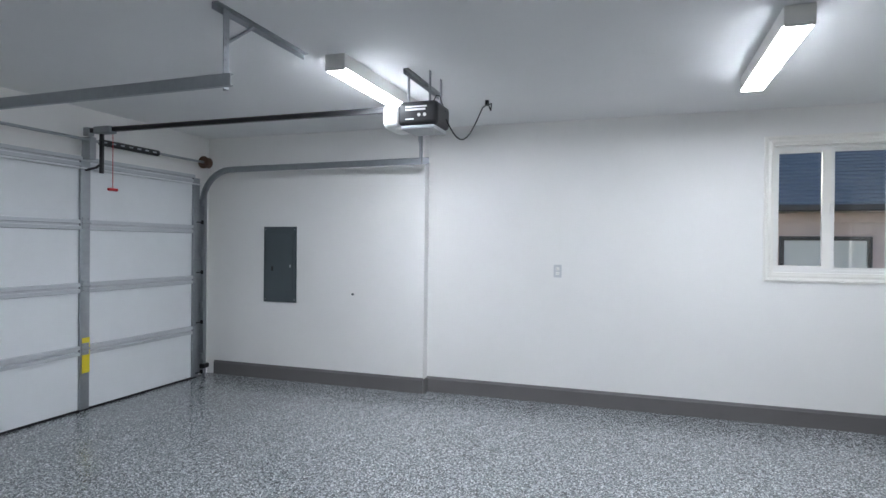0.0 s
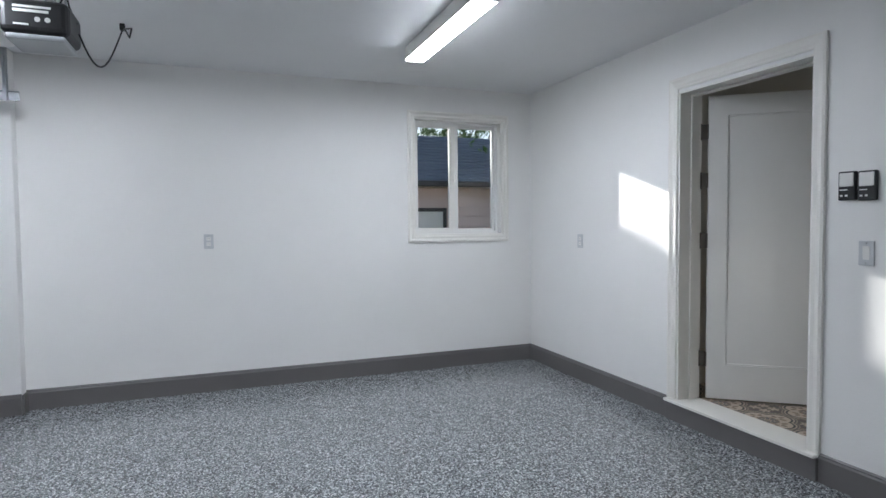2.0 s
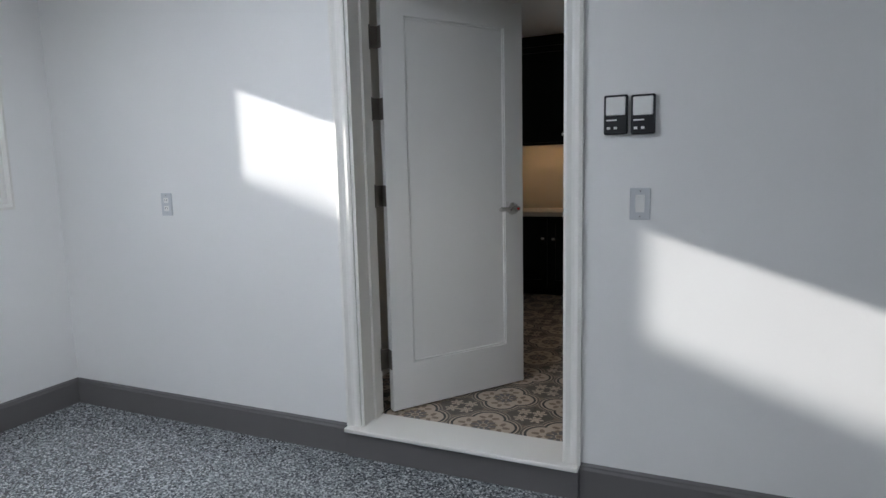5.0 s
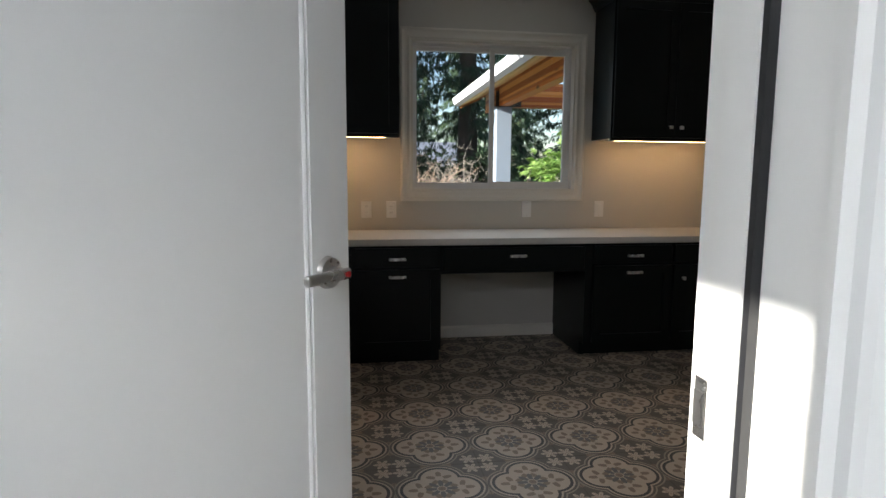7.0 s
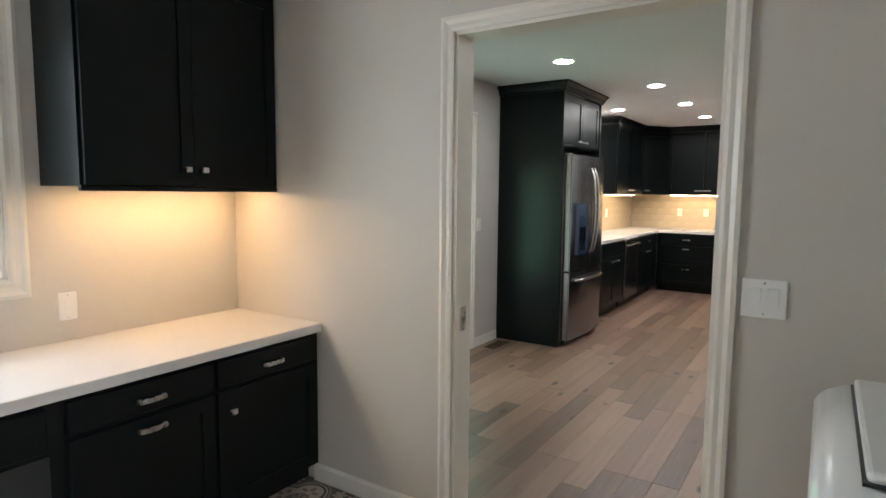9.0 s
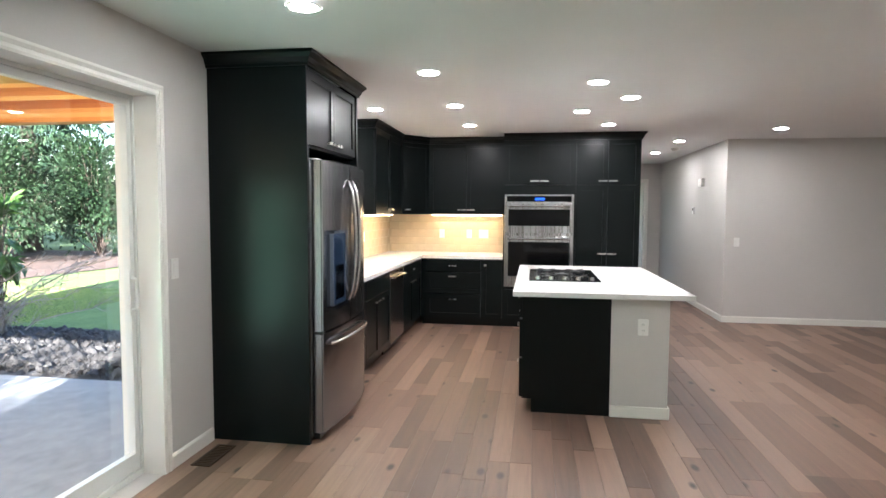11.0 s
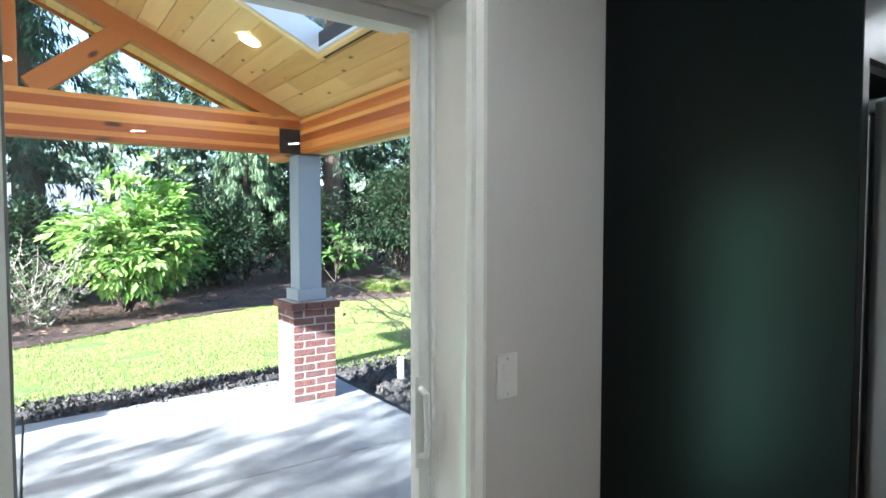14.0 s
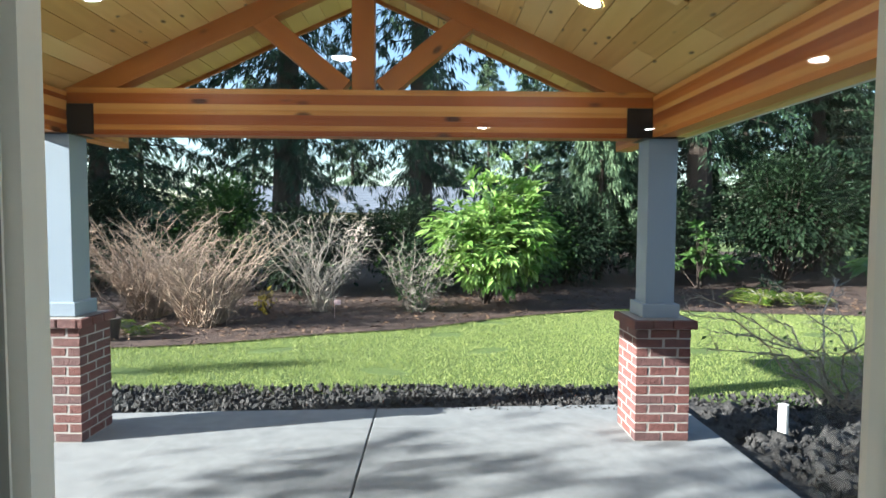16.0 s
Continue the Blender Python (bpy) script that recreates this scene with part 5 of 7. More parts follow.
# tall oven unit
OY0, OY1, TR = 2.105, 1.255, 0.47
w = 2.12 - 1.24
cabinet("oven_cabinet", pose(KB, 2.12, 0, 0, 0, -90), w, KX1 - KB, 0, 2.36, [(0.01, 1.80, w / 2, 2.35, "door", "bar", w / 2 - 0.06, 1.85), (w / 2, 1.80, w - 0.01, 2.35, "door", "bar", w / 2 + 0.06, 1.85), (0.01, 0.11, w - 0.01, 0.49, "drawer_front", "bar", w / 2, 0.36)], "tall near-black cabinet holding the wall ovens", 0.1)
wp = 1.24 - TR
cabinet("pantry_cabinet", pose(KB, 1.24, 0, 0, 0, -90), wp, KX1 - KB, 0, 2.36, [(0.005, 1.80, wp / 2, 2.35, "door", "bar", wp / 2 - 0.06, 1.85), (wp / 2, 1.80, wp - 0.01, 2.35, "door", "bar", wp / 2 + 0.06, 1.85), (0.005, 0.11, wp / 2, 1.79, "door", "bar", wp / 2 - 0.06, 0.96), (wp / 2, 0.11, wp - 0.01, 1.79, "door", "bar", wp / 2 + 0.06, 0.96)], "tall near-black pantry cabinet beside the ovens", 0.1)
crown_run("crown_moulding", [(KB, 2.12), (KB, TR), (KX1, TR)], 2.352, "near-black crown moulding above the ovens")
th = thing("wall_oven", pose(KB - 0.004, OY0, 0, 0, 0, -90), "stainless steel double wall oven with blue clock", "oven")
W = OY0 - OY1
part("surround", bx(bmesh.new(), 0, -0.03, 0.525, W, 0.0, 1.685, bev=0.004), OVEN_STEEL, th)
cp = part("control_panel", bx(bmesh.new(), 0.03, -0.034, 1.595, W - 0.03, -0.028, 1.665), BLKGLASS, th)
BLUE = glow("blue_clock", (0.02, 0.12, 1.0), 0.12)
[n for n in BLUE.node_tree.nodes if n.type == "BSDF_PRINCIPLED"][0].inputs["Base Color"].default_value = (0.004, 0.01, 0.05, 1)
part("clock_display", box(W * 0.44, -0.0355, 1.612, W * 0.58, -0.0335, 1.645), BLUE, cp, "glowing blue clock")
for za, zb in ((1.21, 1.575), (0.55, 1.17)):
    d = part("oven_door", bx(bmesh.new(), 0.012, -0.055, za, W - 0.012, -0.029, zb, bev=0.004), OVEN_STEEL, th)
    part("window", bx(bmesh.new(), 0.05, -0.058, za + 0.085 if za > 1 else za + 0.115, W - 0.05, -0.0545, zb - 0.075), BLKGLASS, d, "black glass oven window")
    part("handle", tube(bmesh.new(), [(0.05, -0.055, zb - 0.035), (0.05, -0.095, zb - 0.035), (W - 0.05, -0.095, zb - 0.035), (W - 0.05, -0.055, zb - 0.035)], 0.012, 10), HANDLE, d, smooth=False)
for yv, k in ((3.0, "outlet"), (2.62, "outlet"), (2.42, "switch")):
    wall_plate(pose(KX1 - 0.012, yv, 1.16, 0, 0, FACE_XM), k, "cream wall plate on the tiled splashback", w=0.13 if yv < 2.5 else 0.072)
wall_plate(pose(9.4, KY1 - 0.012, 1.16), "outlet", "cream wall plate on the tiled splashback")

# island
IX0, IX1, IY0, IY1 = 6.93, 8.93, 0.70, 1.83
IM = 1.18
w = IX1 - IX0 - 0.05
th = thing("kitchen_island", pose(IX0 + 0.03, IY1 - 0.02, 0, 0, 0, 180), "near-black kitchen island cabinet with grey half wall behind", "island")
# local x runs towards -x from the far end, front faces +y: turn about z by 180
th.matrix_basis = pose(IX1 - 0.02, IY1 - 0.02, 0, 0, 0, 180)
dpt = IY1 - 0.02 - IM
bm = bmesh.new()
bx(bm, 0, 0.07, 0, w, dpt, 0.1)
bx(bm, 0, 0, 0.1, w, dpt, BTOP)
part("body", bm, CAB, th)
for k in range(3):
    a, b = 0.02 + k * w / 3, (k + 1) * w / 3
    for z0, z1 in ((0.70, 0.855), (0.41, 0.69), (0.11, 0.40)):
        f = part("drawer_front", shaker(a, z0, b, z1), CAB, th)
        bm = bar_pull()
        for v in bm.verts:
            v.co += Vector(((a + b) / 2, -0.02, (z0 + z1) / 2 + 0.04))
        part("handle", bm, CHROME, f, "satin nickel pull")
hw = part("half_wall", bx(bmesh.new(), -0.01, dpt + 0.001, 0, w + 0.002, dpt + 0.40, BTOP), WALL_K, th, "light grey painted half wall")
part("baseboard", bx(bmesh.new(), w + 0.002, dpt + 0.001, 0, w + 0.016, dpt + 0.414, 0.085, bev=0.004, seg=1), TRIM, hw, "white baseboard")
part("baseboard", bx(bmesh.new(), -0.01, dpt + 0.401, 0, w + 0.002, dpt + 0.415, 0.085, bev=0.004, seg=1), TRIM, hw, "white baseboard")
solo("countertop", box(0, 0, 0, IX1 - IX0 + 0.07, IY1 - IY0 + 0.12, 0.038, bev=0.004), QUARTZ, pose(IX0 - 0.06, IY0 - 0.07, BTOP + 0.0005), "white veined quartz island counter", "countertop")
wall_plate(pose(IX0 + 0.028, 0.96, 0.66, 0, 0, FACE_XM), "outlet", "white outlet on the island's half wall")
# cooktop
CX0, CX1, CY0, CY1 = 7.53, 8.45, 1.19, 1.77
th = thing("cooktop", pose((CX0 + CX1) / 2, (CY0 + CY1) / 2, KT + 0.0005), "black glass gas cooktop with steel knobs", "cooktop")
hx, hy = (CX1 - CX0) / 2, (CY1 - CY0) / 2
part("glass_top", bx(bmesh.new(), -hx, -hy, 0, hx, hy, 0.008, bev=0.003), BLKGLASS, th)
IRON = paint("cast_iron", (0.015, 0.015, 0.016), 0.6, 0.1, 60, 0.1)
for bxk, byk, br in ((-0.18, -0.13, 0.045), (-0.18, 0.13, 0.04), (0.08, 0.0, 0.06), (0.30, -0.13, 0.045), (0.30, 0.13, 0.04)):
    bm = cyl(bmesh.new(), (bxk, byk, 0.008), (bxk, byk, 0.014), br, br * 0.9, n=20)
    bn = part("burner", bm, IRON, th)
    bm = bmesh.new()
    for q in range(4):
        a = math.pi / 4 + q * math.pi / 2
        bx(bm, bxk - 0.006, byk - 0.006, 0.008, bxk + 0.006, byk + 0.006, 0.012)
        tube(bm, [(bxk + 0.11 * math.cos(a), byk + 0.11 * math.sin(a), 0.008), (bxk + 0.11 * math.cos(a), byk + 0.11 * math.sin(a), 0.021), (bxk + 0.03 * math.cos(a), byk + 0.03 * math.sin(a), 0.021)], 0.004, 6)
    part("grate", bm, IRON, bn)
for k in range(5):
    y = -0.22 + 0.11 * k
    part("control_knob", cyl(bmesh.new(), (-hx + 0.06, y, 0.008), (-hx + 0.06, y, 0.035), 0.022, 0.018, n=18), HANDLE, th, "steel control knob")

# recessed ceiling lights
can = thing("recessed_light", pose(6.76, 2.48, LZ), "round recessed ceiling light, lit warm white", "ceiling light", "kitchen recessed lights")
bm = bmesh.new()
for r0, r1, z0, z1 in ((0.068, 0.082, -0.001, -0.006),):
    n = 28
    rg = []
    for rr, zz in ((r1, -0.0005), (r1 - 0.003, z1), (r0, z1), (r0 - 0.004, -0.001)):
        rg.append([bm.verts.new((rr * math.cos(2 * math.pi * k / n), rr * math.sin(2 * math.pi * k / n), zz)) for k in range(n)])
    for a, b in zip(rg, rg[1:]):
        for k in range(n):
            bm.faces.new((a[k], a[(k + 1) % n], b[(k + 1) % n], b[k]))
part("trim_ring", bm, WHITE_P, can)
part("lens", cyl(bmesh.new(), (0, 0, -0.0035), (0, 0, -0.0008), 0.067, n=28), CANLIT, can, "glowing lens")
for x, y in ((8.05, 2.47), (9.31, 2.47), (7.22, 1.28), (7.85, 0.95), (8.51, 1.30), (9.40, 0.94), (5.38, 2.83), (4.6, 1.2), (9.95, -1.04), (11.1, -0.2), (12.7, -0.2), (7.2, -1.2), (5.6, -1.2), (8.15, 3.25)):
    copy_thing(can, pose(x, y, LZ))

# wall things in the kitchen and hall
wall_plate(pose(5.72, KY1, 1.143), "switch", "white rocker switch between patio door and fridge")
wall_plate(pose(HX, -0.93, 1.08, 0, 0, FACE_XM), "switch", "white rocker switch on the living room wall")
th = thing("thermostat", pose(12.5, HY, 1.50, 0, 0, 180), "small white wall thermostat", "thermostat")
part("case", box(-0.04, -0.022, -0.055, 0.04, 0, 0.055, bev=0.006), WHITE_P, th)
part("screen", box(-0.025, -0.0235, 0.0, 0.025, -0.021, 0.035), BLKGLASS, th)
th = thing("door_chime", pose(12.05, HY, 1.92, 0, 0, 180), "white wall-mounted door chime box", "door chime")
part("case", box(-0.09, -0.05, -0.06, 0.09, 0, 0.06, bev=0.008), WHITE_P, th)
part("grille", box(-0.06, -0.052, -0.03, 0.06, -0.049, 0.03), TRIM, th)
th = thing("smoke_detector", pose(12.0, -0.35, LZ), "round white smoke detector on the hall ceiling", "smoke detector")
part("case", cyl(bmesh.new(), (0, 0, -0.035), (0, 0, 0), 0.055, 0.065, n=24), WHITE_P, th)
part("vent_ring", cyl(bmesh.new(), (0, 0, -0.042), (0, 0, -0.035), 0.04, 0.045, n=24), TRIM, th)
# floor register by the fridge panel
BRONZE = paint("brown_register", (0.06, 0.035, 0.022), 0.5, 0.1, 40, 0.02, metal=0.4)
th = thing("floor_register", pose(5.86, 3.62, 0.001), "brown metal floor vent beside the fridge panel", "floor vent")
part("frame", bx(bx(bx(bx(bmesh.new(), -0.15, -0.06, 0, 0.15, -0.045, 0.005), -0.15, 0.045, 0, 0.15, 0.06, 0.005), -0.15, -0.045, 0, -0.135, 0.045, 0.005), 0.135, -0.045, 0, 0.15, 0.045, 0.005), BRONZE, th)
for k in range(12):
    part("slat", box(-0.128 + k * 0.0215, -0.044, 0, -0.118 + k * 0.0215, 0.044, 0.004), BRONZE, th)

# splashback tiles, in two pieces of wall
SPL = paint("cream_glazed_tile", (0.60, 0.50, 0.36), 0.18, 0.08, 9, 0.03, big=5)
SPL_G = paint("splashback_grout", (0.5, 0.42, 0.3), 0.8, 0.05, 60, 0.05)
sb1 = setting("splashback_patio_wall", box(7.14, KY1 - 0.006, KT, KX1, KY1 - 0.0005, UB), SPL_G, "cream tiled splashback", "splashback")
sb2 = setting("splashback_back_wall", box(KX1 - 0.006, 2.12, KT, KX1 - 0.0005, KY1 - 0.006, UB), SPL_G, "cream tiled splashback", "splashback")


def tile_mesh(name, w, h, t, mat, axis):
    b = bmesh.new()
    if axis == "y":
        bx(b, 0.0015, -t, 0.0015, w - 0.0015, 0, h - 0.0015, bev=0.0015, seg=1)
    else:
        bx(b, -t, 0.0015, 0.0015, 0, w - 0.0015, h - 0.0015, bev=0.0015, seg=1)
    return mesh_of(name, b, mat)


m1, m2 = tile_mesh("tile", 0.2, 0.1, 0.006, SPL, "y"), tile_mesh("tile", 0.2, 0.1, 0.006, SPL, "x")
for r in range(5):
    z = KT + 0.003 + r * 0.1045
    for k in range(10):
        o = new("tile", m1)
        o.parent, o.location = sb1, (8.72 + k * 0.2 + (0.1 if r % 2 else 0) - 0.1, KY1 - 0.006, z)
    for k in range(8):
        o = new("tile", m2)
        o.parent, o.location = sb2, (KX1 - 0.006, 2.125 + k * 0.2 + (0.1 if r % 2 else 0) - 0.0, z)

# ---- patio slider ----
th = thing("patio_door", Matrix.Identity(4), "white vinyl sliding glass patio door, closed", "sliding door", kind="structure")
LIN = 0.03                 # thickness of the jamb lining
a0, a1, zt = SL[0] + LIN, SL[1] - LIN, SL[2] - LIN
part("casing", frame_run(bmesh.new(), "y", KY1, -1, a0, a1, 0.0, zt, 0.06), TRIM, th)
part("jamb", jamb_lining(bmesh.new(), "y", KY1, KY1 + 0.24, SL[0], SL[1], 0.0, SL[2], LIN), TRIM, th)
SEAL = paint("grey_rubber", (0.16, 0.17, 0.16), 0.6, 0.05, 30, 0.0)
VIN = paint("white_vinyl", (0.74, 0.75, 0.72), 0.35, 0.02, 30, 0.0)
bm = bmesh.new()
for q in ((a0, 0.0, a0 + 0.012, zt), (a1 - 0.012, 0.0, a1, zt), (a0 + 0.012, zt - 0.02, a1 - 0.012, zt), (a0 + 0.012, 0.0, a1 - 0.012, 0.035)):
    bx(bm, q[0], KY1 + 0.12, q[1], q[2], KY1 + (0.30 if q[0] < ST else 0.20), q[3])
part("door_frame", bm, VIN, th)
for k, (p0, p1, y0, s0, s1) in enumerate(((a0 + 0.012, ST + 0.03, KY1 + 0.245, 0.06, 0.075), (ST - 0.03, a1 - 0.012, KY1 + 0.135, 0.09, 0.03))):
    bm = bmesh.new()
    for q in ((p0, 0.036, p0 + s0, zt - 0.021), (p1 - s1, 0.036, p1, zt - 0.021), (p0 + s0, 0.036, p1 - s1, 0.13), (p0 + s0, zt - 0.056, p1 - s1, zt - 0.021)):
        bx(bm, q[0], y0, q[1], q[2], y0 + 0.04, q[3])
    sash = part("door_panel", bm, VIN, th)
    g = part("pane", box(p0 + s0, y0 + 0.018, 0.13, p1 - s1, y0 + 0.022, zt - 0.056), GLASS, sash)
    g.visible_shadow = False
    part("glazing_seal", box(p0 + s0, y0 + 0.010, 0.13, p0 + s0 + 0.005, y0 + 0.030, zt - 0.056), SEAL, sash, "grey rubber glazing seal")
    if k == 1:
        bm = tube(bmesh.new(), [(p1 - 0.03, y0, 0.93), (p1 - 0.03, y0 - 0.035, 0.94), (p1 - 0.03, y0 - 0.04, 1.02), (p1 - 0.03, y0 - 0.035, 1.10), (p1 - 0.03, y0, 1.11)], 0.009, 8)
        bx(bm, p1 - 0.045, y0 - 0.006, 0.90, p1 - 0.015, y0 + 0.001, 1.14, bev=0.003)
        part("pull_handle", bm, VIN, sash, "white pull handle")

# ---- floors laid in pieces ----
fl = bpy.data.objects["floor_laundry_base"]
b = bmesh.new()
bx(b, -TILE / 2 + 0.001, -TILE / 2 + 0.001, -0.008, TILE / 2 - 0.001, TILE / 2 - 0.001, 0.0)
tm = mesh_of("tile", b, TILES)
TX, TY = 0.712 - 2 * TILE, 1.643 - 4 * TILE


def cut_tile(x0, y0, x1, y1, cx, cy):
    """A tile cut to the wall; its pattern stays centred on (cx, cy)."""
    q = bmesh.new()
    bx(q, x0 - cx, y0 - cy, -0.008, x1 - cx, y1 - cy, 0.0)
    return mesh_of("tile", q, TILES)


for i in range(-2, 12):
    for j in range(-2, 12):
        cx, cy = TX + i * TILE, TY + j * TILE
        x0, x1, y0, y1 = cx - TILE / 2 + 0.001, cx + TILE / 2 - 0.001, cy - TILE / 2 + 0.001, cy + TILE / 2 - 0.001
        X0, X1, Y0, Y1 = max(x0, LX0), min(x1, LX1 + 0.05), max(y0, 0.172), min(y1, LY1)
        if X1 - X0 < 0.01 or Y1 - Y0 < 0.01:
            continue
        whole = X0 == x0 and X1 == x1 and Y0 == y0 and Y1 == y1
        o = new("tile", tm if whole else cut_tile(X0, Y0, X1, Y1, cx, cy))
        o.parent, o.location = fl, (cx, cy, 0)
fk = bpy.data.objects["floor_kitchen_base"]
rng = random.Random(5)
PWID = 0.127
lens = [0.6, 0.85, 1.05, 1.3, 1.6]
pm = {}
for L in lens:
    b = bmesh.new()
    bx(b, 0.0006, 0.0006, -0.012, L - 0.0006, PWID - 0.0006, 0.0, bev=0.0012, seg=1)
    pm[L] = mesh_of("plank", b, OAK)
rest = bmesh.new()
y = KY1 - PWID
while y > KS:
    xs0 = KX0 - 0.06 if y > 0.16 else GE + 0.32
    x = xs0 - 0.0
    first = True
    while x < 15.9:
        L = rng.choice(lens)
        if first:
            L, first = rng.choice(lens[:2]), False
        if y > 0.1 and x < 10.4:
            o = new("plank", pm[L])
            o.parent, o.location = fk, (x, y, 0)
        else:
            bx(rest, x + 0.0006, y + 0.0006, -0.012, x + L - 0.0006, y + PWID - 0.0006, 0.0)
        x += L
    y -= PWID
OAK2 = wood("smoked_oak_floor_far", [(0.10, 0.060, 0.043), (0.165, 0.101, 0.072), (0.225, 0.14, 0.101), (0.30, 0.195, 0.142)], 0, 1.0, 0.42, 0.9, 0.08, True, 0.5)
pr = part("plank_field", rest, OAK2, fk)
tagged(pr, "smoked oak planks farther off", "", "", "stuff")


# ---- outdoors: ground ----
SLAB, YARD = -0.03, -0.10
GRASS = ground_mat("lawn_soil", [(0.05, 0.07, 0.018), (0.11, 0.16, 0.035), (0.18, 0.23, 0.06)], 30, 0.95, 0.5, 0.02)
BARK = ground_mat("bark_mulch", [(0.02, 0.012, 0.009), (0.07, 0.04, 0.03), (0.16, 0.10, 0.075)], 26, 0.95, 0.9, 0.04)
SOIL = ground_mat("dark_wet_soil", [(0.012, 0.011, 0.011), (0.04, 0.037, 0.036), (0.11, 0.104, 0.104)], 22, 0.75, 0.9, 0.04)
CONC = ground_mat("brushed_concrete", [(0.19, 0.195, 0.20), (0.25, 0.255, 0.26), (0.31, 0.315, 0.32)], 9, 0.8, 0.12, 0.004)
bm = bmesh.new()
N = 60
for i, (xa, xb, ya, yb) in enumerate(((-400, -2.6, -400, 400), (-2.6, 400, 3.98, 400), (-2.6, 400, -400, -6.9), (5.6, 400, -6.9, -3.6), (16.1, 400, -3.6, 3.98))):
    vs = [bm.verts.new(p) for p in ((xa, ya, YARD - 0.02), (xb, ya, YARD - 0.02), (xb, yb, YARD - 0.02), (xa, yb, YARD - 0.02))]
    bm.faces.new(vs)
setting("ground", bm, GRASS, "short green lawn reaching far back", "ground")


def bed_edge(x):
    """Where the lawn ends and the bark bed begins."""
    return float(np.interp(x, (-3.0, 0.0, 1.4, 2.7, 4.6, 6.9, 8.5, 10.0, 12.3, 16.0), (9.9, 10.4, 10.8, 11.25, 12.0, 13.35, 14.1, 13.8, 13.3, 12.9))) + 0.06 * math.sin(x * 2.2)


def patch(name, x0, x1, y0, y1, nx, ny, z, amp, mat, label, edge=None, seed=0, freq=1.0):
    """A gently uneven sheet of ground; edge(x) gives its near and far border."""
    q = bmesh.new()
    grid = []
    for i in range(nx + 1):
        row = []
        x = x0 + (x1 - x0) * i / nx
        lo, hi = edge(x) if edge else (y0, y1)
        for j in range(ny + 1):
            y = lo + (hi - lo) * j / ny
            h = amp * (noise.noise(Vector((x * freq, y * freq, seed))) + 0.5 * noise.noise(Vector((x * freq * 2.7, y * freq * 2.7, seed + 9))))
            rim = min(j, ny - j, i, nx - i) / max(1, min(nx, ny)) * 6
            row.append(q.verts.new((x, y, z + (h + amp * 0.4) * min(1, rim))))
        grid.append(row)
    for i in range(nx):
        for j in range(ny):
            q.faces.new((grid[i][j], grid[i + 1][j], grid[i + 1][j + 1], grid[i][j + 1]))
    return setting(name, q, mat, label, "ground", smooth=True)


patch("ground_bed", -14, 22, 11, 20, 90, 40, YARD + 0.004, 0.05, BARK, "brown bark mulch bed behind the lawn", lambda x: (bed_edge(x), 34 + 0 * x), 3, 1.3)
patch("ground_soil_front", -3, 7.1, 8.0, 8.9, 420, 34, YARD + 0.01, 0.06, SOIL, "freshly dug dark soil along the patio", lambda x: (8.0 + 0.0 * x, 8.83 + 0.10 * math.sin(x * 1.3)), 7, 9.0)
patch("ground_soil_side", 7.22, 9.4, 4.0, 9.0, 150, 300, YARD + 0.01, 0.10, SOIL, "freshly dug dark soil beside the patio", lambda x: (4.0, 8.6 + 0.25 * math.sin(x * 2.1)), 11, 7.0)
bm = bmesh.new()
for a, b in ((-0.6, 4.634), (4.646, 7.22)):
    for c, d in ((4.07, 6.195), (6.205, 8.12)):
        bx(bm, a, c, SLAB - 0.15, b, d, SLAB, bev=0.006)
for v in bm.verts:
    if v.co.y > 8.0:
        v.co.y += 0.05 * (v.co.x - 3.8)
setting("pavement_patio", bm, CONC, "pale grey brushed concrete patio slab with saw joints", "patio")
setting("patio_slab_joint", box(-0.58, 4.0, SLAB - 0.14, 7.20, 7.85, SLAB - 0.012), SOIL, "dark saw joint in the slab", "joint")
# outer skins of the house
SIDING = paint("pale_siding_paint", (0.55, 0.55, 0.53), 0.6, 0.05, 20, 0.05)
setting("wall_house_outside", box(-2.6, LY1 + 0.171, -0.35, 3.17, LY1 + 0.20, 0.9), SIDING, "pale painted outside wall of the house", "wall")

# ---- patio roof ----
RX, RZ, SLOPE = 4.60, 3.425, 0.458       # ridge and pitch
RY0, RY1 = 4.02, 8.40
PX0, PX1, PY = 2.45, 6.745, 7.62        # pillars
BZ0, BZ1 = 2.14, 2.47
PINE = wood("knotty_pine_boards", [(0.60, 0.36, 0.11), (0.80, 0.56, 0.20), (0.88, 0.68, 0.30)], 1, 0.8, 0.45, 1.5, 0.08, True, 0.5)
GLU = wood("orange_laminated_timber", [(0.34, 0.085, 0.014), (0.60, 0.21, 0.035), (0.80, 0.44, 0.13)], 0, 0.7, 0.42, 0.7, 0.1, False, 0.8)
GLUY = wood("orange_laminated_timber_long", [(0.34, 0.085, 0.014), (0.60, 0.21, 0.035), (0.80, 0.44, 0.13)], 1, 0.7, 0.42, 0.7, 0.1, False, 0.8)
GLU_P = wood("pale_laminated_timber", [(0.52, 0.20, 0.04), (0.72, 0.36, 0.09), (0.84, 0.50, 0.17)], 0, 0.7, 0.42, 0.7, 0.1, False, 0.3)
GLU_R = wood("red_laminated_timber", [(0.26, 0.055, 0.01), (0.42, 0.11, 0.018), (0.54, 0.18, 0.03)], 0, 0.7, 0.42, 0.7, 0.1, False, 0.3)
TIMB = wood("stained_truss_timber", [(0.30, 0.095, 0.02), (0.45, 0.155, 0.033), (0.54, 0.22, 0.055)], 0, 0.7, 0.45, 1.0, 0.1, False, 0.3)
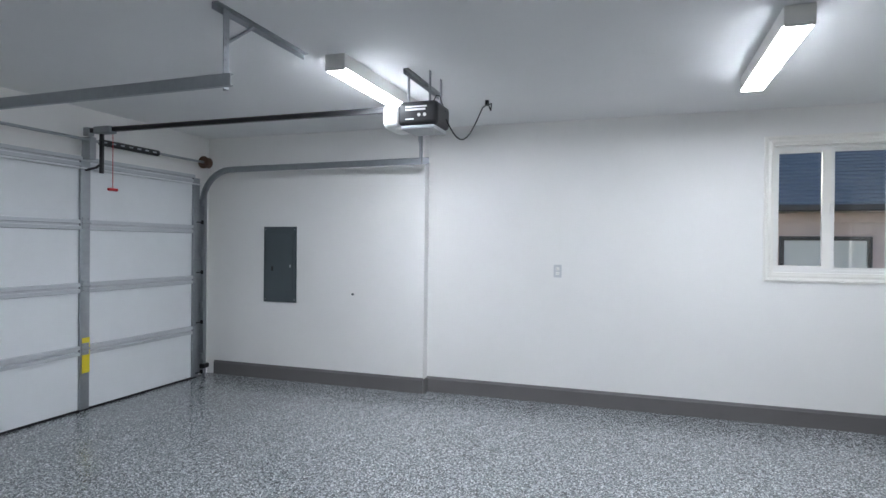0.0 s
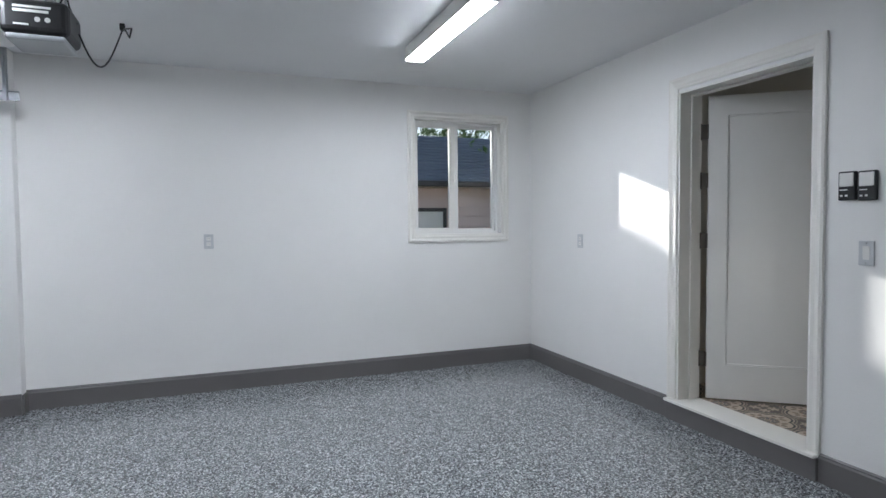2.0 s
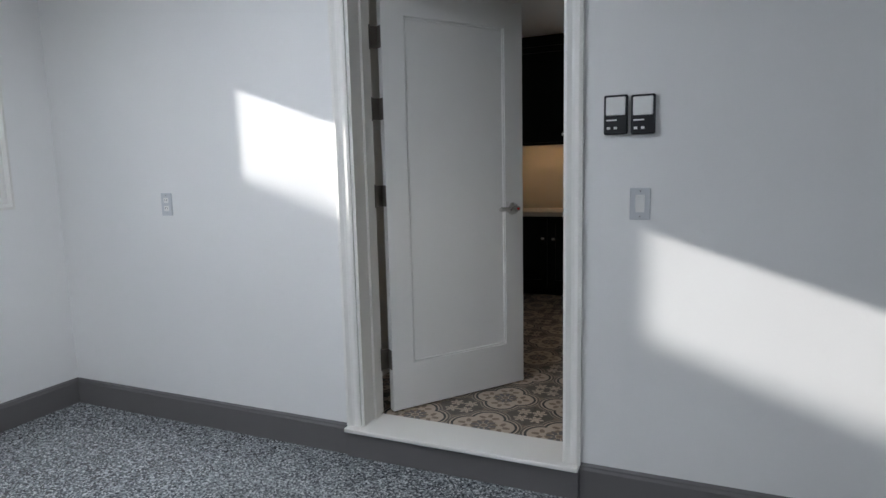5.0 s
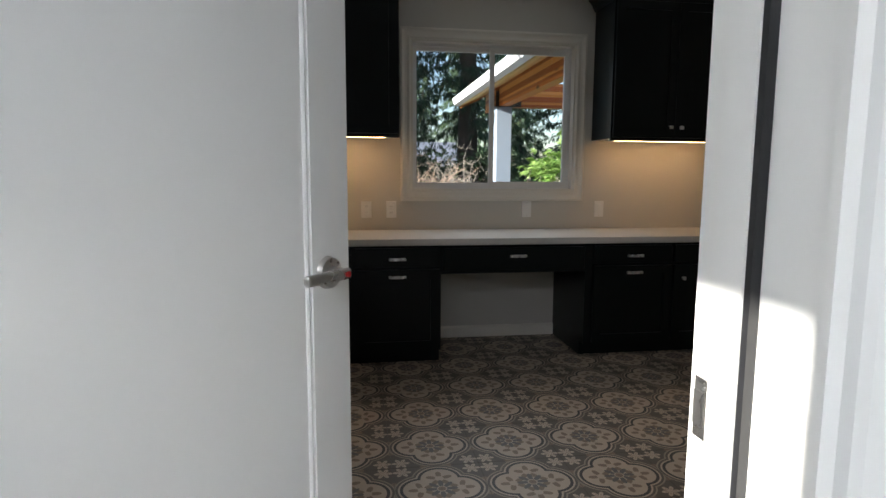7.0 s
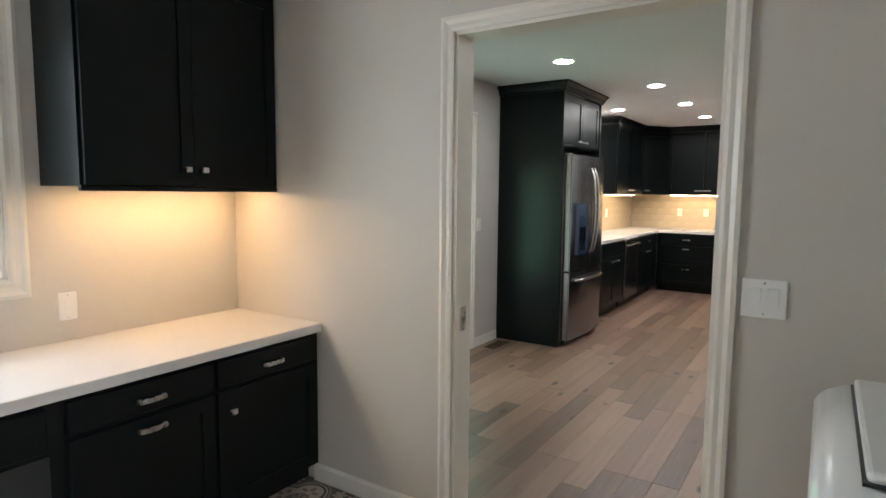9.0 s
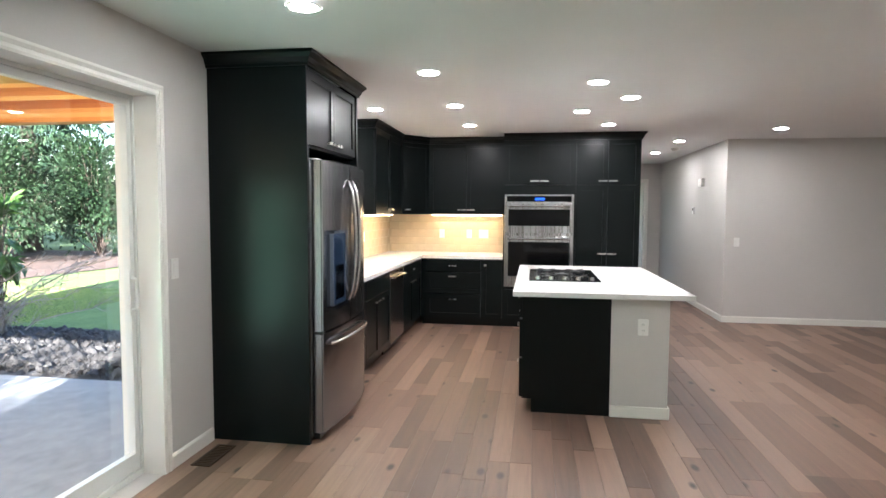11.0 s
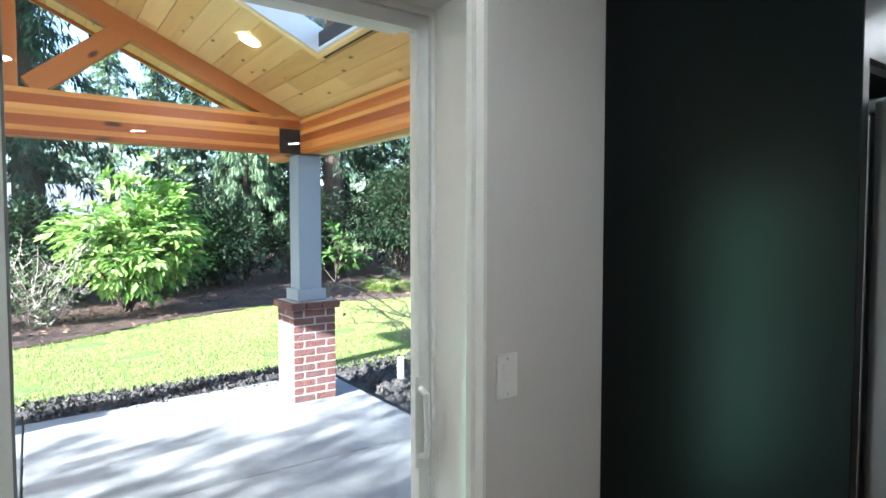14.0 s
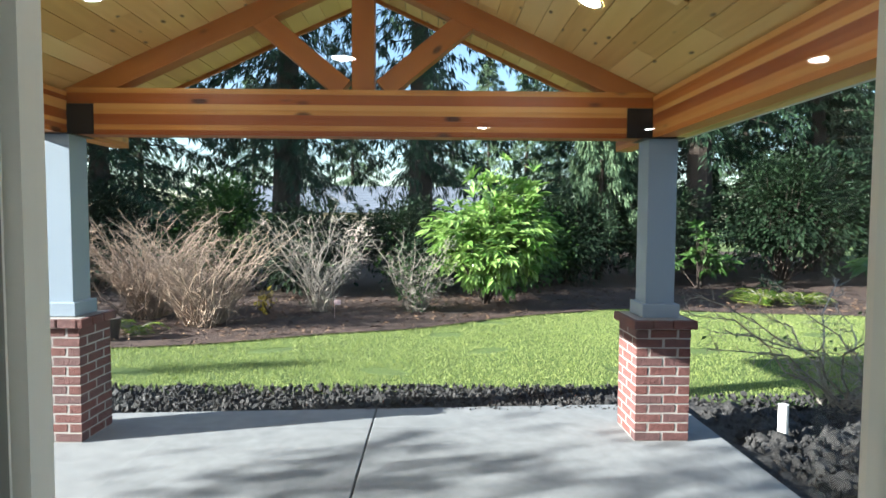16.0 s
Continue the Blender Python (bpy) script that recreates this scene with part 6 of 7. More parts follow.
ROOFT = paint("roof_top_felt", (0.06, 0.06, 0.065), 0.9, 0.1, 50, 0.3)
WMETAL = paint("white_gutter_paint", (0.75, 0.77, 0.78), 0.35, 0.03, 20, 0.0)
FASC = paint("grey_blue_paint", (0.30, 0.36, 0.43), 0.4, 0.04, 25, 0.03)
HALF = 2.60
SKY_Y = (5.30, 6.26)
SKY_U = (0.92, 1.69)      # skylight, down the slope from the ridge, on the +x side


def roof_z(x):
    return RZ - SLOPE * abs(x - RX)


ob = new("ceiling_patio")
ob.empty_display_size = 0.1
tagged(ob, "knotty pine board ceiling of the covered patio", "ceiling", "", "structure")
bm = bmesh.new()
BW = 0.135
rb = random.Random(3)
for s in (-1, 1):
    u = 0.0
    while u < HALF - 0.01:
        u1 = min(u + BW, HALF)
        spans = [(RY0, RY1)]
        if s > 0 and u1 > SKY_U[0] and u < SKY_U[1]:
            spans = [(RY0, SKY_Y[0]), (SKY_Y[1], RY1)]
        for a, b in spans:
            y = a
            while y < b - 0.01:
                y1 = min(b, y + rb.choice((1.2, 1.8, 2.4, 3.0)))
                if b - y1 < 0.4:
                    y1 = b
                p = [(RX + s * (u + 0.0025), RZ - SLOPE * (u + 0.0025)), (RX + s * (u1 - 0.0025), RZ - SLOPE * (u1 - 0.0025))]
                lo = [bm.verts.new((x, yy, z)) for x, z in p for yy in (y + 0.001, y1 - 0.001)]
                hi = [bm.verts.new((x, yy, z + 0.02)) for x, z in p for yy in (y + 0.001, y1 - 0.001)]
                for f in ((lo[0], lo[1], lo[3], lo[2]), (hi[0], hi[2], hi[3], hi[1]), (lo[0], lo[2], hi[2], hi[0]), (lo[1], hi[1], hi[3], lo[3]), (lo[0], hi[0], hi[1], lo[1]), (lo[2], lo[3], hi[3], hi[2])):
                    bm.faces.new(f)
                y = y1
        u = u1
part("board_ceiling", bm, PINE, ob, "knotty pine tongue-and-groove boards")
th = thing("patio_roof", pose(RX, RY0, RZ), "gabled patio roof with white gutters", "roof", kind="structure")
bm = bmesh.new()
for s in (-1, 1):
    for (ua, ub, ya, yb) in ((0, HALF, RY0, SKY_Y[0]), (0, HALF, SKY_Y[1], RY1), (0, SKY_U[0], SKY_Y[0], SKY_Y[1]), (SKY_U[1], HALF, SKY_Y[0], SKY_Y[1])) if s > 0 else ((0, HALF, RY0, RY1),):
        c = [(s * ua, ya), (s * ub, ya), (s * ub, yb), (s * ua, yb)]
        lo = [bm.verts.new((x, y - RY0, -SLOPE * abs(x) + 0.024)) for x, y in c]
        hi = [bm.verts.new((x, y - RY0, -SLOPE * abs(x) + 0.13)) for x, y in c]
        for i in range(4):
            bm.faces.new((lo[i], lo[(i + 1) % 4], hi[(i + 1) % 4], hi[i]))
        bm.faces.new(lo)
        bm.faces.new(hi)
part("deck", bm, ROOFT, th)
for s in (-1, 1):
    bm = bmesh.new()
    z = -SLOPE * HALF
    a0 = 0.0
    prof = [(0, 0.02), (0.012, 0.12), (0.11, 0.12), (0.12, 0.10), (0.09, 0.02), (0.02, 0.0)]
    r0 = [bm.verts.new((s * (HALF + u), 0.0, z + v)) for u, v in prof]
    r1 = [bm.verts.new((s * (HALF + u), RY1 - RY0 + 0.04, z + v)) for u, v in prof]
    for i in range(6):
        bm.faces.new((r0[i], r0[(i + 1) % 6], r1[(i + 1) % 6], r1[i]))
    bm.faces.new(r0)
    bm.faces.new(r1)
    part("gutter", bm, WMETAL, th, "white metal gutter")
    bm = bmesh.new()
    d = Vector((s, 0, -SLOPE)).normalized()
    for u0, u1, y0, y1 in ((0, HALF, RY1 - RY0, RY1 - RY0 + 0.035),):
        c = [(u0, 0.16), (u1, 0.16), (u1, -0.03), (u0, -0.03)]
        f0 = [bm.verts.new((s * u, y0, -SLOPE * u + v)) for u, v in c]
        f1 = [bm.verts.new((s * u, y1, -SLOPE * u + v)) for u, v in c]
        for i in range(4):
            bm.faces.new((f0[i], f0[(i + 1) % 4], f1[(i + 1) % 4], f1[i]))
        bm.faces.new(f0)
        bm.faces.new(f1)
    part("barge_board", bm, TIMB, th, "stained timber barge board")
# skylight
th = thing("skylight", pose(RX + (SKY_U[0] + SKY_U[1]) / 2, (SKY_Y[0] + SKY_Y[1]) / 2, roof_z(RX + (SKY_U[0] + SKY_U[1]) / 2), 0, math.degrees(math.atan(SLOPE)), 0), "flat glass skylight set in the patio roof", "skylight", kind="structure")
hu = (SKY_U[1] - SKY_U[0]) / 2 * math.sqrt(1 + SLOPE * SLOPE)
hv = (SKY_Y[1] - SKY_Y[0]) / 2
bm = bmesh.new()
for q in ((-hu - 0.03, -hv - 0.03, -hu, hv + 0.03), (hu, -hv - 0.03, hu + 0.03, hv + 0.03), (-hu, -hv - 0.03, hu, -hv), (-hu, hv, hu, hv + 0.03)):
    bx(bm, q[0], q[1], -0.022, q[2], q[3], 0.0)
part("trim", bm, PINE, th, "pine trim round the skylight")
bm = bmesh.new()
for q in ((-hu, -hv, -hu + 0.015, hv), (hu - 0.015, -hv, hu, hv), (-hu + 0.015, -hv, hu - 0.015, -hv + 0.015), (-hu + 0.015, hv - 0.015, hu - 0.015, hv)):
    bx(bm, q[0], q[1], 0.0, q[2], q[3], 0.16)
part("shaft_lining", bm, WMETAL, th)
g = part("pane", box(-hu + 0.015, -hv + 0.015, 0.145, hu - 0.015, hv - 0.015, 0.15), GLASS, th)
g.visible_shadow = False


def lam_beam(name, m, L, w, h, mat, label, axis, n=9):
    """A glue-laminated beam: one mesh a layer would hide nothing, so its layers are islands of one timber."""
    th = thing(name, m, label, "beam")
    z = 0.0
    for k in range(n):
        t = h / n
        b = bmesh.new()
        if axis == 0:
            bx(b, 0, -w / 2, z, L, w / 2, z + t - 0.0006)
        else:
            bx(b, -w / 2, 0, z, w / 2, L, z + t - 0.0006)
        part("lamination", b, mat[(0, 1, 0, 2, 1, 0, 2, 0, 1)[k % 9]], th)
        z += t
    return th


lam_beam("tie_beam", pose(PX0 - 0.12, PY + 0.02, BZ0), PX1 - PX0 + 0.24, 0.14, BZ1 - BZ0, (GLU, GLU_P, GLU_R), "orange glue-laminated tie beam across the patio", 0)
for x in (PX0, PX1):
    lam_beam("side_beam", pose(x, RY0, BZ0), PY - 0.055 - RY0, 0.13, BZ1 - BZ0 - 0.03, (GLUY, GLUY, GLUY), "orange glue-laminated beam from house to post", 1)
    o = lam_beam("side_beam", pose(x, PY + 0.095, BZ0), RY1 - PY - 0.10, 0.13, 0.30, (GLUY, GLUY, GLUY), "stub of laminated beam beyond the post", 1, 7)


def timber(name, a, b, w, h, label):
    """A straight squared timber between two points in a plane y const; w along y, h across."""
    a, b = Vector(a), Vector(b)
    d = b - a
    m = Matrix.Translation(a) @ Matrix.Rotation(-math.atan2(d.z, d.x), 4, "Y")
    return solo(name, box(0, -w / 2, -h / 2, d.length, w / 2, h / 2, bev=0.006), TIMB, m, label, "timber")


timber("king_post", (RX, PY + 0.02, BZ1 - 0.002), (RX, PY + 0.02, RZ - 0.10), 0.134, 0.16, "upright stained king post of the truss")
for s in (-1, 1):
    e = 2.22
    timber("rafter", (RX + s * e, PY + 0.02, roof_z(RX + e) - 0.075), (RX + s * 0.06, PY + 0.02, roof_z(RX + 0.06) - 0.075), 0.13, 0.15, "sloping stained truss rafter")
    timber("truss_brace", (RX + s * 0.14, PY + 0.02, BZ1 + 0.009), (RX + s * 0.74, PY + 0.02, BZ1 + 0.504), 0.12, 0.15, "diagonal stained truss brace")

# pillars of brick with boxed posts
BRICK = ground_mat("red_brick", [(0.085, 0.032, 0.028), (0.17, 0.062, 0.052), (0.25, 0.11, 0.095)], 34, 0.85, 0.9, 0.012)
_nt = BRICK.node_tree
_b = [n for n in _nt.nodes if n.type == "BSDF_PRINCIPLED"][0]
_src = _b.inputs["Base Color"].links[0].from_socket
_r = _nt.nodes.new("ShaderNodeObjectInfo").outputs["Random"]
_nt.links.new(mixc(_nt, calc(_nt, "MULTIPLY", _r, 0.55), _src, (0.10, 0.075, 0.08)), _b.inputs["Base Color"])
MORT = paint("pale_mortar", (0.40, 0.375, 0.35), 0.9, 0.1, 60, 0.3)
PLATE = paint("black_steel_bracket", (0.012, 0.012, 0.013), 0.4, 0.1, 40, 0.03)
BL, BH, BD = 0.178, 0.0595, 0.085


def brick_mesh(L, seed):
    q = bmesh.new()
    bx(q, 0, 0, 0, L, BD, BH, bev=0.004, seg=1)
    rr = random.Random(seed)
    for v in q.verts:
        v.co += Vector((rr.uniform(-1, 1), rr.uniform(-1, 1), rr.uniform(-1, 1))) * 0.0022
    return mesh_of("brick", q, BRICK)


full, midb, third = brick_mesh(0.187, 1), brick_mesh(0.188, 2), brick_mesh(BL * 0.6, 4)


def pillar(x, y, label):
    th = thing("brick_pillar", pose(x, y, SLAB), label, "pillar", "patio pillars")
    S = 0.195
    H = 0.813
    part("core", box(-S + 0.0035, -S + 0.0035, 0, S - 0.0035, S - 0.0035, H), MORT, th, "pale mortar core")
    courses = 12
    for c in range(courses):
        z = 0.004 + c * 0.0676
        for side in range(4):
            rot = pose(0, 0, 0, 0, 0, 90 * side)
            lay = [(full, -S), (full, 0.008)] if (c + side) % 2 == 0 else [(midb, -0.094)]
            for me, u in lay:
                o = new("brick", me)
                o.parent = th
                o.matrix_basis = rot @ pose(u, -S, z)
    for side in range(4):
        for k in range(3):
            q = new("brick", third)
            q.parent = th
            q.matrix_basis = pose(0, 0, 0, 0, 0, 90 * side) @ pose(-S - 0.03 + k * 0.142, -S - 0.032, H + 0.002) @ Matrix.Diagonal((1.24, 1.0, 1.03, 1))
    part("cap_mortar", box(-S, -S, H, S, S, H + 0.064), MORT, th)
    return th


for x in (PX0, PX1):
    pillar(x, PY, "red brick pillar with projecting cap course")
    th = thing("boxed_post", pose(x, PY, SLAB + 0.881), "blue-grey painted square post on the pillar", "post", "patio posts")
    zt = BZ0 - (SLAB + 0.881)
    part("shaft", bx(bmesh.new(), -0.104, -0.104, 0.0, 0.104, 0.104, zt, bev=0.003), FASC, th)
    part("base_trim", bx(bmesh.new(), -0.135, -0.135, 0.0005, 0.135, 0.135, 0.10, bev=0.006), FASC, th)
    th = thing("post_bracket", pose(x, PY, BZ0), "black steel bracket joining post and beams", "bracket", "post brackets")
    s = 1 if x < RX else -1
    part("side_plate", box(min(-s * 0.11, s * 0.25), -0.062, 0.001, max(-s * 0.11, s * 0.25), -0.0555, 0.215), PLATE, th)
    part("side_plate", box(-0.11, 0.0955, 0.001, 0.11, 0.102, 0.20), PLATE, th)
    part("seat_plate", box(-0.14, -0.14, -0.008, 0.14, 0.14, -0.0005), PLATE, th)
    for q in (-0.06, 0.06):
        for zq in (0.06, 0.14):
            part("bolt", cyl(bmesh.new(), (q, -0.070, zq), (q, -0.062, zq), 0.011, n=6), PLATE, th)

# lights in the board ceiling
for x, y in ((5.98, 6.70), (3.22, 6.70), (5.98, 4.8), (3.22, 4.8)):
    tl = math.degrees(math.atan(SLOPE)) * (1 if x > RX else -1)
    copy_thing(can, pose(x, y, roof_z(x) - 0.001, 0, tl, 0))

# ---- plants ----
def leaf_mesh(name, P, D, U, size, aspect, mat, rs, bend=0.25, rounded=False):
    """Many leaves as bent diamond-shaped blades at points P along directions D with normals near U."""
    n = len(P)
    D = D / np.maximum(1e-6, np.linalg.norm(D, axis=1))[:, None]
    S = np.cross(D, U)
    S /= np.maximum(1e-6, np.linalg.norm(S, axis=1))[:, None]
    Nn = np.cross(S, D)
    L = (size * rs.uniform(0.6, 1.3, n))[:, None]
    W = L * aspect
    if rounded:
        rim = [(0.0, 0.0), (0.28, 0.42), (0.62, 0.46), (1.0, 0.0), (0.62, -0.46), (0.28, -0.42)]
        V = np.stack([P + D * L * u + S * W * w + Nn * L * bend * (0.5 * abs(w) - 0.5 * u * u) for u, w in rim], 1).reshape(-1, 3)
        me = bpy.data.meshes.new(name)
        me.from_pydata(V.tolist(), [], np.arange(6 * n).reshape(-1, 6).tolist())
        me.materials.append(mat)
        return me
    a = P
    b = P + D * L * 0.5 + S * W * 0.5 + Nn * L * bend * 0.3
    c = P + D * L - Nn * L * bend * 0.4
    d = P + D * L * 0.5 - S * W * 0.5 + Nn * L * bend * 0.3
    V = np.stack([a, b, c, d], 1).reshape(-1, 3)
    F = np.arange(4 * n).reshape(-1, 4)
    me = bpy.data.meshes.new(name)
    me.from_pydata(V.tolist(), [], F.tolist())
    me.materials.append(mat)
    return me


def twig_mesh(name, segs, mat, n=3):
    """Thin tapered bars from (p, q, r0, r1)."""
    V, F = [], []
    for p, q, r0, r1 in segs:
        p, q = np.array(p, float), np.array(q, float)
        d = q - p
        d = d / max(1e-6, np.linalg.norm(d))
        u = np.cross(d, (0.3, 0.9, 0.1))
        u /= max(1e-6, np.linalg.norm(u))
        v = np.cross(d, u)
        k0 = len(V)
        for c, r in ((p, r0), (q, r1)):
            for k in range(n):
                a = 2 * math.pi * k / n
                V.append((c + (u * math.cos(a) + v * math.sin(a)) * r).tolist())
        for k in range(n):
            F.append((k0 + k, k0 + (k + 1) % n, k0 + n + (k + 1) % n, k0 + n + k))
    me = bpy.data.meshes.new(name)
    me.from_pydata(V, [], F)
    me.materials.append(mat)
    return me


def child(name, me, parent, label="", kind=""):
    o = new(name, me)
    o.parent = parent
    if label or kind:
        tagged(o, label, "", "", kind)
    return o


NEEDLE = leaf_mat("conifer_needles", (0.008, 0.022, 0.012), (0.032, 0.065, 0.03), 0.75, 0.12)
# lighter needles for the sunlit and the far conifers, brightness put into the colour
NEEDLE_P = leaf_mat("pale_lit_conifer_needles", (0.05, 0.09, 0.05), (0.14, 0.20, 0.10), 0.6, 0.2)
BARKT = ground_mat("conifer_bark", [(0.02, 0.014, 0.011), (0.05, 0.035, 0.027), (0.10, 0.07, 0.055)], 14, 0.9, 1.0, 0.03)
BRIGHT = leaf_mat("bright_broad_leaves", (0.09, 0.20, 0.03), (0.38, 0.52, 0.16), 0.25, 0.28)
# evergreen leaves, colour taken near black to stand for tree shade
SHADEL = leaf_mat("shade_darkened_evergreen_leaves", (0.004, 0.011, 0.004), (0.017, 0.038, 0.013), 0.65, 0.12)
MIDL = leaf_mat("mid_green_leaves", (0.02, 0.055, 0.012), (0.08, 0.15, 0.035), 0.45, 0.3)
YELL = leaf_mat("yellow_autumn_leaves", (0.35, 0.24, 0.03), (0.55, 0.45, 0.08), 0.5, 0.4)
TAN = paint("dry_twig_bark", (0.33, 0.24, 0.175), 0.8, 0.2, 30, 0.0)
GREYT = paint("grey_twig_bark", (0.30, 0.26, 0.22), 0.8, 0.2, 30, 0.0)
FERN = leaf_mat("fern_fronds", (0.06, 0.14, 0.02), (0.30, 0.34, 0.06), 0.5, 0.35)
BLADE = leaf_mat("grass_blades", (0.10, 0.16, 0.03), (0.46, 0.50, 0.17), 0.5, 0.3)


def conifer(m, H, R, seed, label, droop=0.5, start=0.12, mat=None, trunk_r=0.22, dens=1.0, spray=0.30):
    rs = np.random.RandomState(seed)
    th = thing("conifer_tree", m, label, "tree", "garden conifers")
    segs, z = [], 0.0
    k = 12
    bend = rs.uniform(-0.15, 0.15, (k + 1, 2)).cumsum(0) * 0.3
    bend -= bend[0]
    for i in range(k):
        segs.append(((bend[i][0], bend[i][1], H * i / k), (bend[i + 1][0], bend[i + 1][1], H * (i + 1) / k), trunk_r * (1 - i / k) + 0.02, trunk_r * (1 - (i + 1) / k) + 0.02))
    P, D, U, br = [], [], [], []
    nb = int(70 * dens * H / 10)
    for b in range(nb):
        f = start + (1 - start) * (b / nb) ** 0.9
        zz = f * H
        L = R * (1 - f) ** 0.75 * rs.uniform(0.65, 1.15) + 0.25
        a = b * 2.4 + rs.uniform(-0.5, 0.5)
        d = np.array((math.cos(a), math.sin(a), 0))
        base = np.array((bend[min(k, int(f * k))][0], bend[min(k, int(f * k))][1], zz))
        prev = base
        ns = max(4, int(L / 0.35))
        for j in range(1, ns + 1):
            u = j / ns
            p = base + d * L * u + np.array((0, 0, L * (0.12 * u - droop * u * u * 0.75)))
            if rs.rand() < 0.9:
                br.append((prev, p, 0.025 * (1 - u) + 0.006, 0.02 * (1 - u) + 0.004))
            for q in range(int(7 * dens) + 1):
                side = np.cross(d, (0, 0, 1)) * rs.uniform(-1, 1)
                P.append(p + side * 0.28 * (1.1 - u * 0.6) * L * 0.4 + rs.uniform(-0.08, 0.08, 3))
                D.append(d * rs.uniform(0.2, 0.9) + side * 0.8 + np.array((0, 0, -droop * rs.uniform(0.4, 1.8))))
                U.append((rs.uniform(-0.4, 0.4), rs.uniform(-0.4, 0.4), 1.0))
            prev = p
    child("trunk", twig_mesh("trunk", segs, BARKT, 9), th)
    child("branches", twig_mesh("branches", br, BARKT, 3), th, "brown boughs", "stuff")
    P, D, U = np.array(P), np.array(D), np.array(U)
    me = leaf_mesh("crown", np.repeat(P, 4, 0) + rs.uniform(-0.09, 0.09, (4 * len(P), 3)), np.repeat(D, 4, 0) + rs.uniform(-0.45, 0.45, (4 * len(P), 3)), np.repeat(U, 4, 0) + rs.uniform(-0.5, 0.5, (4 * len(P), 3)), spray * 0.8, 0.17, mat or NEEDLE, rs)
    child("crown", me, th, "drooping needle sprays", "stuff")
    return th


def shrub(name, m, w, h, n, leaf, mat, seed, label, stems=14, aspect=0.55, group="", lobes=0):
    """A leafy shrub: forked stems and a lumpy, gappy crown of single leaves."""
    rs = np.random.RandomState(seed)
    th = thing(name, m, label, "shrub", group)
    br, tips = [], []
    for s in range(stems):
        a, r = rs.uniform(0, 2 * math.pi), rs.uniform(0.15, 1.0)
        tip = np.array((math.cos(a) * r * w / 2, math.sin(a) * r * w / 2, h * (1 - 0.55 * r * r) * rs.uniform(0.75, 1.05)))
        mid = tip * (0.45, 0.45, 0.5) + rs.uniform(-0.05, 0.05, 3)
        b0 = rs.uniform(-0.08, 0.08, 3) * (1, 1, 0)
        br += [(b0, mid, 0.018, 0.012), (mid, tip, 0.012, 0.004)]
        for q in range(4):
            t2 = mid + (tip - mid) * rs.uniform(0.1, 0.9) + rs.uniform(-0.22, 0.22, 3) * w * 0.4
            br.append((mid + (tip - mid) * 0.2, t2, 0.007, 0.003))
            tips.append(t2)
        tips.append(tip)
    child("stems", twig_mesh("stems", br, BARKT, 4), th)
    tips = np.array(tips)
    c = tips[rs.randint(0, len(tips), n)]
    P = c + rs.normal(0, 0.11 * w / 1.5, (n, 3)) * (1, 1, 0.75)
    P[:, 2] = np.maximum(P[:, 2], 0.03)
    D = (P - np.array((0, 0, h * 0.35))) + rs.uniform(-0.6, 0.6, (n, 3))
    D[:, 2] -= rs.uniform(0, 0.9, n) * h * 0.4
    U = rs.uniform(-0.6, 0.6, (n, 3)) + (0, 0, 1)
    if lobes:
        D = D / np.linalg.norm(D, axis=1)[:, None]
        S = np.cross(D, U)
        S /= np.linalg.norm(S, axis=1)[:, None]
        fan = np.linspace(-1.15, 1.15, lobes)
        D = np.concatenate([D * math.cos(a) + S * math.sin(a) for a in fan])
        P, U = np.concatenate([P] * lobes), np.concatenate([U] * lobes)
    child("crown", leaf_mesh("crown", P, D, U, leaf, aspect, mat, rs, 0.4, True), th, "leafy crown", "stuff")
    return th


def bare_shrub(name, m, w, h, stems, seed, label, mat, twigs=9, lean=0.5, leaves=0):
    rs = np.random.RandomState(seed)
    th = thing(name, m, label, "shrub", "bare winter shrubs")
    br, tips = [], []
    for s in range(stems):
        a = rs.uniform(0, 2 * math.pi)
        p = np.array((rs.uniform(-0.12, 0.12) * w, rs.uniform(-0.12, 0.12) * w, 0))
        d = np.array((math.cos(a) * lean, math.sin(a) * lean, 1.0)) * rs.uniform(0.5, 1)
        n = 6
        for j in range(n):
            q = p + d * h / n * 1.1 + rs.uniform(-0.10, 0.10, 3)
            d = d + np.array((math.cos(a), math.sin(a), -0.35)) * lean * 0.22
            br.append((p, q, 0.010 * (1 - j / n) + 0.004, 0.010 * (1 - (j + 1) / n) + 0.003))
            for t in range(max(1, twigs // 3 + (j > 1))):
                e = rs.uniform(-1, 1, 3) * (1, 1, 0.7) + d * 0.6
                e /= np.linalg.norm(e)
                r = p + (q - p) * rs.rand()
                l = rs.uniform(0.12, 0.38) * h * 0.55
                mid = r + e * l * 0.5
                end = mid + (e + rs.uniform(-0.5, 0.5, 3)) * l * 0.5
                br += [(r, mid, 0.0045, 0.003), (mid, end, 0.003, 0.0015)]
                for w2 in range(2):
                    br.append((mid, mid + rs.uniform(-1, 1, 3) * l * 0.4, 0.003, 0.0015))
                tips.append(end)
            p = q
    child("branches", twig_mesh("branches", br, mat, 3), th, "bare tangled twigs", "stuff")
    if leaves:
        tips = np.array(tips)
        P = tips[rs.randint(0, len(tips), leaves)] + rs.uniform(-0.05, 0.05, (leaves, 3))
        child("leaves", leaf_mesh("leaves", P, rs.uniform(-1, 1, (leaves, 3)), rs.uniform(-1, 1, (leaves, 3)) + (0, 0, 1), 0.06, 0.6, MIDL, rs), th, "few remaining leaves", "stuff")
    return th


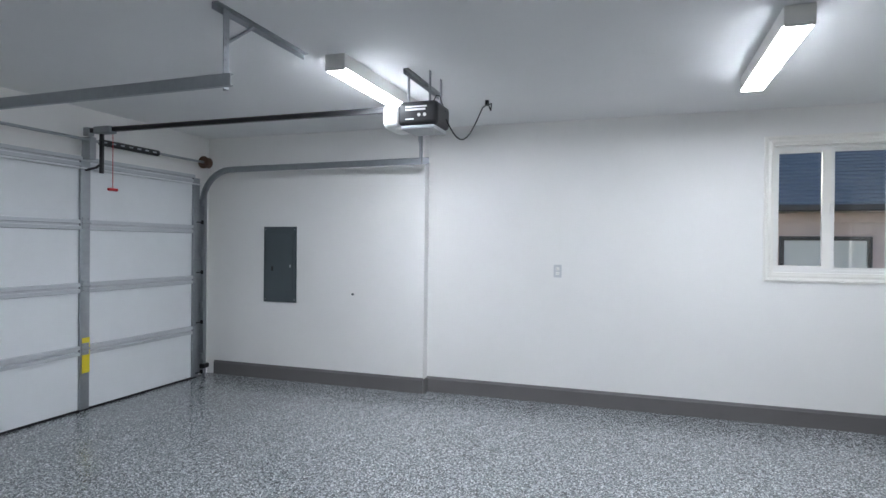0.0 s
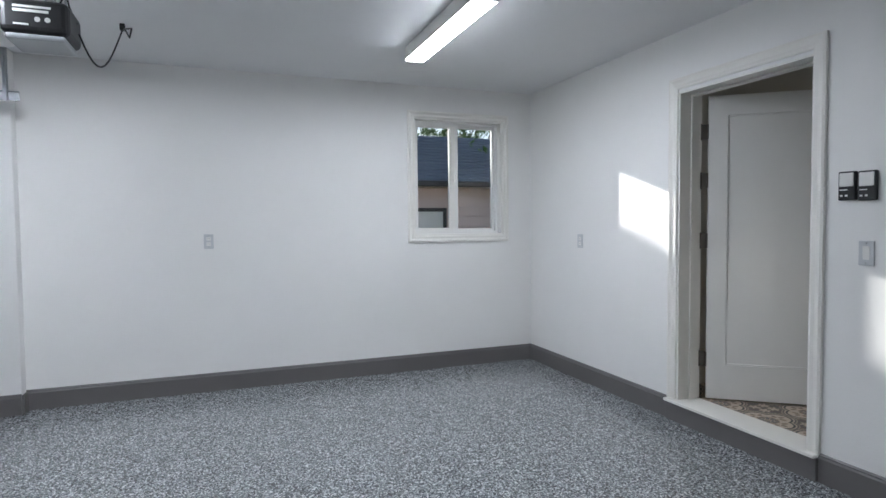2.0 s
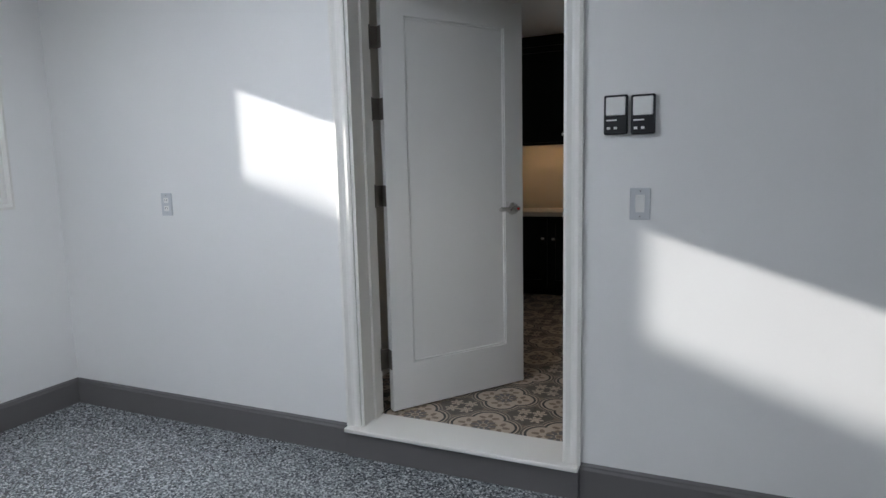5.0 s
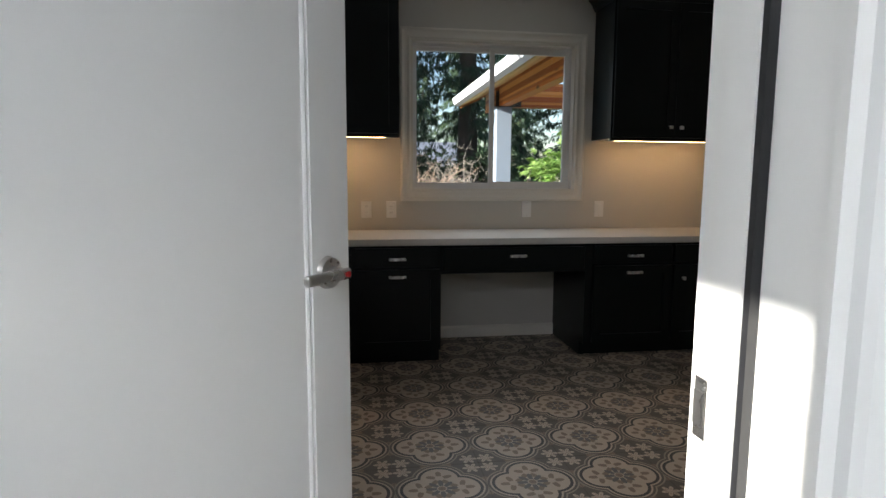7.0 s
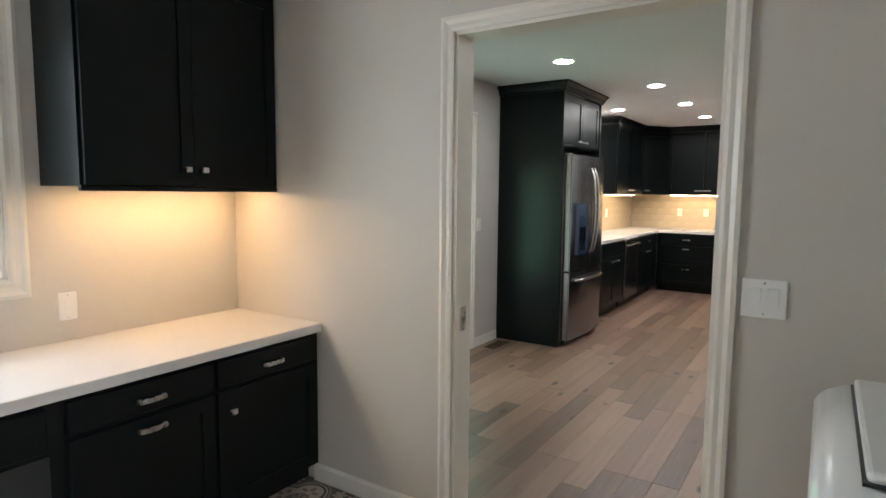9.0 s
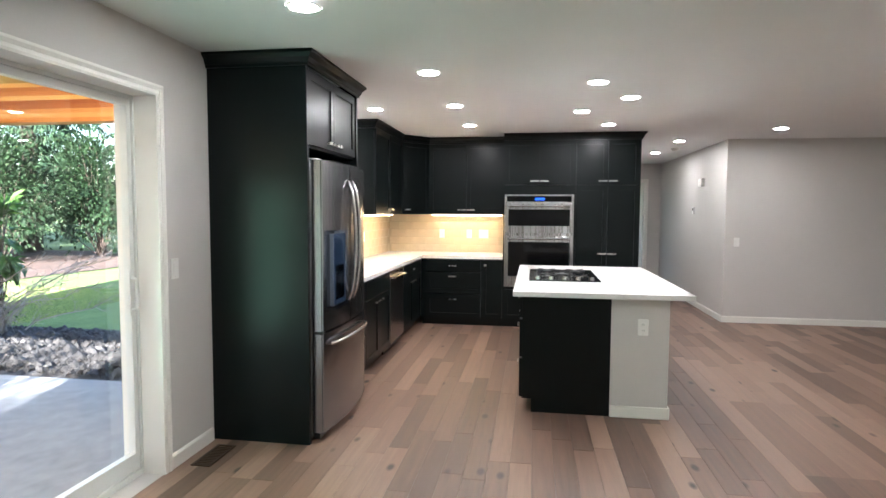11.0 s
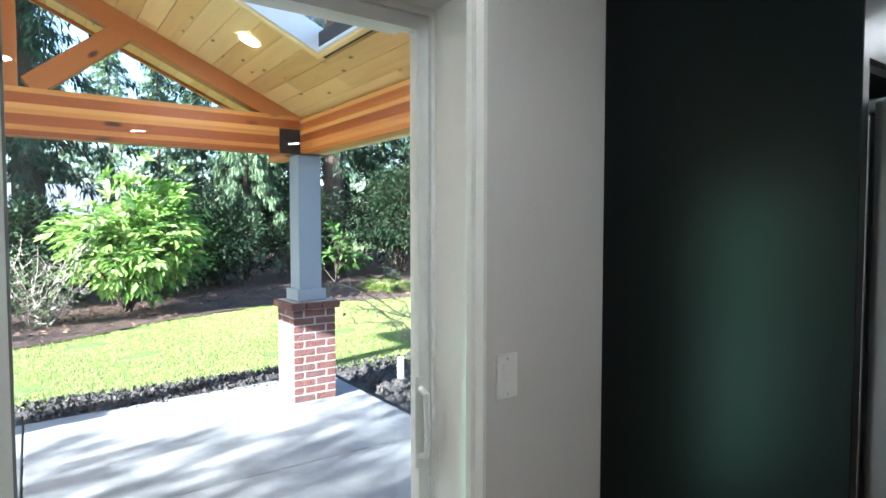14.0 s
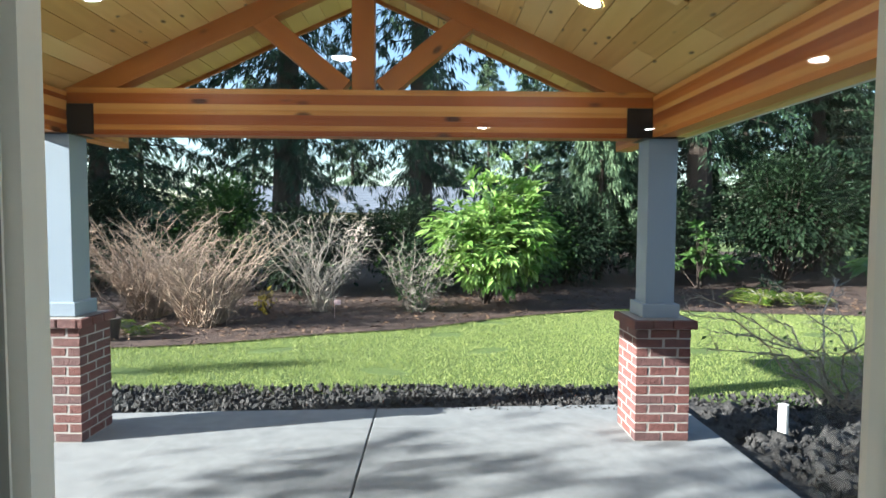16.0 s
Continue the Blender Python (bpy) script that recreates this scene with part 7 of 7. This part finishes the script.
def fern(m, n, L, seed, label):
    rs = np.random.RandomState(seed)
    th = thing("fern", m, label, "fern", "garden ferns")
    P, D, U, st = [], [], [], []
    for k in range(n):
        a = rs.uniform(0, 2 * math.pi)
        d = np.array((math.cos(a), math.sin(a), 0))
        l = L * rs.uniform(0.7, 1.15)
        pr = np.zeros(3)
        for j in range(1, 13):
            u = j / 12
            p = d * l * u * 0.85 + np.array((0, 0, l * (1.1 * u - 0.95 * u * u)))
            st.append((pr, p, 0.004, 0.003))
            s = np.cross(d, (0, 0, 1))
            for q in (-1, 1):
                P.append(p)
                D.append(s * q + d * 0.5)
                U.append((0, 0, 1))
            pr = p
    child("stalks", twig_mesh("stalks", st, GREYT, 3), th)
    child("fronds", leaf_mesh("fronds", np.array(P), np.array(D, float), np.array(U, float), L * 0.17, 0.32, FERN, rs), th, "arching fronds", "stuff")
    return th


Y0 = YARD
# bright broad-leaved shrub and its neighbours
shrub("broadleaf_shrub", pose(6.15, 14.6, Y0), 2.6, 2.4, 1000, 0.24, BRIGHT, 21, "bright green broad-leaved shrub in sunlight", 26, 0.36, "", 6)
bare_shrub("bare_shrub", pose(1.6, 12.3, Y0), 2.0, 1.5, 80, 31, "tan bare twiggy shrub beside the lawn", TAN, 6, 0.42)
bare_shrub("bare_shrub", pose(0.4, 13.0, Y0), 2.2, 1.6, 85, 32, "tan bare twiggy shrub beside the lawn", TAN, 6, 0.45)
bare_shrub("bare_shrub", pose(-1.4, 12.2, Y0), 2.2, 1.6, 80, 33, "tan bare twiggy shrub beside the lawn", TAN, 6, 0.45)
bare_shrub("bare_shrub", pose(3.12, 13.7, Y0), 1.3, 1.9, 26, 34, "thin grey bare shrub in the bark bed", GREYT, 9, 0.32, 160)
bare_shrub("bare_shrub", pose(4.8, 13.7, Y0), 1.1, 1.3, 22, 35, "half-bare green twiggy shrub in the bed", GREYT, 9, 0.32, 900)
bare_shrub("bare_shrub", pose(8.68, 8.2, Y0), 1.35, 1.2, 20, 36, "bare dark shrub at the lawn's edge", GREYT, 12, 0.8, 60)
bare_shrub("bare_shrub", pose(-3.0, 12.6, Y0), 2.2, 1.7, 80, 37, "tan bare twiggy shrub beside the lawn", TAN, 6, 0.45)
shrub("yellow_plant", pose(2.3, 13.3, Y0), 0.4, 0.45, 90, 0.08, YELL, 41, "small yellow-leaved plant in the bed", 6)
fern(pose(11.55, 14.5, Y0), 36, 0.78, 51, "yellow-green fern clump beside the lawn")
fern(pose(12.5, 14.7, Y0), 28, 0.58, 52, "green fern clump beside the lawn")
fern(pose(0.9, 11.6, Y0), 16, 0.55, 53, "green fern clump by the shrubs")
shrub("small_plant", pose(12.0, 15.3, Y0), 0.9, 0.5, 160, 0.1, SHADEL, 42, "low green plants beside the ferns", 8)
shrub("broadleaf_shrub", pose(11.4, 17.0, Y0), 1.3, 1.5, 60, 0.24, MIDL, 43, "sparse large-leaved shrub before the trees", 9, 0.36, "", 5)
shrub("broadleaf_shrub", pose(10.2, 9.6, Y0), 0.9, 1.9, 26, 0.26, MIDL, 44, "large-leaved plant at the lawn's edge", 6, 0.36, "", 6)
# evergreen hedges, tree shade put into most of their leaf colour
k = 0
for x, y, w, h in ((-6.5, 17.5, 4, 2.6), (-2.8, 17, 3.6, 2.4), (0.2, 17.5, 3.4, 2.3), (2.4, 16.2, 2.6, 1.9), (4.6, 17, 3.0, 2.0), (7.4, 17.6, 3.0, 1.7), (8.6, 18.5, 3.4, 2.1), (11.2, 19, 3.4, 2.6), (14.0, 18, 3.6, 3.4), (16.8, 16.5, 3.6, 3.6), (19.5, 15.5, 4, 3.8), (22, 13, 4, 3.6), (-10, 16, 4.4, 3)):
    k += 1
    shrub("evergreen_shrub", pose(x, y, Y0), w, h, 11000, 0.12, SHADEL if k % 3 or k > 7 else MIDL, 60 + k, "dense evergreen shrub in the shade-toned hedge behind the bed", 34, 0.5, "evergreen shrubs")
# conifers: great trunks near, others behind
conifer(pose(0.55, 21.5, Y0), 19, 4.2, 71, "tall fir with thick trunk and drooping boughs", 0.85, 0.16, None, 0.46, 1.15, 0.36)
conifer(pose(4.72, 21.8, Y0), 19, 4.2, 72, "tall fir with thick trunk and drooping boughs", 0.9, 0.16, None, 0.42, 1.0, 0.36)
c3 = conifer(pose(-3.4, 18.5, Y0), 11, 4.0, 73, "broad dark conifer spreading low boughs", 0.4, 0.10, None, 0.30, 1.3, 0.34)
conifer(pose(9.6, 19.0, Y0), 5.2, 1.7, 74, "weeping conifer, sunlit paleness put into its needle colour", 1.5, 0.25, NEEDLE_P, 0.10, 1.7, 0.26)
conifer(pose(13.1, 20.8, Y0), 18, 4.0, 75, "tall fir with bare reddish trunk", 0.7, 0.22, None, 0.40, 1.0, 0.36)
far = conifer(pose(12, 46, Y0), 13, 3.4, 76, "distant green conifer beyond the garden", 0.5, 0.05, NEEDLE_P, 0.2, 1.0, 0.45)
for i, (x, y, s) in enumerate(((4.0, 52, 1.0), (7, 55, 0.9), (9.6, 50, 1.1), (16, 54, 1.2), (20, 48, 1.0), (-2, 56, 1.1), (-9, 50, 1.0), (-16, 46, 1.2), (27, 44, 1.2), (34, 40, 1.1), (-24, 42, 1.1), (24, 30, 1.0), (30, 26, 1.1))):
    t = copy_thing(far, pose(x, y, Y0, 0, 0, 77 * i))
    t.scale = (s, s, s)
# the last three stand unseen to the left, added to shade the garden's back
for x, y, r, s in ((17.5, 22, 40, 1.0), (11.2, 25, 10, 1.2), (15.5, 26, 200, 1.3), (20, 25, 20, 1.3), (21, 19.5, 130, 1.1), (-8.5, 21, 220, 1.1), (-13, 19, 300, 1.0), (25, 17, 60, 1.0), (-13, 14.6, 15, 1.15), (-16.5, 17, 95, 1.35), (-10.5, 17.6, 170, 1.2)):
    t = copy_thing(c3, pose(x, y, Y0, 0, 0, r))
    t.scale = (s, s, s)
# unseen broad tree beside the house, placed so its leaves dapple the patio
def side_tree(m, seed, n, label, R=3.4, H=6.5, leaf=0.10, spread=0.10):
    rs = np.random.RandomState(seed)
    th = thing("deciduous_tree", m, label, "tree")
    br = [((0, 0, 0), (0.1, 0, H * 0.5), 0.2, 0.14)]
    tips = []
    for k in range(26):
        a, e = rs.uniform(0, 6.28), rs.uniform(0.1, 1.2)
        L = R * rs.uniform(0.5, 1.05)
        q = np.array((math.cos(a) * math.cos(e) * L, math.sin(a) * math.cos(e) * L, H * 0.5 + math.sin(e) * L))
        br.append(((0.1, 0, H * 0.35 + H * 0.15 * rs.rand()), q, 0.05, 0.012))
        for j in range(3):
            t = q + rs.normal(0, 0.36, 3)
            br.append((q * 0.8 + np.array((0.02, 0, H * 0.1)), t, 0.015, 0.004))
            tips.append(t)
    child("trunk", twig_mesh("trunk", br, BARKT, 6), th)
    tips = np.array(tips)
    P = tips[rs.randint(0, len(tips), n)] + rs.normal(0, spread, (n, 3))
    child("crown", leaf_mesh("crown", P, rs.uniform(-1, 1, (n, 3)), rs.uniform(-1, 1, (n, 3)) + (0, 0, 0.6), leaf, 0.6, MIDL, rs), th, "open leafy crown", "stuff")


side_tree(pose(-6.0, 2.5, Y0), 81, 1500, "unseen leafy tree placed to dapple the patio", 2.0, 6.4, 0.15, 0.2)
side_tree(pose(-17.6, 5.6, Y0), 82, 9000, "leafy tree behind the neighbouring house", 3.0, 6.4)
# grass blades over the nearer lawn, soil clods
rs = np.random.RandomState(91)
n = 260000
gx = rs.uniform(-3.0, 13.0, n)
gy = rs.uniform(8.75, 14.2, n)
edge = np.array([bed_edge(x) for x in gx])
ok = (gy < edge + 0.05) & ((gx < 7.1) & (gy > 8.83 + 0.10 * np.sin(gx * 1.3)) | (gx >= 7.1) & (gy > 8.55 + 0.25 * np.sin(gx * 2.1)) | (gx > 9.4))
bare = np.sin(gx * 2.3 + 1.2 * np.sin(gy * 2.0)) * np.sin(gy * 3.1) > 0.86
ok &= ~bare
P = np.stack([gx, gy, np.full(n, Y0 - 0.02)], 1)[ok]
D = rs.uniform(-0.8, 0.8, (len(P), 3)) * (1, 1, 0) + (0, 0, 1)
gr = tagged(new("grass", leaf_mesh("grass", P, D, rs.uniform(-1, 1, (len(P), 3)), 0.031, 0.16, BLADE, rs)), "short green lawn grass with bare patches", "grass", "", "stuff")
n = 5200
cxs = np.concatenate([rs.uniform(-2, 7.0, n), rs.uniform(7.4, 9.2, n // 2)])
cys = np.concatenate([rs.uniform(8.12, 8.9, n), rs.uniform(5.0, 8.6, n // 2)])
q = bmesh.new()
V, F = [], []
ico = [(0, 0, 1), (0.9, 0, 0.2), (0.2, 0.85, 0.1), (-0.8, 0.5, 0.25), (-0.7, -0.6, 0.1), (0.3, -0.9, 0.2), (0, 0, -0.6)]
fc = [(0, 1, 2), (0, 2, 3), (0, 3, 4), (0, 4, 5), (0, 5, 1), (6, 2, 1), (6, 3, 2), (6, 4, 3), (6, 5, 4), (6, 1, 5)]
for x, y in zip(cxs, cys):
    s = rs.uniform(0.009, 0.028) * (1.7 if rs.rand() < 0.12 else 1)
    k0 = len(V)
    rot = rs.uniform(0, 6.28)
    for a, b, c in ico:
        j = rs.uniform(0.75, 1.25)
        V.append((x + (a * math.cos(rot) - b * math.sin(rot)) * s * j, y + (a * math.sin(rot) + b * math.cos(rot)) * s * j, Y0 + 0.035 + c * s * 0.8 * j + rs.uniform(-0.02, 0.04)))
    F += [(k0 + a, k0 + b, k0 + c) for a, b, c in fc]
q.free()
me = bpy.data.meshes.new("soil_clods")
me.from_pydata(V, [], F)
me.materials.append(SOIL)
tagged(new("soil_clods", me), "loose dark soil clods along the patio", "soil", "", "stuff")
# fallen bark and leaf litter on the bed
n = 5000
lx = rs.uniform(-4, 14, n)
ly = rs.uniform(9.5, 17, n)
ok = ly > np.array([bed_edge(x) for x in lx]) + 0.05
P = np.stack([lx, ly, np.full(n, Y0 + 0.04)], 1)[ok]
LIT = leaf_mat("leaf_litter", (0.05, 0.028, 0.018), (0.26, 0.16, 0.10), 0.8, 0.0)
tagged(new("leaf_litter", leaf_mesh("leaf_litter", P, rs.uniform(-1, 1, (len(P), 3)) * (1, 1, 0.15), rs.uniform(-0.4, 0.4, (len(P), 3)) + (0, 0, 1), 0.09, 0.5, LIT, rs)), "bark chips and fallen leaves on the bed", "litter", "", "stuff")
# small garden things
solo("marker_flag", bx(cyl(bmesh.new(), (0, 0, 0), (0, 0, 0.32), 0.003, n=6), 0.0, -0.002, 0.24, 0.10, 0.002, 0.32), paint("pale_pink_flag", (0.8, 0.55, 0.55), 0.6), pose(3.5, 12.9, Y0), "small pink marker flag in the bed", "flag")
solo("drain_pipe", cyl(bmesh.new(), (0, 0, 0), (0, 0, 0.30), 0.035, n=18), WHITE_P, pose(7.70, 7.55, Y0), "white plastic drain pipe standing in soil", "pipe")
solo("dark_pot", cyl(bmesh.new(), (0, 0, 0), (0, 0, 0.30), 0.12, 0.16, n=20), paint("dark_pot_clay", (0.05, 0.035, 0.03), 0.7), pose(0.75, 11.2, Y0), "dark garden pot among the shrubs", "pot")

# ---- neighbours ----
# siding and shingle colours lightened to include the window's hazy glare
PINK = paint("glare_paled_pink_siding", (0.72, 0.57, 0.53), 0.6, 0.05, 20, 0.05)
SHING = ground_mat("glare_paled_slate_shingles", [(0.10, 0.12, 0.15), (0.16, 0.18, 0.22), (0.24, 0.26, 0.31)], 12, 0.9, 0.4, 0.02)
DARKF = paint("dark_frame_paint", (0.05, 0.045, 0.045), 0.5)


def neighbour(m, W, D, H, rise, label, windows, ov=0.45, boards=True):
    """A house with ridge along local y: siding boards, shingle courses, gutter and windows on its +x face."""
    th = thing("neighbour_house", m, label, "house")
    part("wall", box(0, 0, 0, D, W, H), PINK, th, "pale pink wall")
    if boards:
        n = int(H / 0.2)
        for k in range(n):
            b = bmesh.new()
            z = k * 0.2
            vs = [b.verts.new(p) for p in ((D, 0, z), (D + 0.022, 0, z + 0.002), (D + 0.006, 0, z + 0.2), (D, 0, z + 0.2))]
            ve = [b.verts.new((v.co.x, W, v.co.z)) for v in vs]
            for i in range(4):
                b.faces.new((vs[i], vs[(i + 1) % 4], ve[(i + 1) % 4], ve[i]))
            b.faces.new(vs)
            b.faces.new(ve)
            part("siding_board", b, PINK, th)
    bm = bmesh.new()
    half = D / 2 + ov
    for s in (-1, 1):
        rows = 16
        for k in range(rows):
            u0, u1 = half * k / rows, half * (k + 1) / rows + 0.03
            z0, z1 = H + rise * (1 - u0 / (D / 2)) + 0.05, H + rise * (1 - u1 / (D / 2)) + 0.075
            c = [(D / 2 + s * u0, z0), (D / 2 + s * u1, z1), (D / 2 + s * u1, z1 - 0.03), (D / 2 + s * u0, z0 - 0.05)]
            a = [bm.verts.new((x, -0.3, z)) for x, z in c]
            e = [bm.verts.new((x, W + 0.3, z)) for x, z in c]
            for i in range(4):
                bm.faces.new((a[i], a[(i + 1) % 4], e[(i + 1) % 4], e[i]))
            bm.faces.new(a)
            bm.faces.new(e)
    rf = part("roof", bm, SHING, th, "blue-grey shingle roof")
    for yy in (0.0, W - 0.05):
        b = bmesh.new()
        vs = [b.verts.new(p) for p in ((0, yy, H), (D, yy, H), (D / 2, yy, H + rise))]
        ve = [b.verts.new((v.co.x, yy + 0.05, v.co.z)) for v in vs]
        for i in range(3):
            b.faces.new((vs[i], vs[(i + 1) % 3], ve[(i + 1) % 3], ve[i]))
        b.faces.new(vs)
        b.faces.new(ve)
        part("gable", b, PINK, th, "pale pink gable end")
    ez = H - rise * ov / (D / 2)
    part("gutter", box(D + ov, -0.3, ez - 0.02, D + ov + 0.10, W + 0.3, ez + 0.09, bev=0.02), DARKF, rf, "dark eaves gutter")
    part("soffit", box(D + 0.001, -0.3, ez - 0.02, D + ov, W + 0.3, ez), PINK, rf)
    for (y0, z0, y1, z1) in windows:
        win = part("window", bx(bx(bx(bx(bmesh.new(), D + 0.02, y0 - 0.07, z0 - 0.07, D + 0.06, y0, z1 + 0.07), D + 0.02, y1, z0 - 0.07, D + 0.06, y1 + 0.07, z1 + 0.07), D + 0.02, y0, z1, D + 0.06, y1, z1 + 0.07), D + 0.02, y0, z0 - 0.07, D + 0.06, y1, z0), DARKF, th, "dark framed window")
        part("blind", box(D + 0.024, y0, z0, D + 0.03, y1, z1), WHITE_P, win, "closed pale blind")
    return th


neighbour(pose(-12.6, -0.6, -0.45), 6.2, 4.6, 2.6, 1.1, "pale pink neighbouring house with shingle roof", [(0.7, 1.0, 1.9, 1.9)])
# unseen house, its ridge set to keep sun off the garage window's lower half
neighbour(pose(-17.0, -9.0, -0.45), 7.0, 7.0, 3.3, 2.68, "unseen pale pink house added to shade the garage window", [])
neighbour(pose(8.0, 41.0, -0.3, 0, 0, 90), 15.0, 8.0, 2.4, 1.7, "distant house with blue-grey roof", [], 0.5, False)
